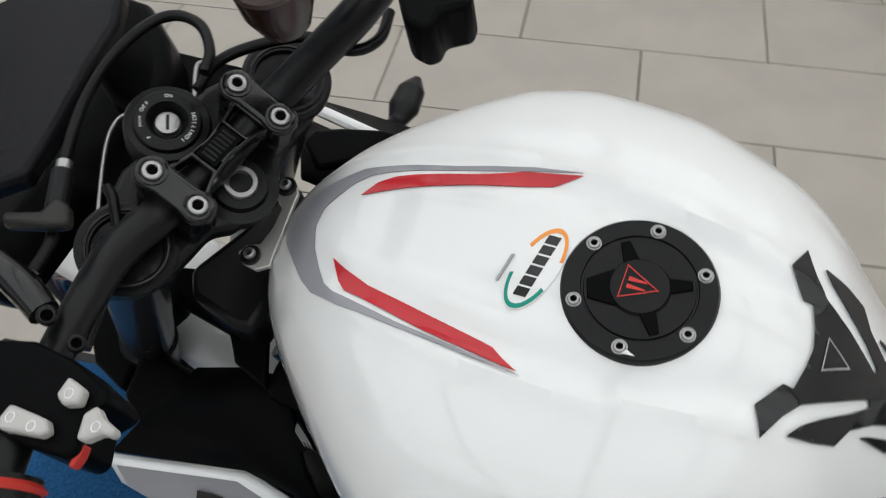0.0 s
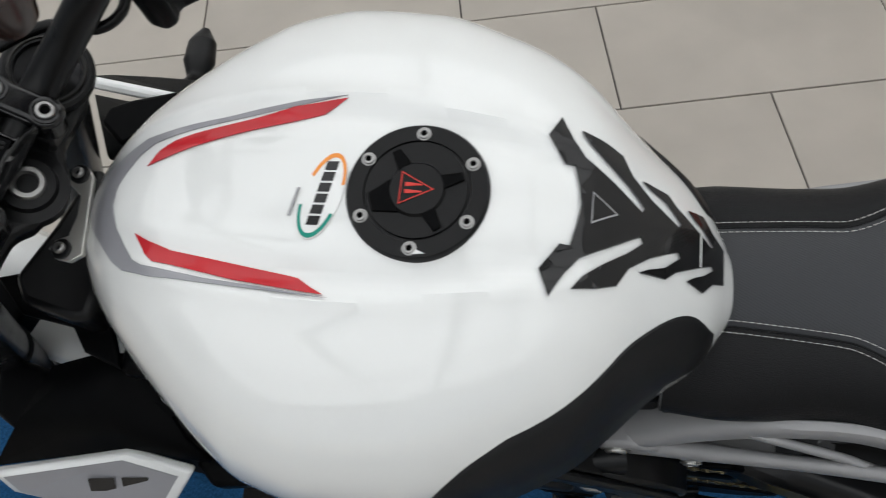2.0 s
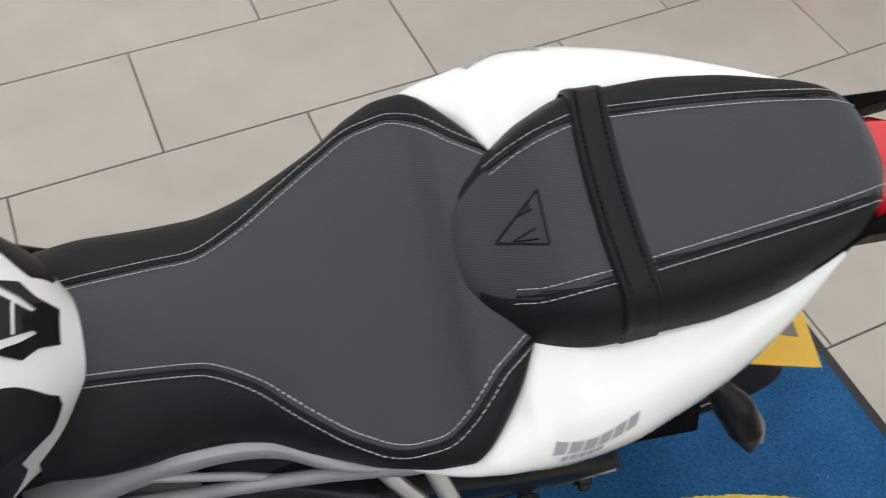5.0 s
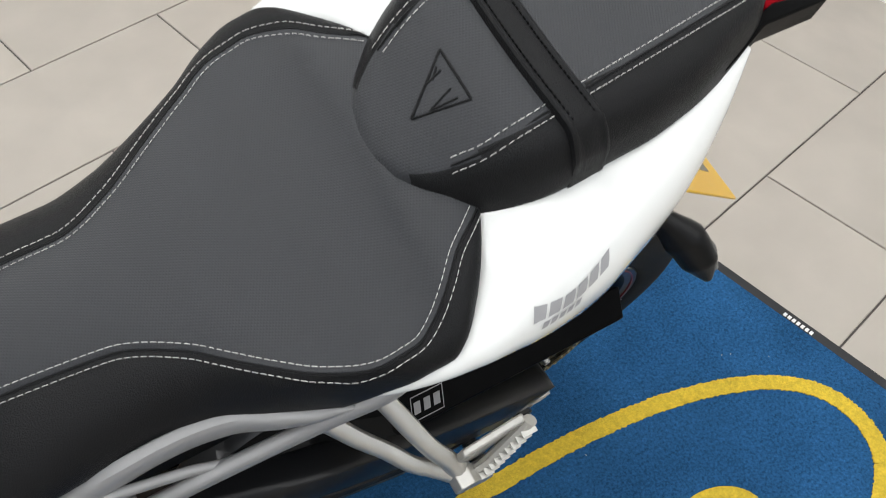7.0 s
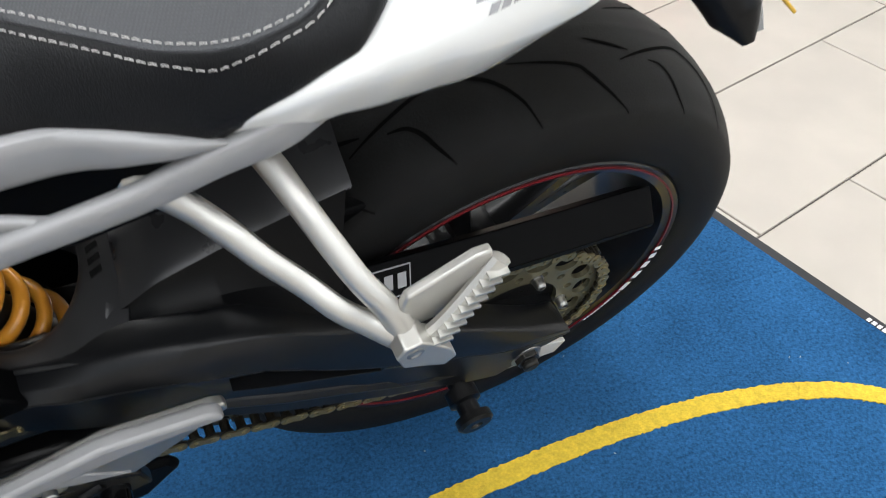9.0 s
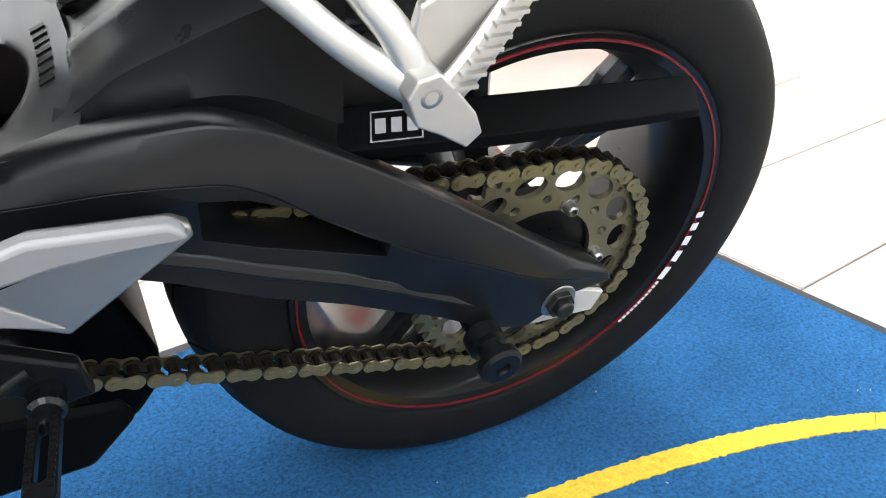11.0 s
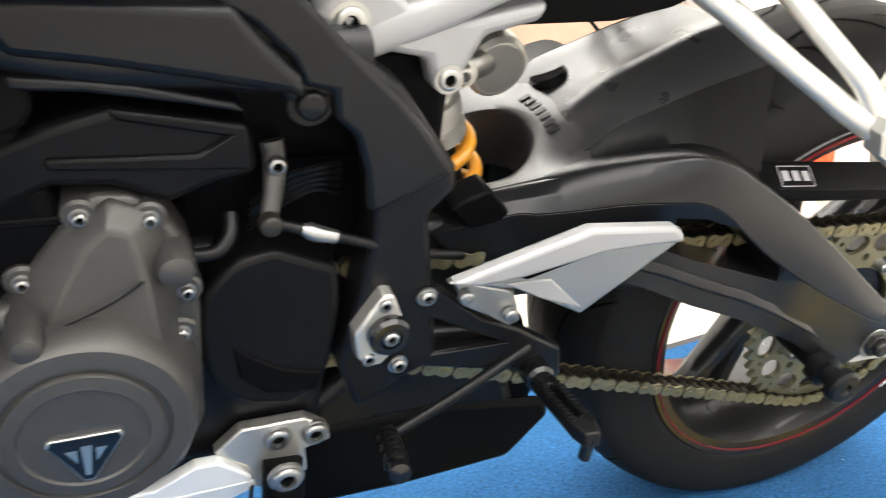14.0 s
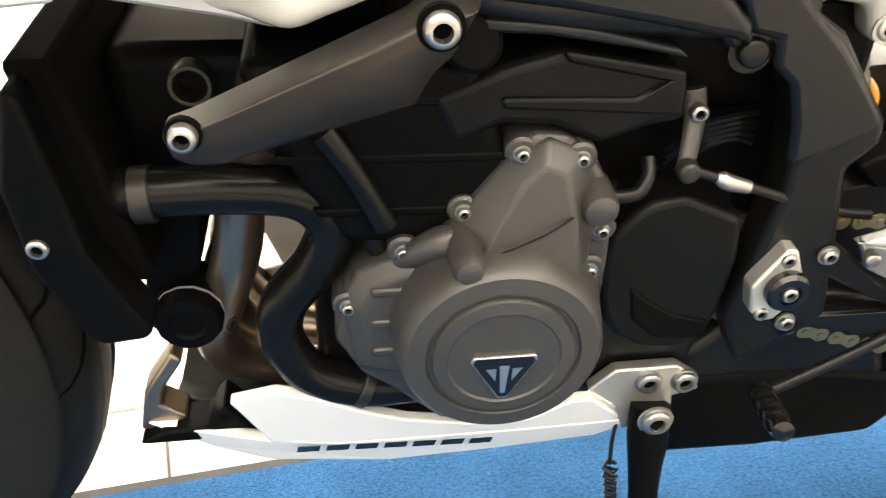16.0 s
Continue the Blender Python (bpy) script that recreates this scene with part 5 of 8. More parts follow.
bm = BM()
rows = []
for k in range(49):
    a = 2 * math.pi * k / 48
    c, sn = math.cos(a), math.sin(a)
    hx, hy = HOLE_C[0] + 0.050 * c, HOLE_C[1] + 0.057 * sn
    ox = HOLE_C[0] + (0.078 if c > 0 else 0.066) * math.copysign(abs(c) ** 0.6, c)
    yc, zc = crest_at(ox)
    oy = yc * math.copysign(abs(sn) ** 0.5, sn)
    zo = BRIDGE_Z(ox, oy) * (1 - abs(sn) ** 3) + (zc - 0.0005) * abs(sn) ** 3
    row = [(hx + 0.004 * c, hy + 0.004 * sn, BRIDGE_Z(hx, hy) - 0.060), (hx - 0.001 * c, hy - 0.001 * sn, BRIDGE_Z(hx, hy) - 0.006), (hx + 0.001 * c, hy + 0.001 * sn, BRIDGE_Z(hx, hy) - 0.0015)]
    for u in (0.12, 0.35, 0.65, 1.0):
        x, y = hx + (ox - hx) * u, hy + (oy - hy) * u
        row.append((x, y, (BRIDGE_Z(hx, hy) - 0.0002) * (1 - u) + zo * u + 0.0015 * math.sin(math.pi * u)))
    row.append((ox, oy, zo - 0.045))
    rows.append(row)
skin(bm, rows[:-1] + [rows[0]], False, False)
bmesh.ops.remove_doubles(bm, verts=bm.verts, dist=1e-5)
part("bridge", bm, SHEEN_SATIN, sw, "satin cast bridge with an opening, its sheen put into a lighter colour")
for k in range(7):
    y = -0.046 + 0.0105 * k
    x = -0.3735 - 0.00012 * (y / 0.01) ** 2
    bm = BM()
    panel(bm, [(x + a, y + b, BRIDGE_Z(x + a, y + b) + 0.0012) for a, b in ((0, 0), (0.010, 0.002), (0.010, 0.007), (0, 0.005))], -0.002, 0.0010)
    part("raised_bar", bm, BLACK_SATIN, sw, smooth=False)

# hugger over the tyre: ridge, two sloping faces and a pocket on each side
RIDGE = [(-0.365, 0.544), (-0.357, 0.5505), (-0.319, 0.578), (-0.276, 0.601), (-0.232, 0.622), (-0.180, 0.640)]
EDGE = [(-0.380, 0.0865, 0.530), (-0.365, 0.080, 0.5345), (-0.350, 0.080, 0.545), (-0.334, 0.080, 0.5572), (-0.293, 0.080, 0.5746), (-0.251, 0.081, 0.5915), (-0.211, 0.082, 0.6050), (-0.180, 0.083, 0.6150)]
POCKET = [(-0.380, 0.0867, 0.5292), (-0.363, 0.090, 0.5295), (-0.338, 0.096, 0.5410), (-0.299, 0.100, 0.5480), (-0.274, 0.103, 0.5500), (-0.248, 0.106, 0.5460), (-0.220, 0.112, 0.5340), (-0.196, 0.117, 0.5230)]
bm = BM()
rows = []
for i in range(41):
    u = i / 40
    x = -0.378 + 0.198 * u
    zr = interp(RIDGE, max(x, -0.365))[0]
    ye, ze = interp(EDGE, x)
    lead = 0.020 * max(0, 1 - u / 0.12)
    left = [(-ye, ze), (-ye + 0.006, ze + 0.0035), (-0.055, ze + 0.45 * (zr - ze)), (-0.034, zr - 0.002), (-0.026, zr)]
    right = [(-0.015, zr - 0.0045), (0.020, zr - 0.35 * (zr - ze) - 0.010), (0.055, ze + 0.002), (0.072, ze + 0.001), (0.079, ze)]
    top = left + right
    rows.append([(x + lead * (1 - min(1, abs(y + 0.02) / 0.075)), y, z) for y, z in top] + [(x + lead * (1 - min(1, abs(y + 0.02) / 0.075)), y * 0.97, z - 0.005) for y, z in top[::-1]])
skin(bm, rows)
hugger = part("hugger", bm, HUGGER, sw, "satin rear hugger, its lit faces put into a lighter colour")
for sgn in (-1, 1):
    bm = BM()
    rows = []
    for i in range(31):
        u = i / 30
        ye, ze = interp(EDGE, -0.380 + 0.195 * u)
        yp, zp = interp(POCKET, -0.380 + 0.184 * u)
        a, b = Vector((-0.380 + 0.195 * u, sgn * ye, ze)), Vector((-0.380 + 0.184 * u, sgn * yp, zp))
        m_ = a.lerp(b, 0.5) - Vector((0, sgn * 0.004, 0))
        yc, zc = crest_at(b.x)
        c = Vector((b.x + 0.004, sgn * (yc - 0.002), zc - 0.006))
        rows.append([a, m_, b, b.lerp(c, 0.5) - Vector((0, 0, 0.004)), c, c - Vector((0, sgn * 0.006, 0.030)), b - Vector((0, sgn * 0.014, 0.022)), m_ - Vector((0, sgn * 0.014, 0.012)), a - Vector((0, sgn * 0.012, 0.006))])
    skin(bm, rows)
    # near-black colour paints in the shade of the pocket
    side_ = part("hugger_side", bm, COVER_BLACK, hugger, "pocket beside the hugger, its shade put into a darker colour")
    bm = BM()
    flare = [(-0.215, 0.552), (-0.200, 0.572), (-0.150, 0.572), (-0.128, 0.555), (-0.122, 0.530), (-0.150, 0.516), (-0.195, 0.514)]
    plate(bm, flare, sgn * 0.076, sgn * 0.060)
    part("hugger_inner", bm, BLACK_PLASTIC, hugger, bevel=0.004)
bm = BM()
lathe(bm, [(-0.02, 0.0130), (0.0, 0.0160), (0.002, 0.0175), (0.0, 0.0190), (-0.02, 0.0185), (-0.02, 0.0130)], (0, 0, 0), "Z", 28)
HM = Matrix.Translation((-0.336, 0.042, 0.5555)) @ pose(0, 0, 0, -10, -26, 0)
part("hugger_hole", bm, BLACK_SATIN, hugger, m=HM)
# near-black disc stands in for the dark depth of the hole
part("hugger_hole_shade", lathe(BM(), [(-0.004, 0.0), (-0.004, 0.0162), (0.0016, 0.0162), (0.0016, 0.0)], (0, 0, 0), "Z", 28), GROOVE, hugger, m=HM)
# chain guard: a sloping top face, a lit outer strip and a lower flange
bm = BM()
rows = []
for x, z in ((-0.215, 0.5175), (-0.176, 0.5150), (-0.133, 0.5115), (-0.0685, 0.5070), (0.0156, 0.5025), (0.100, 0.4982), (0.108, 0.4972)):
    w = 0.9 if x > 0.105 else 1.0
    rows.append([(x + 0.012, -0.104, z + 0.012 * w), (x, -0.1375 + 0.0006 * (x > 0.105), z), (x, -0.1368, z - 0.0105 + 0.035 * max(0, x)), (x - 0.004, -0.1280, z - 0.016 + 0.05 * max(0, x)), (x, -0.100, z - 0.020 + 0.06 * max(0, x)), (x, -0.092, z)])
skin(bm, rows)
guard = part("chain_guard", bm, BLACK_PLASTIC, sw, "black chain guard", bevel=0.0012)


def on_guard(x, v):
    """A place on the guard's top face: v runs from its outer crease (0) to its inner edge (1)."""
    z = interp([(-0.176, 0.5150), (-0.133, 0.5115), (-0.0685, 0.5070), (0.1, 0.4982)], x)[0]
    return Vector((x + 0.012 * v, -0.1375 + 0.0335 * v - 0.0002, z + 0.012 * v + 0.0006))


def guard_mark(bm, x0, v0, x1, v1):
    bm.faces.new([bm.verts.new(on_guard(x, v)) for x, v in ((x0, v0), (x1, v0), (x1, v1), (x0, v1))])


bm = BM()
for a in ((-0.184, 0.12, -0.183, 0.82), (-0.145, 0.12, -0.144, 0.82), (-0.184, 0.12, -0.144, 0.15), (-0.184, 0.79, -0.144, 0.82)):
    guard_mark(bm, *a)
lab = part("warning_label", bm, TEXT_GREY, guard, "small black label with pale plain bars and border", smooth=False)
for k in range(3):
    bm = BM()
    guard_mark(bm, -0.1805 + 0.0122 * k, 0.30, -0.1725 + 0.0122 * k, 0.64)
    part("label_bar", bm, TEXT_GREY, lab, smooth=False)
# axle, adjuster, paddock bobbin
bm = BM()
plate(bm, [(-0.021, 0.303), (0.044, 0.3005), (0.052, 0.322), (0.030, 0.330), (-0.020, 0.333)], -0.1535, -0.148)
part("adjuster_plate", bm, PALE_GREY, sw, "pale metal chain adjuster plate", bevel=0.001)
bm = BM()
plate(bm, [(-0.03, 0.335), (0.03, 0.335), (0.045, 0.320), (0.020, 0.312), (-0.03, 0.318)], -0.148, -0.10)
part("axle_block", bm, GREY_METAL, sw, bevel=0.003)
bm = BM()
cyl(bm, (0, -0.12, 0.328), (0, -0.163, 0.328), 0.0140, sides=6)
cyl(bm, (0, -0.163, 0.328), (0, -0.171, 0.328), 0.0090, chamfer=0.002)
part("axle_nut", bm, DARK_STEEL, sw, bevel=0.001)
bm = BM()
cyl(bm, (0, -0.148, 0.328), (0, -0.157, 0.328), 0.0180)
part("axle_washer", bm, STEEL, sw, bevel=0.001)
bm = BM()
lathe(bm, [(-0.11, 0.0), (-0.11, 0.010), (-0.16, 0.010), (-0.162, 0.017), (-0.176, 0.017), (-0.178, 0.0115), (-0.190, 0.0115), (-0.192, 0.019), (-0.200, 0.0195), (-0.203, 0.016), (-0.203, 0.007), (-0.200, 0.006), (-0.200, 0.0)], (-0.079, 0, 0.319), "Y", 32)
part("paddock_bobbin", bm, BLACK_SATIN, sw, "black paddock-stand bobbin")

# rear sprocket and chain
PITCH, RS, RF, CHAIN_Y = 0.015875, 0.1163, 0.0407, -0.103
FS = Vector((-0.600, CHAIN_Y, 0.425))
outline = []
for k in range(46):
    for t, r in ((0.0, RS - 0.0052), (0.22, RS - 0.0020), (0.42, RS + 0.0042), (0.58, RS + 0.0042), (0.78, RS - 0.0020)):
        a = 2 * math.pi * (k + t) / 46
        outline.append((r * math.cos(a), r * math.sin(a)))
holes = [ringed(0, 0, 0.0625, 40)]
for k in range(15):
    a = 2 * math.pi * k / 15 + 0.10
    ca, sa = math.cos(a), math.sin(a)
    holes.append([(0.0945 * ca + u * ca * 0.0112 - v * sa * 0.0158, 0.0945 * sa + u * sa * 0.0112 + v * ca * 0.0158) for u, v in ((math.cos(t), math.sin(t)) for t in (2 * math.pi * j / 20 for j in range(20)))])
    b = a + math.pi / 15
    holes.append(ringed(0.0760 * math.cos(b), 0.0760 * math.sin(b), 0.0050, 10))
    holes.append(ringed(0.1050 * math.cos(b), 0.1050 * math.sin(b), 0.0030, 8))
sprocket = part("rear_sprocket", holed(BM(), outline, holes, CHAIN_Y - 0.003, CHAIN_Y + 0.003), SPROCKET, rear_wheel, "drilled bronze-grey rear sprocket", m=REAR)
bm = BM()
lathe(bm, [(CHAIN_Y + 0.004, 0.0), (CHAIN_Y + 0.004, 0.0665), (-0.075, 0.0665), (-0.06, 0.050), (-0.05, 0.03), (-0.05, 0.0)], AXLE, "Y", 40)
part("sprocket_carrier", bm, BLACK_SATIN, rear_wheel)
for k in range(5):
    a = 2 * math.pi * k / 5 + 1.22
    bolt("sprocket_nut", AXLE + Vector((0.0690 * math.cos(a), CHAIN_Y - 0.003, 0.0690 * math.sin(a))), LEFT, 0.0062, 0.012, sprocket, STEEL, washer=1.2)

# the chain runs as a closed line round both sprockets
R0, F0 = Vector((0, 0.328)), Vector((FS.x, FS.z))
d = R0 - F0
ang = math.atan2(d.y, d.x)
off = math.acos((RS - RF) / d.length)
line = []
a_top, a_bot = ang + math.pi - off, ang + math.pi + off


def on(c, r, a):
    return c + Vector((r * math.cos(a), r * math.sin(a)))


for k in range(61):
    a = a_bot + (2 * math.pi - 2 * off) * k / 60
    line.append(on(R0, RS, a))
for k in range(31):
    a = a_top + 2 * off * k / 30
    line.append(on(F0, RF, a))
line.append(line[0])
total = sum((q - p).length for p, q in zip(line, line[1:]))
count = int(total / PITCH / 2) * 2
step = total / count
pins, run, i = [], 0.0, 0
for k in range(count):
    want = k * step
    while run + (line[i + 1] - line[i]).length < want:
        run += (line[i + 1] - line[i]).length
        i += 1
    seg = line[i + 1] - line[i]
    pins.append(line[i] + seg * ((want - run) / max(seg.length, 1e-9)))


def link_mesh(name, outer):
    bm = BM()
    y = 0.0098 if outer else 0.0068
    for sgn in (-1, 1):
        shape = []
        for k in range(9):
            a = -math.pi / 2 + math.pi * k / 8
            shape.append((step / 2 + 0.0072 * math.cos(a), 0.0072 * math.sin(a)))
        shape.append((0.0, 0.0047))
        for k in range(9):
            a = math.pi / 2 + math.pi * k / 8
            shape.append((-step / 2 + 0.0072 * math.cos(a), 0.0072 * math.sin(a)))
        shape.append((0.0, -0.0047))
        plate(bm, shape, sgn * y - 0.001, sgn * y + 0.001)
    for e in (-1, 1):
        if outer:
            cyl(bm, (e * step / 2, -0.0122, 0), (e * step / 2, 0.0122, 0), 0.0027, sides=10, chamfer=0.0006)
        else:
            cyl(bm, (e * step / 2, -0.0058, 0), (e * step / 2, 0.0058, 0), 0.0050, sides=10)
    bmesh.ops.recalc_face_normals(bm, faces=bm.faces)
    me = bpy.data.meshes.new(name)
    bm.to_mesh(me)
    bm.free()
    me.materials.append(CHAIN if outer else CHAIN_DARK)
    return me


chain = new("drive_chain")
chain.parent = bike
tagged(chain, "gold-coloured drive chain")
meshes = (link_mesh("outer_link", True), link_mesh("inner_link", False))
for k in range(count):
    p, q = pins[k], pins[(k + 1) % count]
    m_, t = (p + q) / 2, math.atan2((q - p).y, (q - p).x)
    ob = new("chain_link", meshes[k % 2])
    ob.parent = chain
    ob.matrix_local = Matrix.Translation((m_.x, CHAIN_Y, m_.y)) @ pose(0, 0, 0, 0, -math.degrees(t), 0)
bm = BM()
cyl(bm, (FS.x, CHAIN_Y - 0.004, FS.z), (FS.x, CHAIN_Y + 0.004, FS.z), RF - 0.004)
part("front_sprocket", bm, DARK_STEEL, bike)

# shock absorber with orange spring
sh = new("shock_absorber")
sh.parent = bike
tagged(sh, "rear shock absorber with orange coil spring")
top, low = Vector((-0.501, -0.018, 0.600)), Vector((-0.424, -0.012, 0.400))
ax = (low - top).normalized()
bm = BM()
cyl(bm, top, top + ax * 0.20, 0.017)
part("damper", bm, DARK_STEEL, sh)
bm = BM()
q = ax.to_track_quat("Z", "Y").to_matrix()
prof = [(0.0, 0.018), (0.008, 0.030), (0.03, 0.031), (0.032, 0.026), (0.040, 0.026), (0.042, 0.031), (0.055, 0.031), (0.057, 0.026), (0.065, 0.026), (0.067, 0.030), (0.078, 0.030), (0.08, 0.02)]
skin(bm, [[top + q @ Vector((r * math.cos(2 * math.pi * k / 28), r * math.sin(2 * math.pi * k / 28), h)) for k in range(28)] for h, r in prof])
part("preload_collar", bm, CAST, sh, "grey alloy preload collar")
bm = BM()
coil = [top + ax * (0.078 + 0.105 * k / 90) + q @ Vector((0.030 * math.cos(2 * math.pi * 3.4 * k / 90), 0.030 * math.sin(2 * math.pi * 3.4 * k / 90), 0)) for k in range(91)]
tube(bm, coil, 0.0065, 12, 1)
part("spring", bm, ORANGE, sh, "orange coil spring")
bm = BM()
cyl(bm, (-0.424, 0.005, 0.592), (-0.423, -0.022, 0.588), 0.0285, chamfer=0.004)
cyl(bm, (-0.425, 0.070, 0.602), (-0.424, 0.005, 0.592), 0.0260)
res = part("reservoir", bm, CAST, sh, "silver damper reservoir")
bm = BM()
cyl(bm, (-0.4231, -0.0205, 0.5883), (-0.423, -0.0232, 0.5878), 0.0225)
part("reservoir_face", bm, SILVER_DULL, res)
bolt("reservoir_bolt", (-0.471, -0.054, 0.597), LEFT, 0.0075, 0.006, sh, CAST, washer=1.6)
part("reservoir_neck", cyl(BM(), (-0.474, -0.050, 0.597), (-0.430, -0.010, 0.592), 0.012), SILVER_DULL, sh)

bm = BM()
block(bm, (-0.540, 0.050, 0.43), (-0.455, 0.095, 0.600))
block(bm, (-0.457, 0.066, 0.36), (-0.365, 0.074, 0.500))
part("linkage_housing", bm, BLACK_PLASTIC, sh, bevel=0.008)

# frame
fr = new("frame")
fr.parent = bike
tagged(fr, "satin black aluminium frame")
for side in (-1, 1):
    def lr(a, b):
        return (a, b) if side < 0 else (-b, -a)
    bm = BM()
    plate(bm, [(-0.662, 0.652), (-0.594, 0.651), (-0.558, 0.629), (-0.512, 0.568), (-0.509, 0.550), (-0.528, 0.531), (-0.518, 0.474), (-0.505, 0.398), (-0.568, 0.355), (-0.588, 0.403), (-0.578, 0.451), (-0.569, 0.519), (-0.576, 0.575), (-0.601, 0.622), (-0.633, 0.617)], *lr(-0.152, -0.115))
    part("pivot_plate", bm, BLACK_SATIN, fr, bevel=0.006, seg=3)
    bm = BM()
    plate(bm, [(-0.690, 0.690), (-0.657, 0.6716), (-0.6346, 0.6507), (-0.626, 0.633), (-0.6072, 0.6292), (-0.605, 0.611), (-0.591, 0.599), (-0.5817, 0.572), (-0.577, 0.540), (-0.566, 0.5429), (-0.517, 0.5685), (-0.537, 0.5955), (-0.562, 0.624), (-0.587, 0.647), (-0.612, 0.672), (-0.640, 0.700)], *lr(-0.160, -0.150))
    part("pivot_face", bm, FRAME_BLACK, fr, bevel=0.005, seg=3)
    bm = BM()
    tube(bm, [(-1.03, side * 0.060, 0.80), (-0.95, side * 0.085, 0.74), (-0.86, side * 0.115, 0.690), (-0.78, side * 0.140, 0.655), (-0.66, side * 0.142, 0.645), (-0.58, side * 0.13, 0.640)], [0.036, 0.034, 0.028, 0.022, 0.020, 0.022], 14, 8, True, 0.7)
    part("main_spar", bm, FRAME_BLACK, fr)
    bm = BM()
    plate(bm, [(-0.812, 0.690), (-0.787, 0.656), (-0.742, 0.6505), (-0.688, 0.641), (-0.637, 0.631), (-0.624, 0.626), (-0.628, 0.642), (-0.650, 0.662), (-0.670, 0.685)], *lr(-0.166, -0.140))
    part("spar_beam", bm, FRAME_BLACK, fr, bevel=0.010, seg=4)
    bm = BM()
    plate(bm, [(-0.790, 0.6440), (-0.753, 0.6405), (-0.722, 0.6365), (-0.667, 0.6240), (-0.660, 0.6170), (-0.692, 0.6235), (-0.750, 0.6330), (-0.788, 0.6350)], *lr(-0.158, -0.135))
    part("lower_beam", bm, FRAME_BLACK, fr, bevel=0.003, seg=3)
    bm = BM()
    plate(bm, [(-0.784, 0.662), (-0.767, 0.677), (-0.629, 0.678), (-0.600, 0.654), (-0.610, 0.622), (-0.633, 0.632), (-0.660, 0.640), (-0.733, 0.653), (-0.780, 0.659)], *lr(-0.150, -0.11))
    part("spar_web", bm, BLACK_SATIN, fr, bevel=0.008, seg=3)
    bm = BM()
    ends = Vector((-0.956, 0.607)), Vector((-0.815, 0.668))
    line = ends[1] - ends[0]
    rings = []
    for y, k in ((0.188, 0.93), (0.196, 1.0), (0.206, 1.0), (0.213, 0.93), (0.2185, 0.78), (0.2215, 0.55), (0.2225, 0.25)):
        ring = []
        for x, z in [(-0.970, 0.601), (-0.956, 0.606), (-0.856, 0.654), (-0.838, 0.663), (-0.827, 0.672), (-0.800, 0.672), (-0.806, 0.660), (-0.814, 0.643), (-0.824, 0.633), (-0.833, 0.615), (-0.869, 0.604), (-0.938, 0.582), (-0.954, 0.582), (-0.965, 0.586)]:
            f = min(1.0, max(0.0, (Vector((x, z)) - ends[0]).dot(line) / line.length_squared))
            q = ends[0] + line * f
            q = q + (Vector((x, z)) - q) * k
            ring.append((q.x, side * y, q.y))
        rings.append(ring)
    skin(bm, rings)
    arm = part("engine_arm", bm, BROWN_BLACK, fr, "dark satin engine mounting arm", bevel=0.001)
    # near-black discs paint the shade of the recess round each bolt
    for x, z, rr in ((-0.822, 0.664, 0.0128), (-0.956, 0.607, 0.0100)):
        part("bolt_shade_disc", lathe(BM(), [(side * 0.219, 0.0), (side * 0.219, rr), (side * 0.2232, rr), (side * 0.2232, 0.0)], (x, 0, z), "Y", 28), GROOVE, arm)
    for k in range(7):
        x = -0.880 + 0.0058 * k
        z = 0.620 + 0.0023 * k
        bm = BM()
        plate(bm, [(x, z), (x + 0.0042, z + 0.0017), (x + 0.0042, z + 0.0075), (x, z + 0.0058)], *lr(-0.2215, -0.2195))
        part("raised_bar", bm, BROWN_BLACK, arm, smooth=False)
    bolt("frame_bolt", (-0.822, side * 0.222, 0.664), (0, side, 0), 0.0098, 0.009, fr)
    bolt("frame_bolt", (-0.956, side * 0.222, 0.607), (0, side, 0), 0.0080, 0.009, fr)
    bm = BM()
    plate(bm, [(-0.562, 0.475), (-0.554, 0.474), (-0.544, 0.450), (-0.544, 0.429), (-0.558, 0.411), (-0.568, 0.410), (-0.578, 0.420), (-0.582, 0.442), (-0.575, 0.454)], *lr(-0.166, -0.150))
    pv = part("pivot_cover", bm, CAST, fr, "silver pivot adjuster plate", bevel=0.002)
    bm = BM()
    lathe(bm, [(side * 0.150, 0.0), (side * 0.150, 0.0165), (side * 0.172, 0.0165), (side * 0.175, 0.014), (side * 0.175, 0.009), (side * 0.172, 0.008), (side * 0.172, 0.0)], (-0.556, 0, 0.441), "Y", 28)
    part("pivot_nut", bm, BLACK_GLOSS, pv)
    bolt("pivot_screw", (-0.556, side * 0.173, 0.441), (0, side, 0), 0.006, 0.004, pv)
    bolt("plate_screw", (-0.560, side * 0.166, 0.466), (0, side, 0), 0.0055, 0.003, pv)
    bolt("plate_screw", (-0.569, side * 0.166, 0.418), (0, side, 0), 0.0055, 0.003, pv)
    bolt("hanger_bolt", (-0.523, side * 0.155, 0.461), (0, side, 0), 0.0062, 0.005, fr, washer=1.3)
    bolt("hanger_bolt", (-0.540, side * 0.155, 0.399), (0, side, 0), 0.0062, 0.005, fr, washer=1.3)
    bolt("frame_plug", (-0.619, side * 0.150, 0.619), (0, side, 0), 0.010, 0.008, fr, BLACK_SATIN, socket=False, washer=1.5)
    bm = BM()
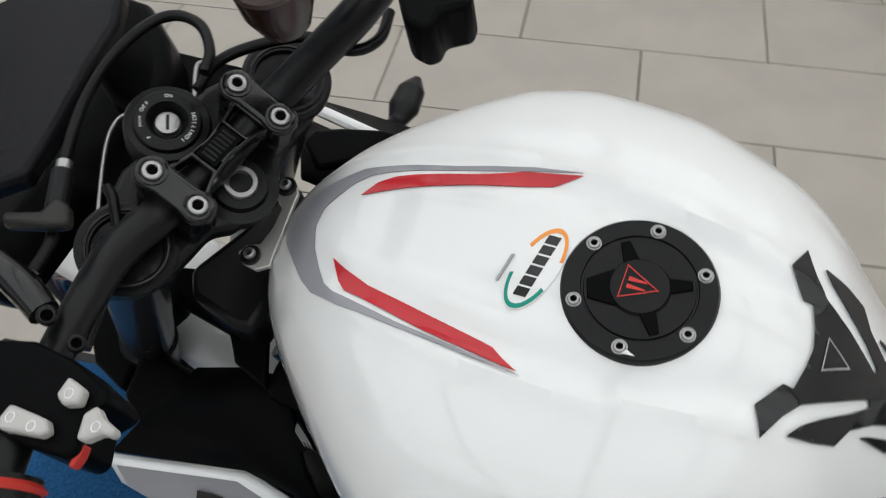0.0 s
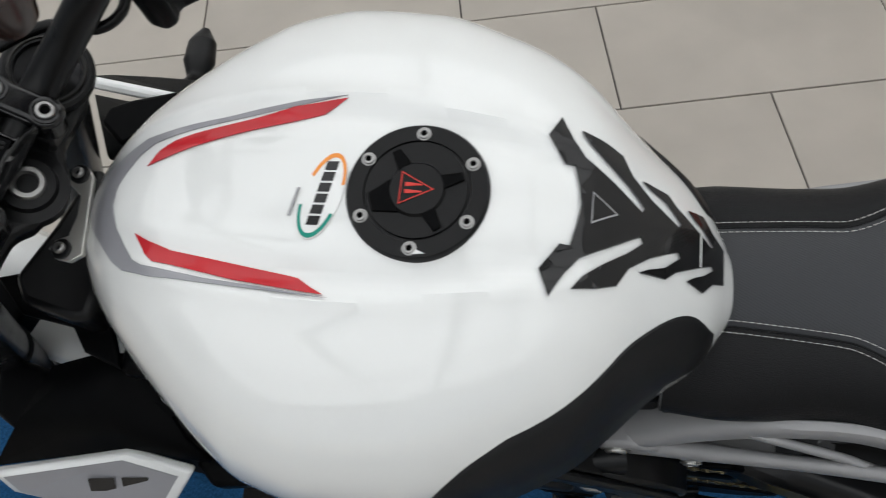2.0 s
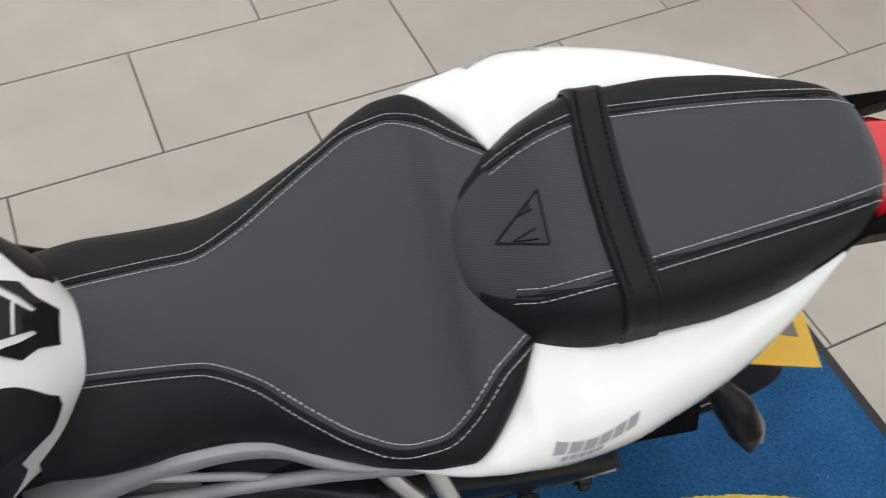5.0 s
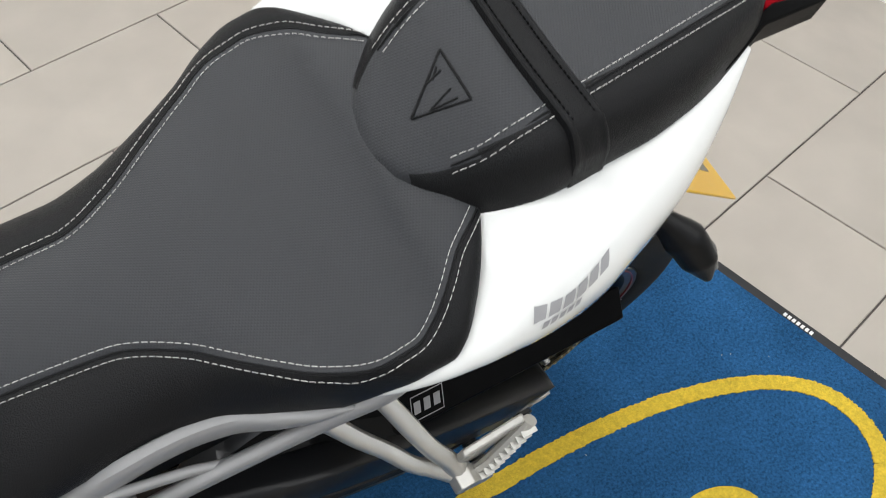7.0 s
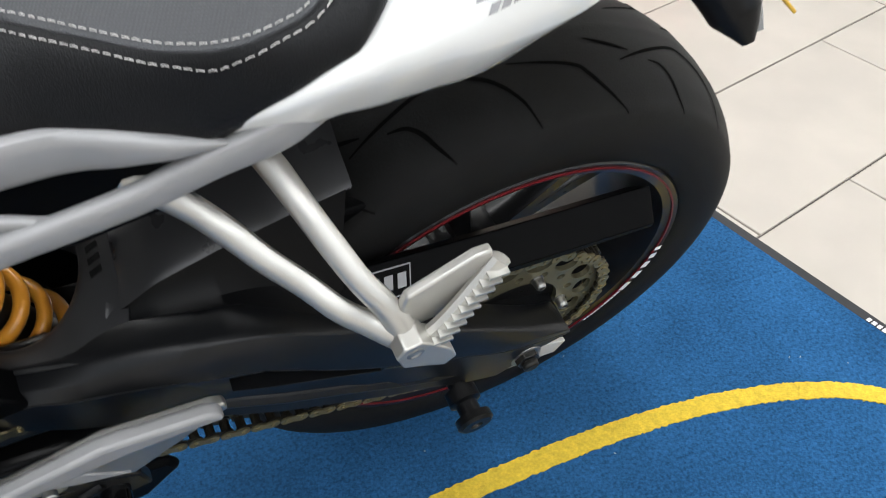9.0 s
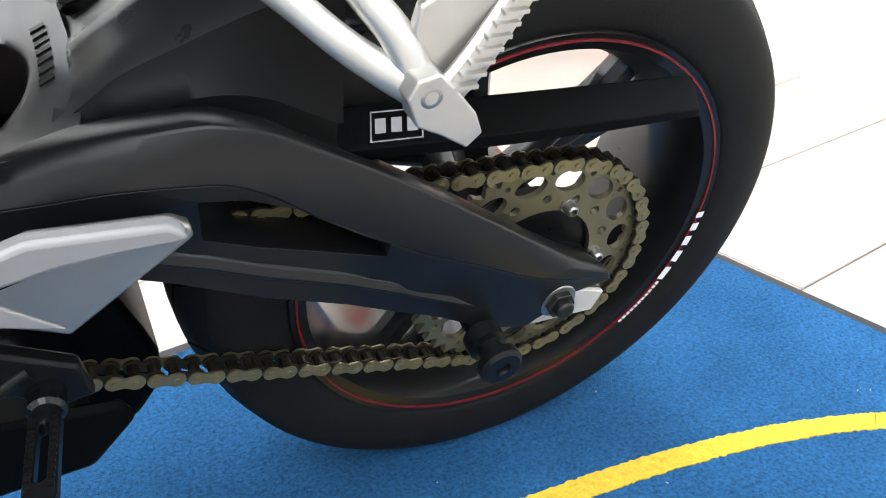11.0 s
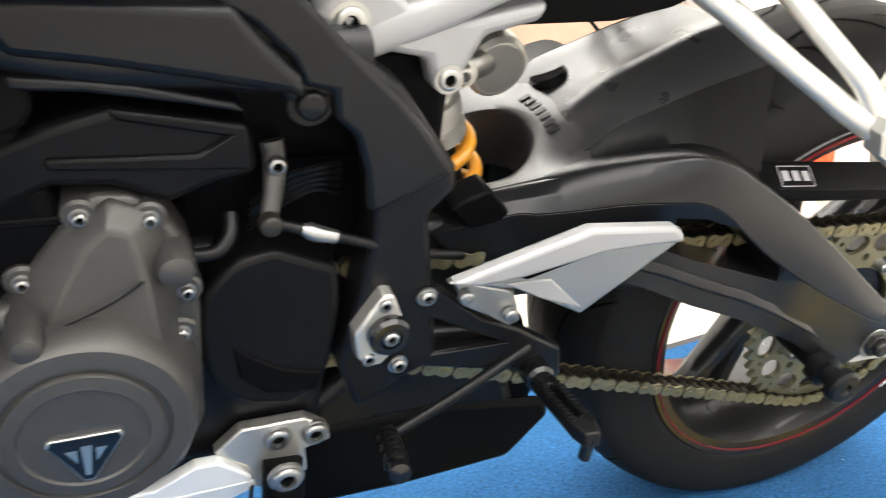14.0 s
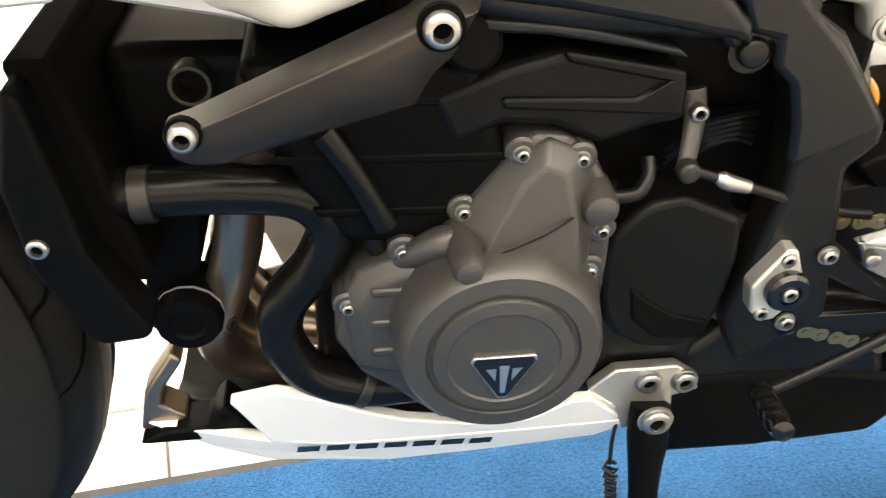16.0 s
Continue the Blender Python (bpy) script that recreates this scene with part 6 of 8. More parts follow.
    plate(bm, [(-0.530, 0.468), (-0.511, 0.464), (-0.471, 0.431), (-0.434, 0.414), (-0.389, 0.386), (-0.382, 0.355), (-0.405, 0.350), (-0.432, 0.370), (-0.517, 0.389), (-0.539, 0.378), (-0.548, 0.388), (-0.543, 0.402), (-0.450, 0.403), (-0.522, 0.441), (-0.531, 0.450)], *lr(-0.152, -0.138))
    hg = part("footrest_hanger", bm, BLACK_SATIN, fr, "satin black footrest hanger", bevel=0.003)
    bm = BM()
    plate(bm, [(-0.513, 0.479), (-0.400, 0.516), (-0.322, 0.510), (-0.312, 0.504), (-0.310, 0.495), (-0.390, 0.434), (-0.453, 0.467)], *lr(-0.168, -0.158))
    hp = part("heel_plate", bm, SILVER_DULL, fr, "silver heel plate", bevel=0.002)
    bm = BM()
    plate(bm, [(-0.515, 0.485), (-0.403, 0.521), (-0.326, 0.515), (-0.317, 0.509), (-0.314, 0.500), (-0.351, 0.500), (-0.389, 0.498), (-0.459, 0.483), (-0.491, 0.480)], *lr(-0.178, -0.164))
    part("heel_ridge", bm, SILVER, hp, bevel=0.004, seg=3)
    # thin near-black sheet paints the shade of the slot, no opening is cut
    bm = BM()
    plate(bm, [(-0.463, 0.4815), (-0.440, 0.4870), (-0.390, 0.4985), (-0.395, 0.4920), (-0.430, 0.4815), (-0.447, 0.4765)], *lr(-0.1692, -0.1672))
    part("heel_slot_shade", bm, GROOVE, hp, smooth=False)
    bm = BM()
    plate(bm, [(-0.466, 0.4745), (-0.447, 0.4755), (-0.4261, 0.4735), (-0.3915, 0.4415), (-0.4306, 0.4560)], *lr(-0.1698, -0.1660))
    part("heel_facet", bm, SILVER, hp, "pale lower facet", bevel=0.0012)
    bm = BM()
    plate(bm, [(-0.506, 0.477), (-0.451, 0.460), (-0.440, 0.430), (-0.450, 0.425), (-0.470, 0.438), (-0.492, 0.450)], *lr(-0.160, -0.152))
    part("heel_tab", bm, SILVER_DULL, hp, bevel=0.002)
    bolt("heel_bolt", (-0.495, side * 0.163, 0.463), (0, side, 0), 0.006, 0.005, hp, socket=False)
    bolt("heel_bolt", (-0.453, side * 0.163, 0.440), (0, side, 0), 0.006, 0.005, hp, socket=False)
    bm = BM()
    cyl(bm, (-0.412, side * 0.138, 0.368), (-0.4147, side * 0.172, 0.371), 0.013, chamfer=0.003)
    rp = part("rider_peg", bm, BLACK_GLOSS, hg, "black knurled rider footrest")
    # slotted bar with a row of teeth along each edge
    tip = Vector((-0.427, side * 0.268, 0.397))
    root = Vector((-0.4145, side * 0.168, 0.370))
    ax = (tip - root).normalized()
    wd = Vector((1, 0, 0)) - ax * ax.x
    wd.normalize()
    up3 = wd.cross(ax).normalized()
    if up3.z < 0:
        up3 = -up3
    lay = Matrix((ax, up3, wd)).transposed().to_4x4()
    lay.translation = root
    ln = (tip - root).length
    bm = BM()
    holed(bm, [(0, -0.0075), (0.010, -0.0098), (ln - 0.016, -0.0098), (ln, -0.0060), (ln, 0.0060), (ln - 0.016, 0.0098), (0.010, 0.0098), (0, 0.0075)],
          [[(0.022, -0.0036), (ln - 0.030, -0.0036), (ln - 0.026, 0.0), (ln - 0.030, 0.0036), (0.022, 0.0036), (0.018, 0.0)]], -0.006, 0.006)
    part("peg_bar", bm, BLACK_SATIN, rp, bevel=0.0015, m=lay)
    for k in range(11):
        u = 0.014 + (ln - 0.036) * k / 10
        for v in (-0.0067, 0.0067):
            part("knurl", block(BM(), (u - 0.0014, 0.006, v - 0.0020), (u + 0.0014, 0.0078, v + 0.0020)), BLACK_SATIN, rp, smooth=False, m=lay)
    bm = BM()
    cyl(bm, (-0.4265, side * 0.264, 0.396), (-0.4275, side * 0.264, 0.376), 0.005)
    part("feeler", bm, BLACK_GLOSS, rp)
part("shift_rod", tube(BM(), [(-0.640, -0.1455, 0.5318), (-0.620, -0.1475, 0.526), (-0.600, -0.1495, 0.520), (-0.590, -0.1495, 0.517), (-0.555, -0.147, 0.504), (-0.520, -0.143, 0.492), (-0.49, -0.138, 0.484)], 0.0040, 10, 6), BLACK_SATIN, bike, "black gear linkage rod")
part("rod_joint", tube(BM(), [(-0.620, -0.1475, 0.5262), (-0.615, -0.1480, 0.5245), (-0.610, -0.149, 0.5225), (-0.596, -0.150, 0.519)], [0.0040, 0.0062, 0.0062, 0.0050], 12, 4), STEEL, bike, "silver linkage joint")
bm = BM()
tube(bm, [(-0.420, -0.150, 0.392), (-0.48, -0.158, 0.362), (-0.543, -0.160, 0.327)], [0.0055, 0.0048, 0.0050], 10, 6)
gl = part("gear_lever", bm, BLACK_SATIN, bike, "glossy black gear lever with rubber toe piece")
bm = BM()
lathe(bm, [(0, 0.0), (0, 0.010), (0.010, 0.0105), (0.012, 0.009), (0.014, 0.0105), (0.024, 0.0105), (0.026, 0.009), (0.028, 0.0105), (0.038, 0.0105), (0.040, 0.009), (0.042, 0.010), (0.050, 0.0085), (0.051, 0.0)], (0, 0, 0), "Z", 20)
part("toe_piece", bm, BLACK_GLOSS, gl, m=Matrix.Translation((-0.5415, -0.154, 0.3255)) @ pose(0, 0, 0) @ Vector((-0.18, -0.95, 0.27)).to_track_quat("Z", "Y").to_matrix().to_4x4() @ Matrix.Diagonal((1, 1, 1.30, 1)))

# engine
en = new("engine")
en.parent = bike
tagged(en, "three-cylinder engine with graphite covers")
bm = BM()
block(bm, (-0.90, -0.115, 0.285), (-0.58, 0.115, 0.50))
part("crankcase", bm, BLACK_SATIN, en, bevel=0.02, seg=3)
bm = BM()
skin(bm, [[(x + dx, y, z) for dx, y in ((-0.075, -0.15), (0.075, -0.15), (0.075, 0.15), (-0.075, 0.15))] for x, z in ((-0.80, 0.48), (-0.845, 0.56), (-0.862, 0.615))])
part("cylinder_block", bm, BLACK_PLASTIC, en, bevel=0.012, seg=3)
for k in range(3):
    bm = BM()
    skin(bm, [[(x + dx, y, z) for dx, y in ((-0.0762, -0.1508), (0.0762, -0.1508), (0.0762, 0.1508), (-0.0762, 0.1508))] for x, z in ((-0.815 - 0.022 * k, 0.505 + 0.04 * k), (-0.819 - 0.022 * k, 0.512 + 0.04 * k))])
    part("block_rib", bm, BLACK_PLASTIC, en, bevel=0.002)
bm = BM()
plate(bm, [(-0.885, 0.399), (-0.875, 0.451), (-0.840, 0.478), (-0.809, 0.498), (-0.791, 0.511), (-0.767, 0.555), (-0.749, 0.565), (-0.727, 0.563), (-0.705, 0.541), (-0.692, 0.516), (-0.688, 0.472), (-0.688, 0.420), (-0.687, 0.375), (-0.704, 0.328), (-0.748, 0.303), (-0.804, 0.311), (-0.840, 0.345), (-0.865, 0.364)], -0.152, -0.10)
cov = part("generator_cover", bm, GREY_METAL, en, "graphite painted generator cover", bevel=0.006, seg=3)
# upper part of the cover: a faceted crown that runs into the drum
low = [(-0.770, 0.546), (-0.742, 0.563), (-0.716, 0.553), (-0.702, 0.512), (-0.704, 0.462), (-0.735, 0.430), (-0.812, 0.448), (-0.812, 0.490)]
high = [(-0.758, 0.537, -0.168), (-0.745, 0.550, -0.168), (-0.731, 0.545, -0.169), (-0.724, 0.514, -0.177), (-0.716, 0.468, -0.183), (-0.737, 0.440, -0.184), (-0.800, 0.450, -0.182), (-0.783, 0.488, -0.181)]
bm = BM()
skin(bm, [[(x, -0.140, z) for x, z in low], [(x, -0.153, z) for x, z in low], [(x, y, z) for x, z, y in high]])
part("cover_top", bm, GREY_METAL, cov, bevel=0.003, seg=3)
# thin black bead paints the shaded line of the fold
part("crease_shade_line", tube(BM(), [(-0.781, -0.1810, 0.490), (-0.760, -0.1803, 0.498), (-0.742, -0.1800, 0.507), (-0.726, -0.1775, 0.517)], 0.0009, 6, 6), BLACK_SATIN, cov)
low = [(-0.880, 0.432), (-0.868, 0.462), (-0.832, 0.478), (-0.806, 0.486), (-0.800, 0.42), (-0.815, 0.36), (-0.868, 0.372)]
bm = BM()
skin(bm, [[(x, -0.140, z) for x, z in low], [(x, -0.152, z) for x, z in low], [(-0.825 + (x + 0.825) * 0.72, -0.164, 0.425 + (z - 0.425) * 0.80) for x, z in low]])
part("cover_front", bm, GREY_METAL, cov, bevel=0.003, seg=3)
for z, w in ((0.452, 0.030), (0.424, 0.036), (0.398, 0.036)):
    part("cover_rib", block(BM(), (-0.858, -0.1665, z - 0.0035), (-0.858 + w, -0.150, z + 0.0035)), GREY_METAL, cov, bevel=0.0022, seg=2)
part("cover_shoulder", tube(BM(), [(-0.842, -0.150, 0.463), (-0.826, -0.157, 0.479), (-0.810, -0.160, 0.489), (-0.797, -0.160, 0.489)], [0.005, 0.010, 0.012, 0.010], 12, 6), GREY_METAL, cov)
bm = BM()
lathe(bm, [(-0.14, 0.0), (-0.14, 0.0135), (-0.168, 0.0130), (-0.174, 0.011), (-0.176, 0.007), (-0.176, 0.0)], (-0.706, 0, 0.518), "Y", 24)
part("sensor_boss", bm, GREY_METAL, cov)
GC = Vector((-0.769, 0, 0.420))
bm = BM()
lathe(bm, [(-0.145, 0.0), (-0.145, 0.080), (-0.160, 0.0775), (-0.182, 0.0735), (-0.196, 0.0705), (-0.2005, 0.0665), (-0.2015, 0.0545), (-0.1990, 0.0530), (-0.1990, 0.0505), (-0.2030, 0.0490), (-0.2040, 0.0400), (-0.2025, 0.0385), (-0.2025, 0.0)], GC, "Y", 72)
drum = part("generator_drum", bm, GREY_METAL, cov, "round graphite generator housing")
bm = BM()
lathe(bm, [(-0.14, 0.0), (-0.14, 0.0165), (-0.158, 0.0138), (-0.178, 0.0118), (-0.193, 0.0110), (-0.1985, 0.0085), (-0.2000, 0.0045), (-0.2000, 0.0)], (-0.7955, 0, 0.4895), "Y", 10)
skin(bm, [[(x, y, z) for x, z in ((-0.806, 0.489), (-0.786, 0.493), (-0.776, 0.470), (-0.798, 0.470))] for y in (-0.15, -0.192)])
part("cable_boss", bm, GREY_METAL, cov)
bm = BM()
tri = [(-0.7905, 0.4230), (-0.7475, 0.4240), (-0.7455, 0.4200), (-0.7655, 0.3850), (-0.7720, 0.3850), (-0.7925, 0.4190)]
plate(bm, tri, -0.2052, -0.2022)
bd = part("badge", bm, SILVER_DULL, drum, "silver-edged black triangular badge", bevel=0.0008)
bm = BM()
cx, cz = -0.7690, 0.4110
plate(bm, [(cx + (x - cx) * 0.92, cz + (z - cz) * 0.92) for x, z in tri], -0.2057, -0.2050)
part("badge_field", bm, BLACK_GLOSS, bd, smooth=False)
bm = BM()
plate(bm, [(-0.7722, 0.4160), (-0.7655, 0.4160), (-0.7672, 0.3910), (-0.7705, 0.3910)], -0.2061, -0.2056)
plate(bm, [(-0.7815, 0.4130), (-0.7745, 0.4132), (-0.7745, 0.4022)], -0.2061, -0.2056)
plate(bm, [(-0.7562, 0.4136), (-0.7632, 0.4134), (-0.7632, 0.4024)], -0.2061, -0.2056)
part("badge_mark", bm, SILVER_DULL, bd, smooth=False)
for x, y, z in ((-0.759, -0.152, 0.553), (-0.719, -0.152, 0.548), (-0.795, -0.152, 0.510), (-0.835, -0.152, 0.479), (-0.874, -0.152, 0.433), (-0.698, -0.152, 0.491), (-0.702, -0.152, 0.457), (-0.703, -0.150, 0.375)):
    bm = BM()
    lathe(bm, [(-0.120, 0.0), (-0.120, 0.011), (y - 0.001, 0.011), (y - 0.003, 0.009), (y - 0.003, 0.0)], (x, 0, z), "Y", 20)
    part("bolt_boss", bm, GREY_METAL, cov)
    bolt("cover_bolt", (x, y - 0.003, z), LEFT, 0.0048, 0.006, cov, washer=1.25)
bm = BM()
plate(bm, [(-0.6377, 0.5115), (-0.5917, 0.4918), (-0.588, 0.4536), (-0.5928, 0.4054), (-0.6004, 0.3776), (-0.6255, 0.3701), (-0.6518, 0.375), (-0.6711, 0.386), (-0.682, 0.402), (-0.689, 0.428), (-0.6906, 0.4524), (-0.6859, 0.4817), (-0.6709, 0.4997), (-0.6613, 0.506)], -0.149, -0.09)
sc = part("sprocket_cover", bm, COVER_BLACK, en, "matt black sprocket cover", bevel=0.006, seg=3)
bm = BM()
plate(bm, [(-0.667, 0.436), (-0.655, 0.425), (-0.630, 0.408), (-0.600, 0.400), (-0.603, 0.382), (-0.641, 0.386), (-0.662, 0.405)], -0.1515, -0.147)
part("cover_ridge", bm, BLACK_PLASTIC, sc, bevel=0.003)
bm = BM()
plate(bm, [(-0.819, 0.592), (-0.775, 0.610), (-0.758, 0.615), (-0.737, 0.621), (-0.656, 0.605), (-0.651, 0.572), (-0.675, 0.567), (-0.707, 0.554), (-0.739, 0.569), (-0.772, 0.571), (-0.804, 0.556)], -0.152, -0.11)
ac = part("side_cover", bm, COVER_BLACK, en, "satin black angular side cover", bevel=0.007, seg=3)
bm = BM()
plate(bm, [(-0.739, 0.622), (-0.659, 0.608), (-0.655, 0.577), (-0.774, 0.584), (-0.775, 0.592), (-0.689, 0.590), (-0.672, 0.601), (-0.735, 0.614)], -0.1555, -0.150)
part("cover_ridge", bm, COVER_BLACK, ac, bevel=0.003)
part("selector_arm", tube(BM(), [(-0.636, -0.119, 0.580), (-0.634, -0.122, 0.566), (-0.637, -0.133, 0.548), (-0.6417, -0.142, 0.5321)], [0.008, 0.008, 0.007, 0.006], 10, 4, True, 0.6), GREY_METAL, en)
bolt("selector_bolt", (-0.634, -0.128, 0.566), LEFT, 0.0065, 0.005, en)
bolt("selector_joint", (-0.6417, -0.146, 0.5321), LEFT, 0.008, 0.008, en, DARK_STEEL, socket=False)
part("sensor_stub", tube(BM(), [(-0.694, -0.150, 0.515), (-0.684, -0.152, 0.516), (-0.675, -0.152, 0.519), (-0.668, -0.146, 0.527), (-0.666, -0.136, 0.536)], 0.0050, 10, 5), BLACK_SATIN, en)
for k in range(5):
    part("wiring", tube(BM(), [(-0.650, -0.118 - 0.002 * k, 0.512 + 0.006 * k), (-0.630, -0.126, 0.534 + 0.005 * k), (-0.608, -0.128, 0.546 + 0.004 * k), (-0.588, -0.122, 0.538 + 0.006 * k)], 0.0026, 6, 6), HOSE, en)
bm = BM()
block(bm, (-0.70, -0.10, 0.40), (-0.50, 0.10, 0.64))
part("gearbox", bm, BLACK_PLASTIC, en, bevel=0.01)
bm = BM()
skin(bm, [[(-0.93, y, z) for y, z in ((-0.09, 0.60), (0.09, 0.60), (0.09, 0.78), (-0.09, 0.78))], [(-0.55, y, z) for y, z in ((-0.09, 0.60), (0.09, 0.60), (0.09, 0.75), (-0.09, 0.75))]])
part("airbox", bm, BLACK_PLASTIC, en, bevel=0.01)
# black block added to close the view through below the airbox
bm = BM()
block(bm, (-0.845, -0.104, 0.555), (-0.56, 0.104, 0.650))
part("gap_block", bm, BLACK_PLASTIC, en, bevel=0.008)
# oil filler and hoses on the cylinder side
bm = BM()
cyl(bm, (-0.795, -0.135, 0.622), (-0.795, -0.160, 0.630), 0.018, chamfer=0.003)
part("oil_filler", bm, BLACK_PLASTIC, en)
hs = part("coolant_hose", tube(BM(), [(-1.045, -0.120, 0.512), (-1.0, -0.13, 0.517), (-0.95, -0.13, 0.518), (-0.905, -0.13, 0.512), (-0.884, -0.13, 0.488), (-0.895, -0.13, 0.455), (-0.920, -0.13, 0.420), (-0.924, -0.13, 0.385), (-0.905, -0.13, 0.350), (-0.865, -0.13, 0.333), (-0.81, -0.12, 0.325)], 0.0175, 18, 8), HOSE, en, "thick black coolant hose")
for a, b in (((-1.012, -0.13, 0.515), (-0.998, -0.13, 0.516)), ((-0.868, -0.13, 0.336), (-0.860, -0.13, 0.332))):
    bm = BM()
    cyl(bm, a, b, 0.0195)
    part("hose_clip", bm, DARK_STEEL, hs, bevel=0.001)
part("cylinder_rib", tube(BM(), [(-0.886, -0.152, 0.571), (-0.8675, -0.154, 0.5423), (-0.847, -0.152, 0.500)], [0.010, 0.0085, 0.0095], 12, 6), HOSE, en)
part("breather_pipe", tube(BM(), [(-0.90, -0.125, 0.57), (-0.87, -0.135, 0.52), (-0.85, -0.135, 0.47)], 0.010, 12, 6), BLACK_SATIN, en)

bm = BM()
lathe(bm, [(-0.085, 0.0145), (-0.098, 0.0150), (-0.100, 0.0140), (-0.100, 0.0115), (-0.092, 0.0112), (-0.085, 0.0112), (-0.085, 0.0145)], (-0.971, 0, 0.578), "Y", 32)
part("outlet_ring", bm, CHAIN_DARK, en, "dull metal outlet ring")
bm = BM()
lathe(bm, [(-0.060, 0.0), (-0.060, 0.026), (-0.104, 0.027), (-0.110, 0.024), (-0.1115, 0.014), (-0.109, 0.012), (-0.109, 0.0)], (-0.996, 0, 0.386), "Y", 14)
of = part("oil_filter", bm, BLACK_PLASTIC, en, "black oil filter canister")
part("filter_print", lathe(BM(), [(-0.0985, 0.0272), (-0.0960, 0.0272), (-0.0960, 0.0268), (-0.0985, 0.0270)], (-0.996, 0, 0.386), "Y", 14), TEXT_GREY, of, smooth=False)
# exhaust headers
for k, y in enumerate((-0.085, 0.0, 0.085)):
    part("exhaust_header", tube(BM(), [(-0.925, y, 0.53), (-0.947, y, 0.49), (-0.955, y * 0.97, 0.44), (-0.970, y * 0.9, 0.39), (-0.984, y * 0.8, 0.345), (-0.974, y * 0.6, 0.302), (-0.93, y * 0.4, 0.272), (-0.85, y * 0.25, 0.262)], 0.0185, 18, 8), EXHAUST, bike, "heat-tinted steel exhaust header")

# belly pan
for side in (-1, 1):
    def lr(a, b):
        return (a, b) if side < 0 else (-b, -a)
    def pan_y(x, z):
        return 0.1305 + (0.25 * (z - 0.272) if z > 0.272 else 0.36 * (z - 0.272)) - 0.35 * max(0, -0.96 - x)
    bm = BM()
    plate(bm, [(-0.968, 0.3325), (-0.932, 0.346), (-0.901, 0.335), (-0.866, 0.313), (-0.829, 0.296), (-0.777, 0.285), (-0.725, 0.287), (-0.694, 0.311), (-0.675, 0.311), (-0.649, 0.284), (-0.646, 0.276), (-0.7415, 0.2695), (-0.838, 0.2655), (-0.886, 0.265), (-0.941, 0.2735)],
          (lambda x, z: side * (pan_y(x, z) - 0.012)), (lambda x, z: side * pan_y(x, z)))
    bp_ = part("belly_pan", bm, WHITE, bike, "glossy white belly pan", bevel=0.002)
    bm = BM()
    plate(bm, [(-1.045, 0.2726), (-0.941, 0.2733), (-0.886, 0.2648), (-0.838, 0.2653), (-0.7415, 0.2693), (-0.646, 0.2758), (-0.641, 0.264), (-0.662, 0.248), (-0.747, 0.234), (-0.8075, 0.227), (-0.842, 0.223), (-0.944, 0.238), (-0.990, 0.2525)],
          (lambda x, z: side * (pan_y(x, z) - 0.012)), (lambda x, z: side * pan_y(x, z)))
    part("belly_lower", bm, WHITE, bp_, bevel=0.002)
    for k in range(7):
        x = -0.9215 + 0.0245 * k
        z0 = 0.2525 - 0.024 * (x + 0.9215)
        bm = BM()
        plate(bm, [(x, z0), (x + 0.0190, z0), (x + 0.0205, z0 + 0.0095), (x + 0.0015, z0 + 0.0095)], (lambda x, z: side * (pan_y(x, z) + 0.0001)), (lambda x, z: side * (pan_y(x, z) + 0.0007)))
        part("lettering_bar", bm, BLACK_GLOSS, bp_, smooth=False)
    bm = BM()
    plate(bm, [(-1.052, 0.259), (-0.949, 0.262), (-0.9778, 0.298), (-0.986, 0.290), (-0.992, 0.275), (-1.030, 0.272)], *lr(-0.112, -0.075))
    part("belly_chin", bm, BLACK_PLASTIC, bp_, bevel=0.003)
    bm = BM()
    plate(bm, [(-1.052, 0.262), (-1.043, 0.305), (-1.0165, 0.3467), (-1.008, 0.338), (-1.029, 0.305), (-1.032, 0.290), (-1.012, 0.276), (-1.016, 0.266)], *lr(-0.098, -0.070))
    part("heat_bracket", bm, EXHAUST, bp_, "brown heat-stained bracket", bevel=0.003)
bm = BM()
skin(bm, [[(x, w * t, z + 0.03 * abs(t) ** 3) for t in (-1, -0.7, -0.35, 0, 0.35, 0.7, 1)] for x, w, z in ((-1.03, 0.075, 0.245), (-0.94, 0.10, 0.226), (-0.83, 0.105, 0.215), (-0.70, 0.10, 0.226))], False, False)
pan = part("belly_floor", bm, BLACK_PLASTIC, bike)
pan.modifiers.new("thickness", "SOLIDIFY").thickness = 0.005
bm = BM()
block(bm, (-0.74, -0.09, 0.225), (-0.66, 0.09, 0.30))
part("sump", bm, GREY_METAL, en, bevel=0.008)
bm = BM()
plate(bm, [(-0.450, 0.375), (-0.395, 0.352), (-0.3515, 0.322), (-0.334, 0.277), (-0.3235, 0.244), (-0.3240, 0.208), (-0.350, 0.165), (-0.400, 0.175), (-0.470, 0.200)], -0.036, 0.080)
part("silencer_rear", bm, BLACK_PLASTIC, bike, "black rear end of the silencer", bevel=0.012, seg=3)
bm = BM()
plate(bm, [(-0.605, 0.321), (-0.556, 0.368), (-0.492, 0.389), (-0.427, 0.385), (-0.386, 0.264), (-0.413, 0.231), (-0.587, 0.226), (-0.608, 0.281)], -0.112, 0.10)
part("silencer_box", bm, BLACK_SATIN, bike, "black underslung silencer cover", bevel=0.012, seg=3)
bm = BM()
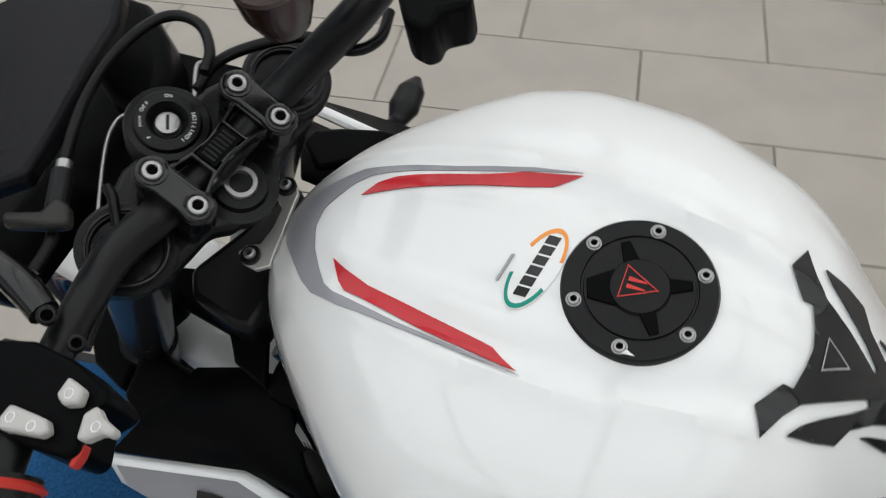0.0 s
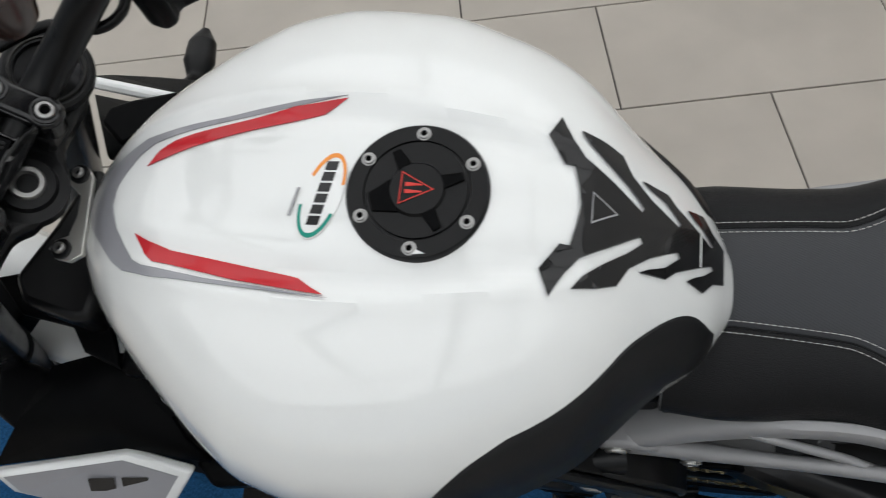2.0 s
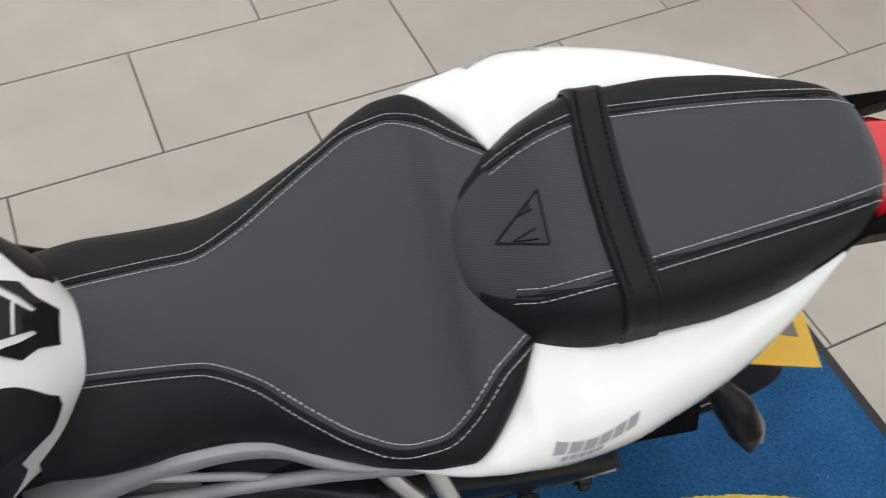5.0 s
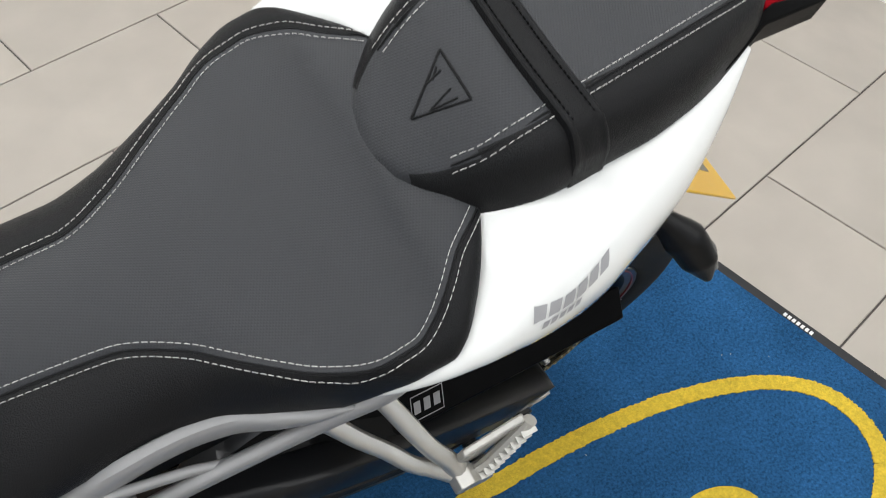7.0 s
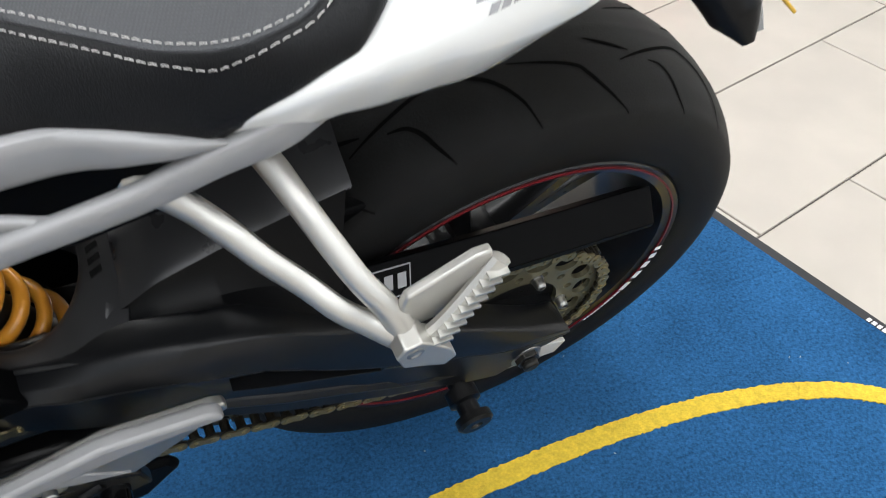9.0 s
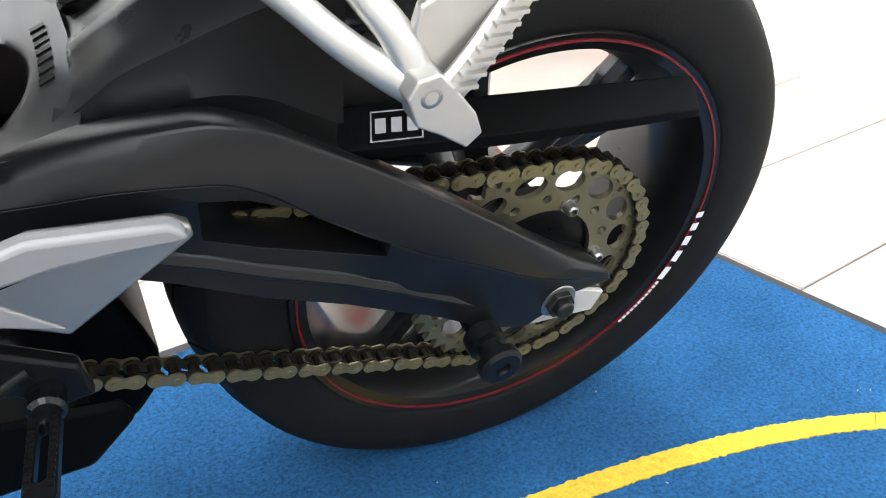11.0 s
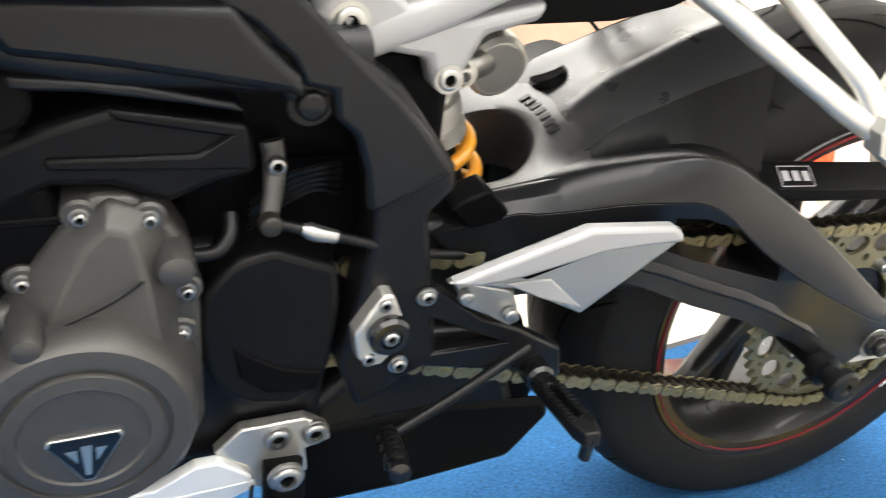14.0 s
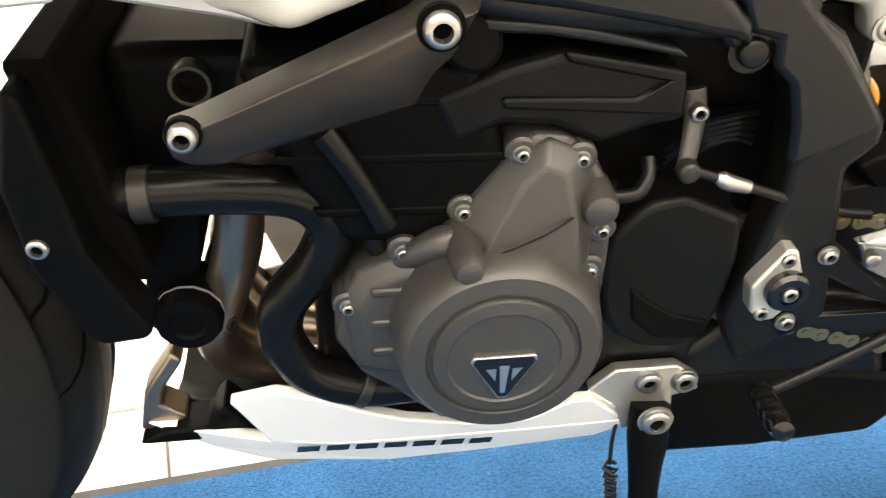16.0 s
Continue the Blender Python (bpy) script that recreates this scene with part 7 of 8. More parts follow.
plate(bm, [(-0.613, 0.212), (-0.634, 0.275), (-0.586, 0.304), (-0.481, 0.307), (-0.366, 0.291), (-0.356, 0.271), (-0.394, 0.223), (-0.504, 0.213)], -0.116, -0.104)
part("silencer_side", bm, BLACK_PLASTIC, bike, bevel=0.006)

# side stand
bm = BM()
plate(bm, [(-0.678, 0.312), (-0.657, 0.333), (-0.6045, 0.3345), (-0.5845, 0.320), (-0.5815, 0.306), (-0.603, 0.300), (-0.600, 0.275), (-0.611, 0.264), (-0.627, 0.2686), (-0.6416, 0.2628), (-0.651, 0.291)], -0.130, -0.118)
stp = part("stand_bracket", bm, CAST, bike, "cast side stand bracket", bevel=0.002)
for x, z in ((-0.627, 0.3185), (-0.596, 0.3175)):
    bolt("stand_bolt", (x, -0.130, z), LEFT, 0.0105, 0.006, stp, washer=1.15)
bolt("stand_pivot", (-0.6245, -0.154, 0.2965), LEFT, 0.0125, 0.006, stp, washer=1.2)
bm = BM()
tube(bm, [(-0.6235, -0.136, 0.298), (-0.625, -0.147, 0.270), (-0.626, -0.163, 0.225), (-0.630, -0.205, 0.150), (-0.633, -0.240, 0.086)], [0.017, 0.018, 0.013, 0.011, 0.012], 12, 8)
stand = part("side_stand", bm, BLACK_PLASTIC, bike, "black side stand, folded out")
bm = BM()
cyl(bm, (-0.633, -0.246, 0.0845), (-0.633, -0.2495, 0.0965), 0.026, chamfer=0.002)
part("stand_foot", bm, BLACK_GLOSS, stand)
bm = BM()
spr = [(-0.648 + 0.006 * math.cos(1.6 * k), -0.135 - 0.0009 * k + 0.006 * math.sin(1.6 * k), 0.225 - 0.0014 * k) for k in range(60)]
tube(bm, [(-0.645, -0.125, 0.285), (-0.648, -0.13, 0.25), (-0.648, -0.135, 0.225)], 0.002, 6, 4)
tube(bm, spr, 0.002, 6, 1)
part("stand_spring", bm, DARK_STEEL, stand)

# radiator and its side panels
bm = BM()
skin(bm, [[(-1.070, y, z) for y, z in ((-0.145, 0.615), (0.145, 0.615))] + [(-1.040, y, 0.615) for y in (0.145, -0.145)], [(-1.035, y, 0.45) for y in (-0.14, 0.14)] + [(-1.005, y, 0.45) for y in (0.14, -0.14)]])
rad = part("radiator", bm, GROOVE, bike, "black radiator core", bevel=0.006)
for side in (-1, 1):
    def lr(a, b):
        return (a, b) if side < 0 else (-b, -a)
    bm = BM()
    plate(bm, [(-1.062, 0.611), (-1.053, 0.604), (-1.043, 0.544), (-1.036, 0.494), (-1.005, 0.431), (-1.011, 0.425), (-1.039, 0.421), (-1.048, 0.428), (-1.072, 0.486), (-1.078, 0.546)], *lr(-0.172, -0.135))
    part("radiator_side", bm, BLACK_PLASTIC, rad, bevel=0.006, seg=3)
    bolt("panel_bolt", (-1.064, side * 0.172, 0.504), (0, side, 0), 0.007, 0.004, rad)
    # wing panel with white rim
    wing = [(-1.192, side * 0.212, 0.705), (-1.045, side * 0.180, 0.722), (-0.982, side * 0.190, 0.710), (-1.008, side * 0.222, 0.680), (-1.12, side * 0.232, 0.672), (-1.178, side * 0.226, 0.684)]
    up_ = 0.0 if side < 0 else 0.032
    wing = [(x, y, z + up_) for x, y, z in wing]
    bm = BM()
    c = Vector((-1.085, side * 0.210, 0.696 + up_))
    n = Vector((0.05, side * 0.75, 0.55)).normalized()
    outer_ = [bm.verts.new(Vector(p)) for p in wing]
    inner_ = [bm.verts.new(c + (Vector(p) - c) * 0.86 + n * 0.003) for p in wing]
    back = [bm.verts.new(Vector(p) - n * 0.010) for p in wing]
    for i in range(6):
        j = (i + 1) % 6
        bm.faces.new((outer_[i], outer_[j], inner_[j], inner_[i]))
        bm.faces.new((back[j], back[i], outer_[i], outer_[j]))
    bm.faces.new(back[::-1])
    wp = part("wing_panel", bm, WHITE, bike, "white-rimmed grey radiator wing panel", bevel=0.003)
    bm = BM()
    bm.faces.new([bm.verts.new(c + (Vector(p) - c) * 0.86 + n * 0.0032) for p in wing])
    part("wing_face", bm, GREY_DECAL if side < 0 else BLACK_PLASTIC, wp, smooth=False)
    bm = BM()
    u = Vector((1, side * -0.12, 0)).normalized()
    v = n.cross(u).normalized()
    if v.z < 0:
        v = -v
    for k in range(2 if side < 0 else 0):
        base = c + n * 0.0042 + u * (-0.005 + 0.034 * k) - v * 0.006
        bm = BM()
        bm.faces.new([bm.verts.new(base + u * a + v * b) for a, b in ((0, 0), (0.027, 0), (0.030, 0.018), (0.003, 0.018))])
        part("wing_mark", bm, BLACK_GLOSS, wp, "plain dark bar", smooth=False)
    # black duct between the wing and the tank
    bm = BM()
    skin(bm, [[(-1.185, side * 0.205, 0.712), (-1.15, side * 0.16, 0.745), (-1.12, side * 0.11, 0.76)], [(-1.045, side * 0.176, 0.727), (-1.06, side * 0.15, 0.752), (-1.075, side * 0.10, 0.775)], [(-0.965, side * 0.18, 0.715), (-0.985, side * 0.165, 0.735), (-1.02, side * 0.10, 0.80)]], False, False)
    dct = part("intake_duct", bm, BLACK_PLASTIC, bike, "gloss black duct beside the radiator")
    dct.modifiers.new("thickness", "SOLIDIFY").thickness = 0.006
    bm = BM()
    inside = [(-1.075, 0.100, 0.775), (-1.050, 0.112, 0.770), (-1.020, 0.125, 0.755), (-0.990, 0.138, 0.735), (-0.965, 0.150, 0.712)]
    outside = [(-1.060, 0.150, 0.745), (-1.040, 0.168, 0.724), (-1.015, 0.182, 0.704), (-0.990, 0.188, 0.694), (-0.962, 0.192, 0.684)]
    skin(bm, [[(x, side * y, z) for x, y, z in inside], [(x, side * y, z) for x, y, z in outside]], False, False)
    inf = part("side_infill", bm, BLACK_SATIN, dct)
    inf.modifiers.new("thickness", "SOLIDIFY").thickness = 0.004
    bm = BM()
    tube(bm, [(-1.088, side * 0.222, 0.672 + up_), (-1.088, side * 0.247, 0.664 + up_ / 2), (-1.088, side * 0.27, 0.662 + up_ / 2), (-1.090, side * 0.297, 0.660 + up_ / 2), (-1.090, side * 0.316, 0.660 + up_ / 2)], [0.008, 0.010, 0.019, 0.017, 0.005], 14, 8, True, 0.8)
    part("front_indicator", bm, BLACK_SATIN, bike, "black front indicator")

# headstock and filler pieces between the tank and the forks
bm = BM()
panel(bm, [(-1.086, -0.079, 0.800), (-1.069, -0.101, 0.800), (-1.030, -0.114, 0.800), (-1.078, -0.011, 0.800), (-1.109, -0.021, 0.800), (-1.175, -0.038, 0.800), (-1.139, -0.071, 0.800)], -0.010, 0.0)
part("headstock_cover", bm, BLACK_PLASTIC, bike, "matt black headstock cover", bevel=0.003, seg=3)
bm = BM()
panel(bm, [(-1.223, -0.091, 0.700), (-1.125, -0.111, 0.700), (-1.138, -0.146, 0.700), (-1.166, -0.178, 0.700), (-1.213, -0.152, 0.700), (-1.218, -0.116, 0.700)], -0.03, 0.0)
part("inner_duct", bm, BLACK_PLASTIC, bike, bevel=0.008, seg=3)
# black block added to fill the see-through gap between hose and engine arm
bm = BM()
block(bm, (-1.03, -0.085, 0.50), (-0.90, 0.085, 0.598))
part("front_gap_block", bm, BLACK_PLASTIC, en, bevel=0.015, seg=3)
bm = BM()
block(bm, (-1.035, -0.118, 0.668), (-0.90, 0.118, 0.80))
part("intake_top", bm, BLACK_PLASTIC, en, bevel=0.012, seg=3)
bm = BM()
plate(bm, [(-1.025, 0.50), (-0.978, 0.50), (-0.980, 0.44), (-0.990, 0.405), (-1.010, 0.36), (-1.030, 0.36)], -0.085, 0.06)
part("radiator_bracket", bm, BLACK_PLASTIC, en, bevel=0.004)

bm = BM()
panel(bm, [(-1.127, 0.161, 0.770), (-1.102, 0.171, 0.770), (-1.055, 0.183, 0.770), (-1.039, 0.182, 0.770), (-1.045, 0.174, 0.770), (-1.063, 0.143, 0.770), (-1.102, 0.117, 0.770), (-1.132, 0.143, 0.770)], -0.02, 0.0)
part("inner_duct", bm, BLACK_PLASTIC, bike, bevel=0.006, seg=3)
bm = BM()
panel(bm, [(-1.346, -0.049, 0.680), (-1.316, -0.024, 0.680), (-1.235, 0.004, 0.680), (-1.220, -0.038, 0.680), (-1.242, -0.089, 0.680), (-1.231, -0.113, 0.680), (-1.229, -0.145, 0.680), (-1.275, -0.129, 0.680)], -0.04, 0.0)
part("radiator_shroud", bm, BLACK_PLASTIC, bike, bevel=0.008, seg=3)
bm = BM()
panel(bm, [(-1.130, -0.046, 0.840), (-1.104, 0.005, 0.840), (-1.082, 0.065, 0.840), (-1.067, 0.058, 0.840), (-1.059, 0.004, 0.840), (-1.045, -0.057, 0.840), (-1.048, -0.080, 0.840), (-1.065, -0.082, 0.840), (-1.115, -0.070, 0.840)], -0.05, 0.0)
part("headstock", bm, BLACK_SATIN, bike, bevel=0.010, seg=3)
bm = BM()
panel(bm, [(-1.063, -0.090, 0.700), (-1.007, -0.105, 0.700), (-0.939, -0.166, 0.700), (-0.907, -0.193, 0.700), (-0.965, -0.201, 0.700), (-1.026, -0.146, 0.700)], -0.03, 0.0)
part("side_filler", bm, BLACK_PLASTIC, bike, bevel=0.006, seg=3)
bm = BM()
panel(bm, [(-1.037, -0.110, 0.765), (-1.035, -0.104, 0.765), (-1.011, -0.117, 0.765), (-0.989, -0.133, 0.765), (-0.984, -0.142, 0.765), (-0.990, -0.147, 0.765), (-1.015, -0.132, 0.765)], -0.002, 0.0)
notice = part("notice_label", bm, BLACK_PLASTIC, bike, "black printed notice label", smooth=False)
a, b, c = (Vector(p) for p in [(-1.035, -0.112, 0.766), (-0.987, -0.143, 0.766), (-1.023, -0.112, 0.766)])
for k in range(6):
    u = (k + 0.6) / 6.6
    p = a + (c - a) * u
    bm = BM()
    d, n = (b - a) * (0.85 if k % 2 else 0.95), (c - a).normalized() * 0.0011
    panel(bm, [tuple(p), tuple(p + d), tuple(p + d + n), tuple(p + n)], 0.0, 0.0005)
    part("print_line", bm, TEXT_GREY, notice, smooth=False)

# steering: yokes, forks, bar clamps
st = new("steering")
st.parent = bike
tagged(st, "black handlebar assembly turned slightly")
bm = BM()
panel(bm, [(0.006, -0.042, 0), (0.016, -0.030, 0), (0.022, -0.012, 0), (0.022, 0.012, 0), (0.016, 0.030, 0), (0.006, 0.042, 0), (0.006, 0.085, 0), (-0.004, 0.112, 0), (-0.020, 0.126, 0), (-0.040, 0.126, 0), (-0.058, 0.110, 0), (-0.062, 0.085, 0), (-0.075, 0.045, 0), (-0.070, 0.0, 0),
           (-0.075, -0.045, 0), (-0.062, -0.085, 0), (-0.058, -0.110, 0), (-0.040, -0.126, 0), (-0.020, -0.126, 0), (-0.004, -0.112, 0), (0.006, -0.085, 0)], -0.028, -0.004)
part("top_yoke", bm, BLACK_SATIN, st, bevel=0.006, seg=3, m=STEER)
bm = BM()
lathe(bm, [(-0.022, 0.0), (-0.022, 0.028), (-0.006, 0.028), (-0.004, 0.030), (-0.002, 0.022), (0.004, 0.0205), (0.0045, 0.0)], (0, 0, 0), "Z", 40)
part("head_nut", bm, BLACK_SATIN, st, m=STEER)
bm = BM()
lathe(bm, [(0.003, 0.0082), (0.007, 0.0086), (0.0085, 0.0092), (0.0085, 0.0125), (0.007, 0.0135), (0.003, 0.0140)], (0, 0, 0), "Z", 40)
part("head_ring", bm, STEEL, st, "bright steel ring", m=STEER)
for sgn in (-1, 1):
    bm = BM()
    cyl(bm, (-0.028, sgn * 0.092, -0.50), (-0.028, sgn * 0.092, 0.004), 0.0265)
    fk = part("fork_leg", bm, FORK, st, "dark fork leg", m=STEER)
    bm = BM()
    lathe(bm, [(0.0, 0.036), (0.008, 0.036), (0.010, 0.033), (0.008, 0.026), (0.004, 0.025), (0.004, 0.012), (0.012, 0.011), (0.012, 0.0)], (-0.028, sgn * 0.092, 0), "Z", 36)
    part("fork_cap", bm, BLACK_SATIN, fk, m=STEER)
    bm = BM()
    lathe(bm, [(0.0085, 0.0275), (0.0105, 0.028), (0.0105, 0.0295), (0.0085, 0.030)], (-0.028, sgn * 0.092, 0), "Z", 36)
    part("cap_ring", bm, DARK_STEEL, fk, m=STEER)
    bm = BM()
    cyl(bm, (-0.028, sgn * 0.092, -0.70), (-0.028, sgn * 0.092, -0.30), 0.030)
    part("fork_lower", bm, BLACK_SATIN, fk, m=STEER)
    # clamp with two bolts
    bm = BM()
    block(bm, (-0.050, sgn * 0.046 - 0.013, -0.006), (0.005, sgn * 0.046 + 0.013, 0.020))
    part("clamp_base", bm, BLACK_SATIN, st, bevel=0.004, m=STEER)
    bm = BM()
    stad = [(-0.0025 + 0.0135 * math.cos(a), sgn * 0.046 + 0.0135 * math.sin(a), 0) for a in (-math.pi / 2 + math.pi * k / 10 for k in range(11))]
    stad += [(-0.0120, sgn * 0.046 + 0.0115, 0), (-0.0330, sgn * 0.046 + 0.0115, 0)]
    stad += [(-0.0425 + 0.0135 * math.cos(a), sgn * 0.046 + 0.0135 * math.sin(a), 0) for a in (math.pi / 2 + math.pi * k / 10 for k in range(11))]
    stad += [(-0.0330, sgn * 0.046 - 0.0115, 0), (-0.0120, sgn * 0.046 - 0.0115, 0)]
    panel(bm, stad, 0.018, 0.0455)
    cl = part("bar_clamp", bm, BLACK_GLOSS, st, "gloss black handlebar clamp", bevel=0.004, seg=3, m=STEER)
    for dx in (-0.0425, -0.0025):
        p = STEER @ Vector((dx, sgn * 0.046, 0.0455))
        bolt("clamp_bolt", p, STEER.to_3x3() @ Vector((0, 0, 1)), 0.0074, 0.0030, cl)
        part("bolt_collar", lathe(BM(), [(0.043, 0.0078), (0.0468, 0.0080), (0.0474, 0.0092), (0.0468, 0.0108), (0.043, 0.0112), (0.043, 0.0078)], (dx, sgn * 0.046, 0), "Z", 28), BLACK_GLOSS, cl, m=STEER)
SWAP = Matrix(((0, 0, 1, 0), (1, 0, 0, 0), (0, 1, 0, 0), (0, 0, 0, 1)))
waist = [(-0.040, -0.041), (-0.024, -0.0345), (0.0, -0.0318), (0.024, -0.0345), (0.040, -0.041), (0.040, 0.000), (0.024, -0.0075), (0.0, -0.0105), (-0.024, -0.0075), (-0.040, 0.000)]
pockets = [[(sg * 0.0335, -0.0345), (sg * 0.0185, -0.0310), (sg * 0.0185, -0.0120), (sg * 0.0335, -0.0065)] for sg in (-1, 1)]
bridge_ = part("clamp_bridge", holed(BM(), waist, pockets, 0.028, 0.0425), BLACK_GLOSS, st, "gloss black waisted clamp bridge", bevel=0.0022, seg=3, m=STEER @ SWAP)
part("bridge_plate", holed(BM(), [(-0.0150, -0.0300), (0.0150, -0.0300), (0.0150, -0.0130), (-0.0150, -0.0130)], [], 0.0420, 0.0430), BLACK_PLASTIC, bridge_, smooth=False, m=STEER @ SWAP)
for k in range(7):
    part("raised_bar", block(BM(), (-0.0272, -0.0128 + 0.0037 * k, 0.0429), (-0.0158, -0.0104 + 0.0037 * k, 0.0442)), BLACK_SATIN, bridge_, smooth=False, bevel=0.0004, m=STEER)
IGN = STEER @ Matrix.Translation((-0.072, 0.003, 0.004))
bm = BM()
lathe(bm, [(-0.03, 0.0), (-0.03, 0.033), (-0.004, 0.033), (0.0, 0.031), (0.001, 0.026), (0.005, 0.0248), (0.0058, 0.0235), (0.0052, 0.0160), (0.0035, 0.0145), (-0.004, 0.0105), (-0.004, 0.0)], (0, 0, 0), "Z", 48)
ign = part("ignition_switch", bm, BLACK_SATIN, st, "round black ignition switch with lettering", m=IGN)
bm = BM()
lathe(bm, [(-0.005, 0.0), (-0.005, 0.0092), (0.0010, 0.0090), (0.0014, 0.0084), (0.0014, 0.0)], (0, 0, 0), "Z", 28)
part("key_barrel", bm, STEEL, ign, "steel key barrel", m=IGN)
bm = BM()
panel(bm, [(-0.0062, -0.0012, 0.0014), (0.0062, -0.0012, 0.0014), (0.0062, 0.0012, 0.0014), (-0.0062, 0.0012, 0.0014)], 0, 0.0004)
part("key_slot", bm, BLACK_GLOSS, ign, smooth=False, m=IGN @ pose(0, 0, 0, 0, 0, -50))
for word, a0, size in (("IGNITION", 20, 0.0043), ("OFF", 188, 0.0040), ("ON", 128, 0.0038), ("PUSH", 226, 0.0028), ("P", 268, 0.0034)):
    stepa = size * 0.82 / 0.0200
    for k, ch in enumerate(word):
        a = radians(a0) + (k - (len(word) - 1) / 2) * stepa * (1 if a0 < 90 else -1)
        m_ = IGN @ Matrix.Translation((0.0200 * math.cos(a), 0.0200 * math.sin(a), 0.0058)) @ pose(0, 0, 0, 0, 0, math.degrees(a) + (90 if a0 < 90 else -90))
        part("letter", lettering(ch, size, m_), TEXT_WHITE, ign, smooth=False)

bar_line = [(-0.940, 0.235, 1.062), (-0.975, 0.155, 1.043), (-0.998, 0.120, 1.024), (-1.028, 0.094, 0.996), (-1.053, 0.060, 0.977), (-1.0687, 0.0, 0.9765), (-1.0795, -0.046, 0.981), (-1.089, -0.092, 0.993), (-1.080, -0.138, 1.009), (-1.063, -0.215, 1.024), (-1.040, -0.29, 1.028), (-1.005, -0.38, 1.028)]
part("handlebar", tube(BM(), bar_line, [0.011, 0.012, 0.0145, 0.0145, 0.0145, 0.0145, 0.0145, 0.0145, 0.0125, 0.011, 0.011, 0.011], 18, 8), BLACK_SATIN, st, "matt black tapered handlebar")
bm = BM()
panel(bm, [(-1.098, -0.189, 1.045), (-1.070, -0.180, 1.045), (-1.039, -0.182, 1.045), (-1.009, -0.191, 1.045), (-1.004, -0.197, 1.045), (-1.013, -0.209, 1.045), (-1.006, -0.228, 1.045), (-1.010, -0.234, 1.045), (-1.031, -0.236, 1.045), (-1.064, -0.236, 1.045)], -0.045, 0.0)
swt = part("switch_housing", bm, BLACK_PLASTIC, st, "black left switch housing", bevel=0.006, seg=3)
for nm, pts in (("horn_button", [(-1.031, -0.205, 1.052), (-1.030, -0.193, 1.052), (-1.017, -0.196, 1.052), (-1.015, -0.205, 1.052), (-1.024, -0.209, 1.052)]), ("beam_button", [(-1.056, -0.228, 1.052), (-1.054, -0.219, 1.052), (-1.028, -0.219, 1.052), (-1.023, -0.225, 1.052), (-1.027, -0.229, 1.052), (-1.052, -0.234, 1.052)]), ("indicator_button", [(-1.003, -0.223, 1.055), (-1.007, -0.209, 1.055), (-1.002, -0.202, 1.055), (-0.995, -0.207, 1.055), (-0.984, -0.210, 1.055), (-0.984, -0.215, 1.055), (-0.991, -0.215, 1.055), (-0.998, -0.222, 1.055)])):
    bm = BM()
    panel(bm, pts, -0.008, 0.002)
    part(nm, bm, PALE_GREY, swt, "pale grey plastic button", bevel=0.002)
    mid = sum((Vector(p) for p in pts), Vector()) / len(pts)
    for dx in ((-0.009, 0.006) if nm == "beam_button" else (0.0,)):
        bm = BM()
        tube(bm, [(mid.x + dx + 0.0026 * math.cos(a), mid.y + 0.0030 * math.sin(a), mid.z + 0.0021) for a in (2 * math.pi * q / 12 for q in range(13))], 0.0004, 5, 1)
        part("symbol", bm, TEXT_WHITE, swt)
bm = BM()
panel(bm, [(-1.010, -0.237, 1.040), (-1.010, -0.227, 1.040), (-1.007, -0.222, 1.040), (-1.006, -0.230, 1.040), (-1.007, -0.237, 1.040)], -0.01, 0.0)
part("red_trigger", bm, RED_ANOD, swt, "red trigger", bevel=0.002)
bm = BM()
cyl(bm, (-1.047, -0.255, 1.026), (-1.000, -0.385, 1.027), 0.0185)
part("grip", bm, HOSE, st, "black rubber grip")
bm = BM()
lathe(bm, [(0, 0.019), (0.003, 0.022), (0.006, 0.019)], (0, 0, 0), "Z", 28)
part("grip_ring", bm, RED_ANOD, st, m=Matrix.Translation((-1.046, -0.258, 1.026)) @ Vector((0.34, -0.94, 0)).to_track_quat("Z", "Y").to_matrix().to_4x4())
bm = BM()
tube(bm, [(-1.125, -0.145, 1.045), (-1.10, -0.152, 1.043), (-1.078, -0.162, 1.04)], [0.010, 0.011, 0.010], 12, 4)
lv = part("lever_perch", bm, BLACK_GLOSS, st, "black clutch lever perch")
bolt("perch_bolt", (-1.070, -0.164, 1.046), (0.5, -0.1, 0.8), 0.0065, 0.006, lv, BLACK_SATIN)
bolt("perch_bolt", (-1.046, -0.172, 1.040), (0.5, -0.1, 0.8), 0.0060, 0.006, lv, BLACK_SATIN)
part("lever", tube(BM(), [(-1.125, -0.148, 1.045), (-1.13, -0.22, 1.04), (-1.11, -0.30, 1.03), (-1.09, -0.37, 1.025)], [0.008, 0.006, 0.006, 0.007], 10, 6), BLACK_SATIN, lv)
bm = BM()
panel(bm, [(-1.146, -0.111, 1.045), (-1.120, -0.102, 1.045), (-1.117, -0.089, 1.045), (-1.104, -0.092, 1.045), (-1.096, -0.105, 1.045), (-1.109, -0.111, 1.045), (-1.140, -0.120, 1.045)], -0.012, 0.0)
part("cable_adjuster", bm, DARK_STEEL, st, bevel=0.004)
bm = BM()
panel(bm, [(-0.949, 0.107, 1.080), (-0.899, 0.121, 1.080), (-0.897, 0.107, 1.080), (-0.913, 0.097, 1.080), (-0.912, 0.086, 1.080), (-0.919, 0.080, 1.080), (-0.933, 0.084, 1.080)], -0.04, 0.0)
rs_ = part("right_switch", bm, BLACK_PLASTIC, st, "black right switch housing with red button", bevel=0.006, seg=3)
bm = BM()
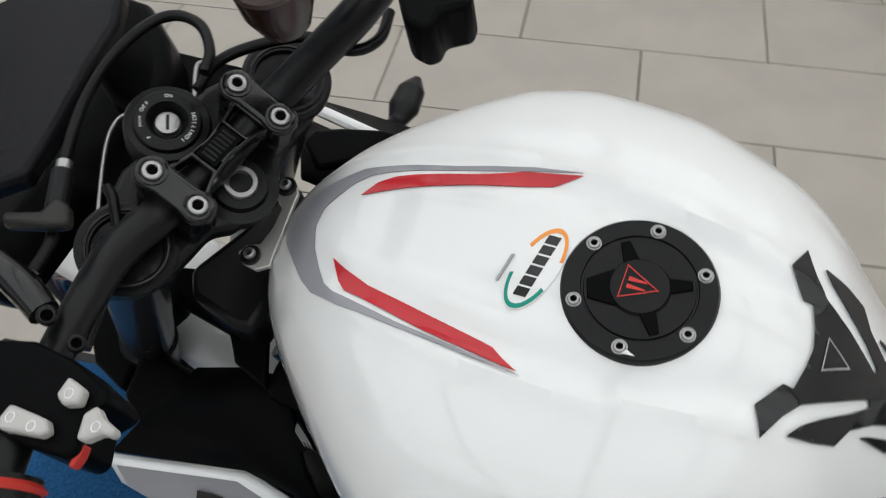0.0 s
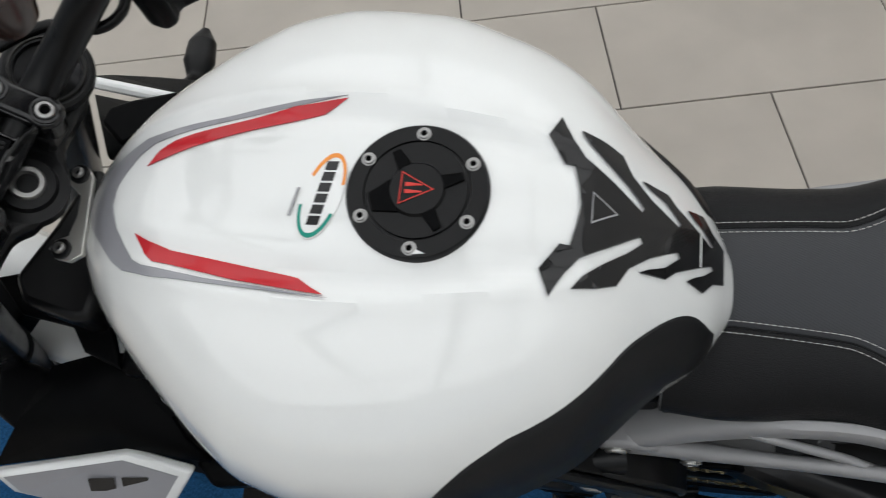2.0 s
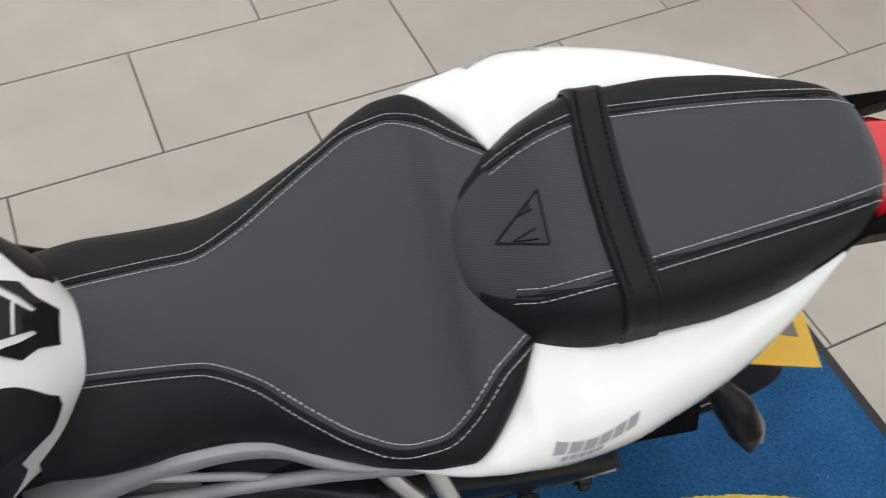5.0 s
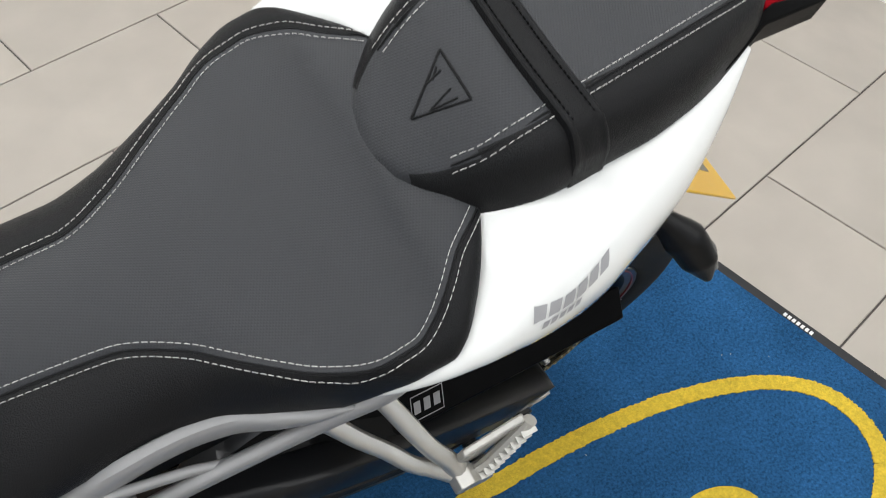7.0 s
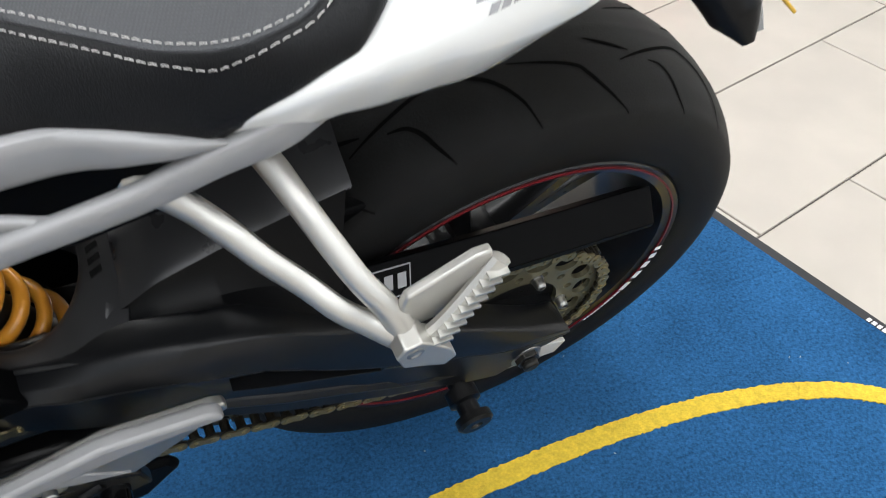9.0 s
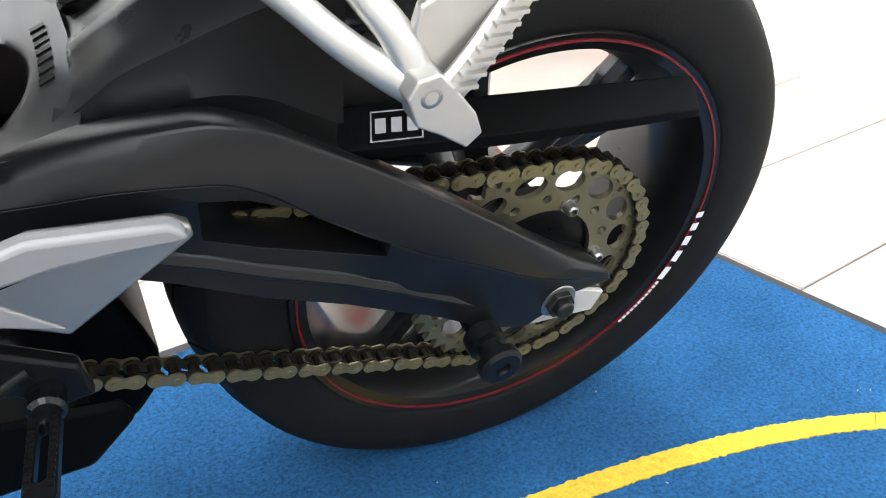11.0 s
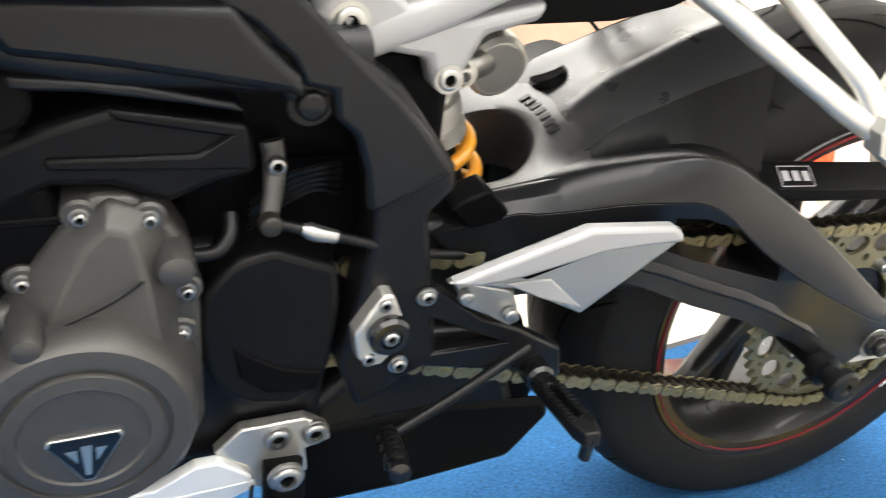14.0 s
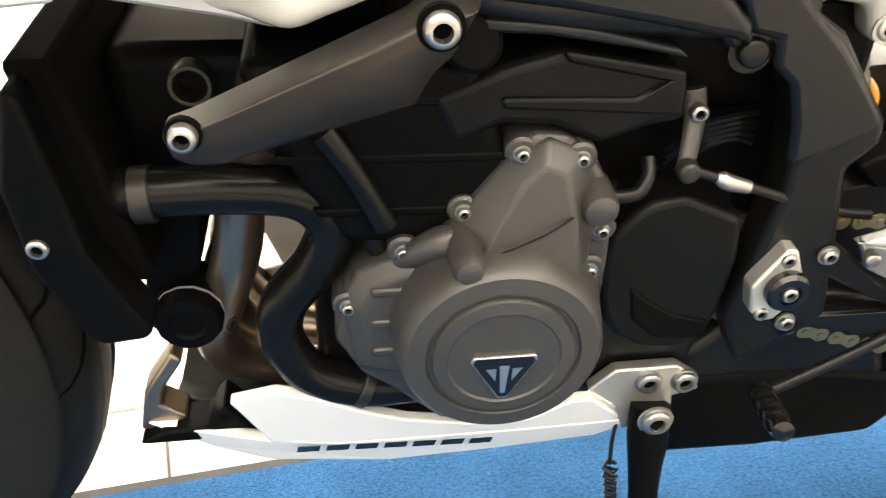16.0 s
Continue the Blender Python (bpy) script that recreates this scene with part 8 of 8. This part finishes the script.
cyl(bm, (-0.938, 0.150, 1.078), (-0.938, 0.150, 1.084), 0.008)
part("kill_switch", bm, RED_ANOD, rs_, "red kill switch")
bm = BM()
lathe(bm, [(-0.02, 0.0), (-0.02, 0.018), (0.0, 0.025), (0.02, 0.026), (0.022, 0.024), (0.022, 0.0)], (-1.018, 0.072, 1.085), "Z", 32)
part("fluid_reservoir", bm, SMOKED_BROWN, st, "smoked brown brake fluid reservoir")
for nm, pts, r, mt in (("clutch_cable", [(-1.110, -0.138, 1.030), (-1.111, -0.116, 1.030), (-1.122, -0.093, 1.030), (-1.138, -0.059, 1.030), (-1.153, -0.011, 1.030), (-1.155, 0.031, 1.030), (-1.145, 0.064, 1.030), (-1.128, 0.079, 1.030), (-1.104, 0.076, 1.030), (-1.085, 0.057, 1.030), (-1.079, 0.038, 1.030)], 0.0042, HOSE), ("brake_hose", [(-1.099, 0.040, 1.000), (-1.098, 0.065, 1.000), (-1.080, 0.087, 1.000), (-1.042, 0.109, 1.000), (-1.002, 0.107, 1.000), (-0.985, 0.123, 1.000), (-0.988, 0.150, 1.000)], 0.0045, HOSE), ("switch_cable", [(-1.067, -0.168, 1.000), (-1.074, -0.137, 1.000), (-1.083, -0.100, 1.000), (-1.109, -0.066, 1.000), (-1.121, -0.056, 1.000)], 0.004, HOSE), ("guide_wire", [(-1.138, -0.070, 0.970), (-1.160, -0.028, 0.970), (-1.170, -0.004, 0.970), (-1.171, 0.013, 0.970), (-1.163, 0.022, 0.970)], 0.0016, STEEL), ("guide_wire", [(-1.120, 0.048, 0.970), (-1.131, 0.068, 0.970), (-1.135, 0.079, 0.970), (-1.131, 0.084, 0.970)], 0.0016, STEEL)):
    part(nm, tube(BM(), pts, r, 10, 6), mt, st)
bm = BM()
panel(bm, [(-1.331, 0.048, 1.000), (-1.294, 0.096, 1.000), (-1.214, 0.112, 1.000), (-1.199, 0.079, 1.000), (-1.198, 0.038, 1.000), (-1.190, -0.021, 1.000), (-1.188, -0.067, 1.000), (-1.222, -0.096, 1.000)], -0.02, 0.0)
dash = part("instrument_display", bm, SCREEN, st, "dark glossy instrument display", bevel=0.006, seg=3)
bm = BM()
panel(bm, [(-1.306, 0.149, 0.950), (-1.233, 0.142, 0.950), (-1.196, 0.112, 0.950), (-1.175, 0.081, 0.950), (-1.165, 0.053, 0.950), (-1.182, 0.036, 0.950), (-1.210, 0.039, 0.950), (-1.251, 0.064, 0.950)], -0.09, 0.0)
part("headlight_cowl", bm, BLACK_PLASTIC, bike, "black headlight cowl", bevel=0.012, seg=3)
bm = BM()
skin(bm, [[(x, y0 + (0.13 - y0) * t, z) for t in (0, 0.25, 0.5, 0.75, 1)] for x, y0, z in ((-1.14, -0.005, 0.90), (-1.26, -0.020, 0.895), (-1.275, -0.06, 0.89), (-1.285, -0.13, 0.885), (-1.36, -0.13, 0.85))], False, False)
nose_ = part("nose_shell", bm, BLACK_PLASTIC, bike)
nose_.modifiers.new("thickness", "SOLIDIFY").thickness = 0.06

line = [(-1.110, -0.138, 1.030), (-1.111, -0.116, 1.030), (-1.122, -0.093, 1.030), (-1.138, -0.059, 1.030), (-1.153, -0.011, 1.030), (-1.155, 0.031, 1.030), (-1.145, 0.064, 1.030), (-1.128, 0.079, 1.030), (-1.104, 0.076, 1.030), (-1.085, 0.057, 1.030), (-1.079, 0.038, 1.030)]
a, b = Vector(line[2]), Vector(line[3])
d = (b - a).normalized()
part("cable_collar", cyl(BM(), a, a + d * 0.030, 0.0075, chamfer=0.001), BLACK_SATIN, bike, "ribbed black cable adjuster", bevel=0.001)
part("cable_ferrule", cyl(BM(), a + d * 0.030, a + d * 0.038, 0.0055, chamfer=0.001), STEEL, bike, "bright ferrule")

# ---- floor tiles, last ----
TILE_W, TILE_H, JOINT = 0.641, 0.3265, 0.004
TM = Matrix.Translation((-0.5755, 0.735, 0)) @ pose(0, 0, 0, 0, 0, 12.0)


def tile_mesh():
    bm = BM()
    w, h = (TILE_W - JOINT) / 2, (TILE_H - JOINT) / 2
    rings = [[(x * (w - i), y * (h - i), z) for x, y in ((-1, -1), (1, -1), (1, 1), (-1, 1))] for z, i in ((-0.006, 0), (-0.0012, 0), (0.0, 0.0012))]
    skin(bm, rings)
    bmesh.ops.recalc_face_normals(bm, faces=bm.faces)
    me = bpy.data.meshes.new("floor_tile")
    bm.to_mesh(me)
    bm.free()
    me.materials.append(TILE)
    return me


tm = tile_mesh()
inv = ROOM.inverted()
STAGGER = {-3: 0.59, -4: 0.985}


def row_line(j):
    """Place of the joint under row j, in tile heights."""
    return j + (0.05 if j > 0 else 0.032 * -j if j > -2 else 0.065)


for j in range(-17, 9):
    lo, hi = row_line(j), row_line(j + 1)
    for i in range(-9, 7):
        at = TM @ Matrix.Translation(((i + 0.5 + STAGGER.get(j, 0.5 * (j % 2))) * TILE_W, (lo + hi) / 2 * TILE_H, 0))
        p = inv @ at.translation
        # tiles at the walls are cut to the room, just under the walls
        x0, x1 = max(p.x - TILE_W / 2, X0 - 0.05), min(p.x + TILE_W / 2, X1 + 0.05)
        y0, y1 = max(p.y - TILE_H / 2, Y0 - 0.05), min(p.y + TILE_H / 2, Y1 + 0.05)
        if x1 - x0 > 0.04 and y1 - y0 > 0.04:
            ob = new("tile", tm)
            ob.parent = floor
            ob.matrix_local = at @ Matrix.Translation(((x0 + x1) / 2 - p.x, (y0 + y1) / 2 - p.y, 0)) @ Matrix.Diagonal(((x1 - x0) / TILE_W, (hi - lo) * (y1 - y0) / TILE_H, 1, 1))
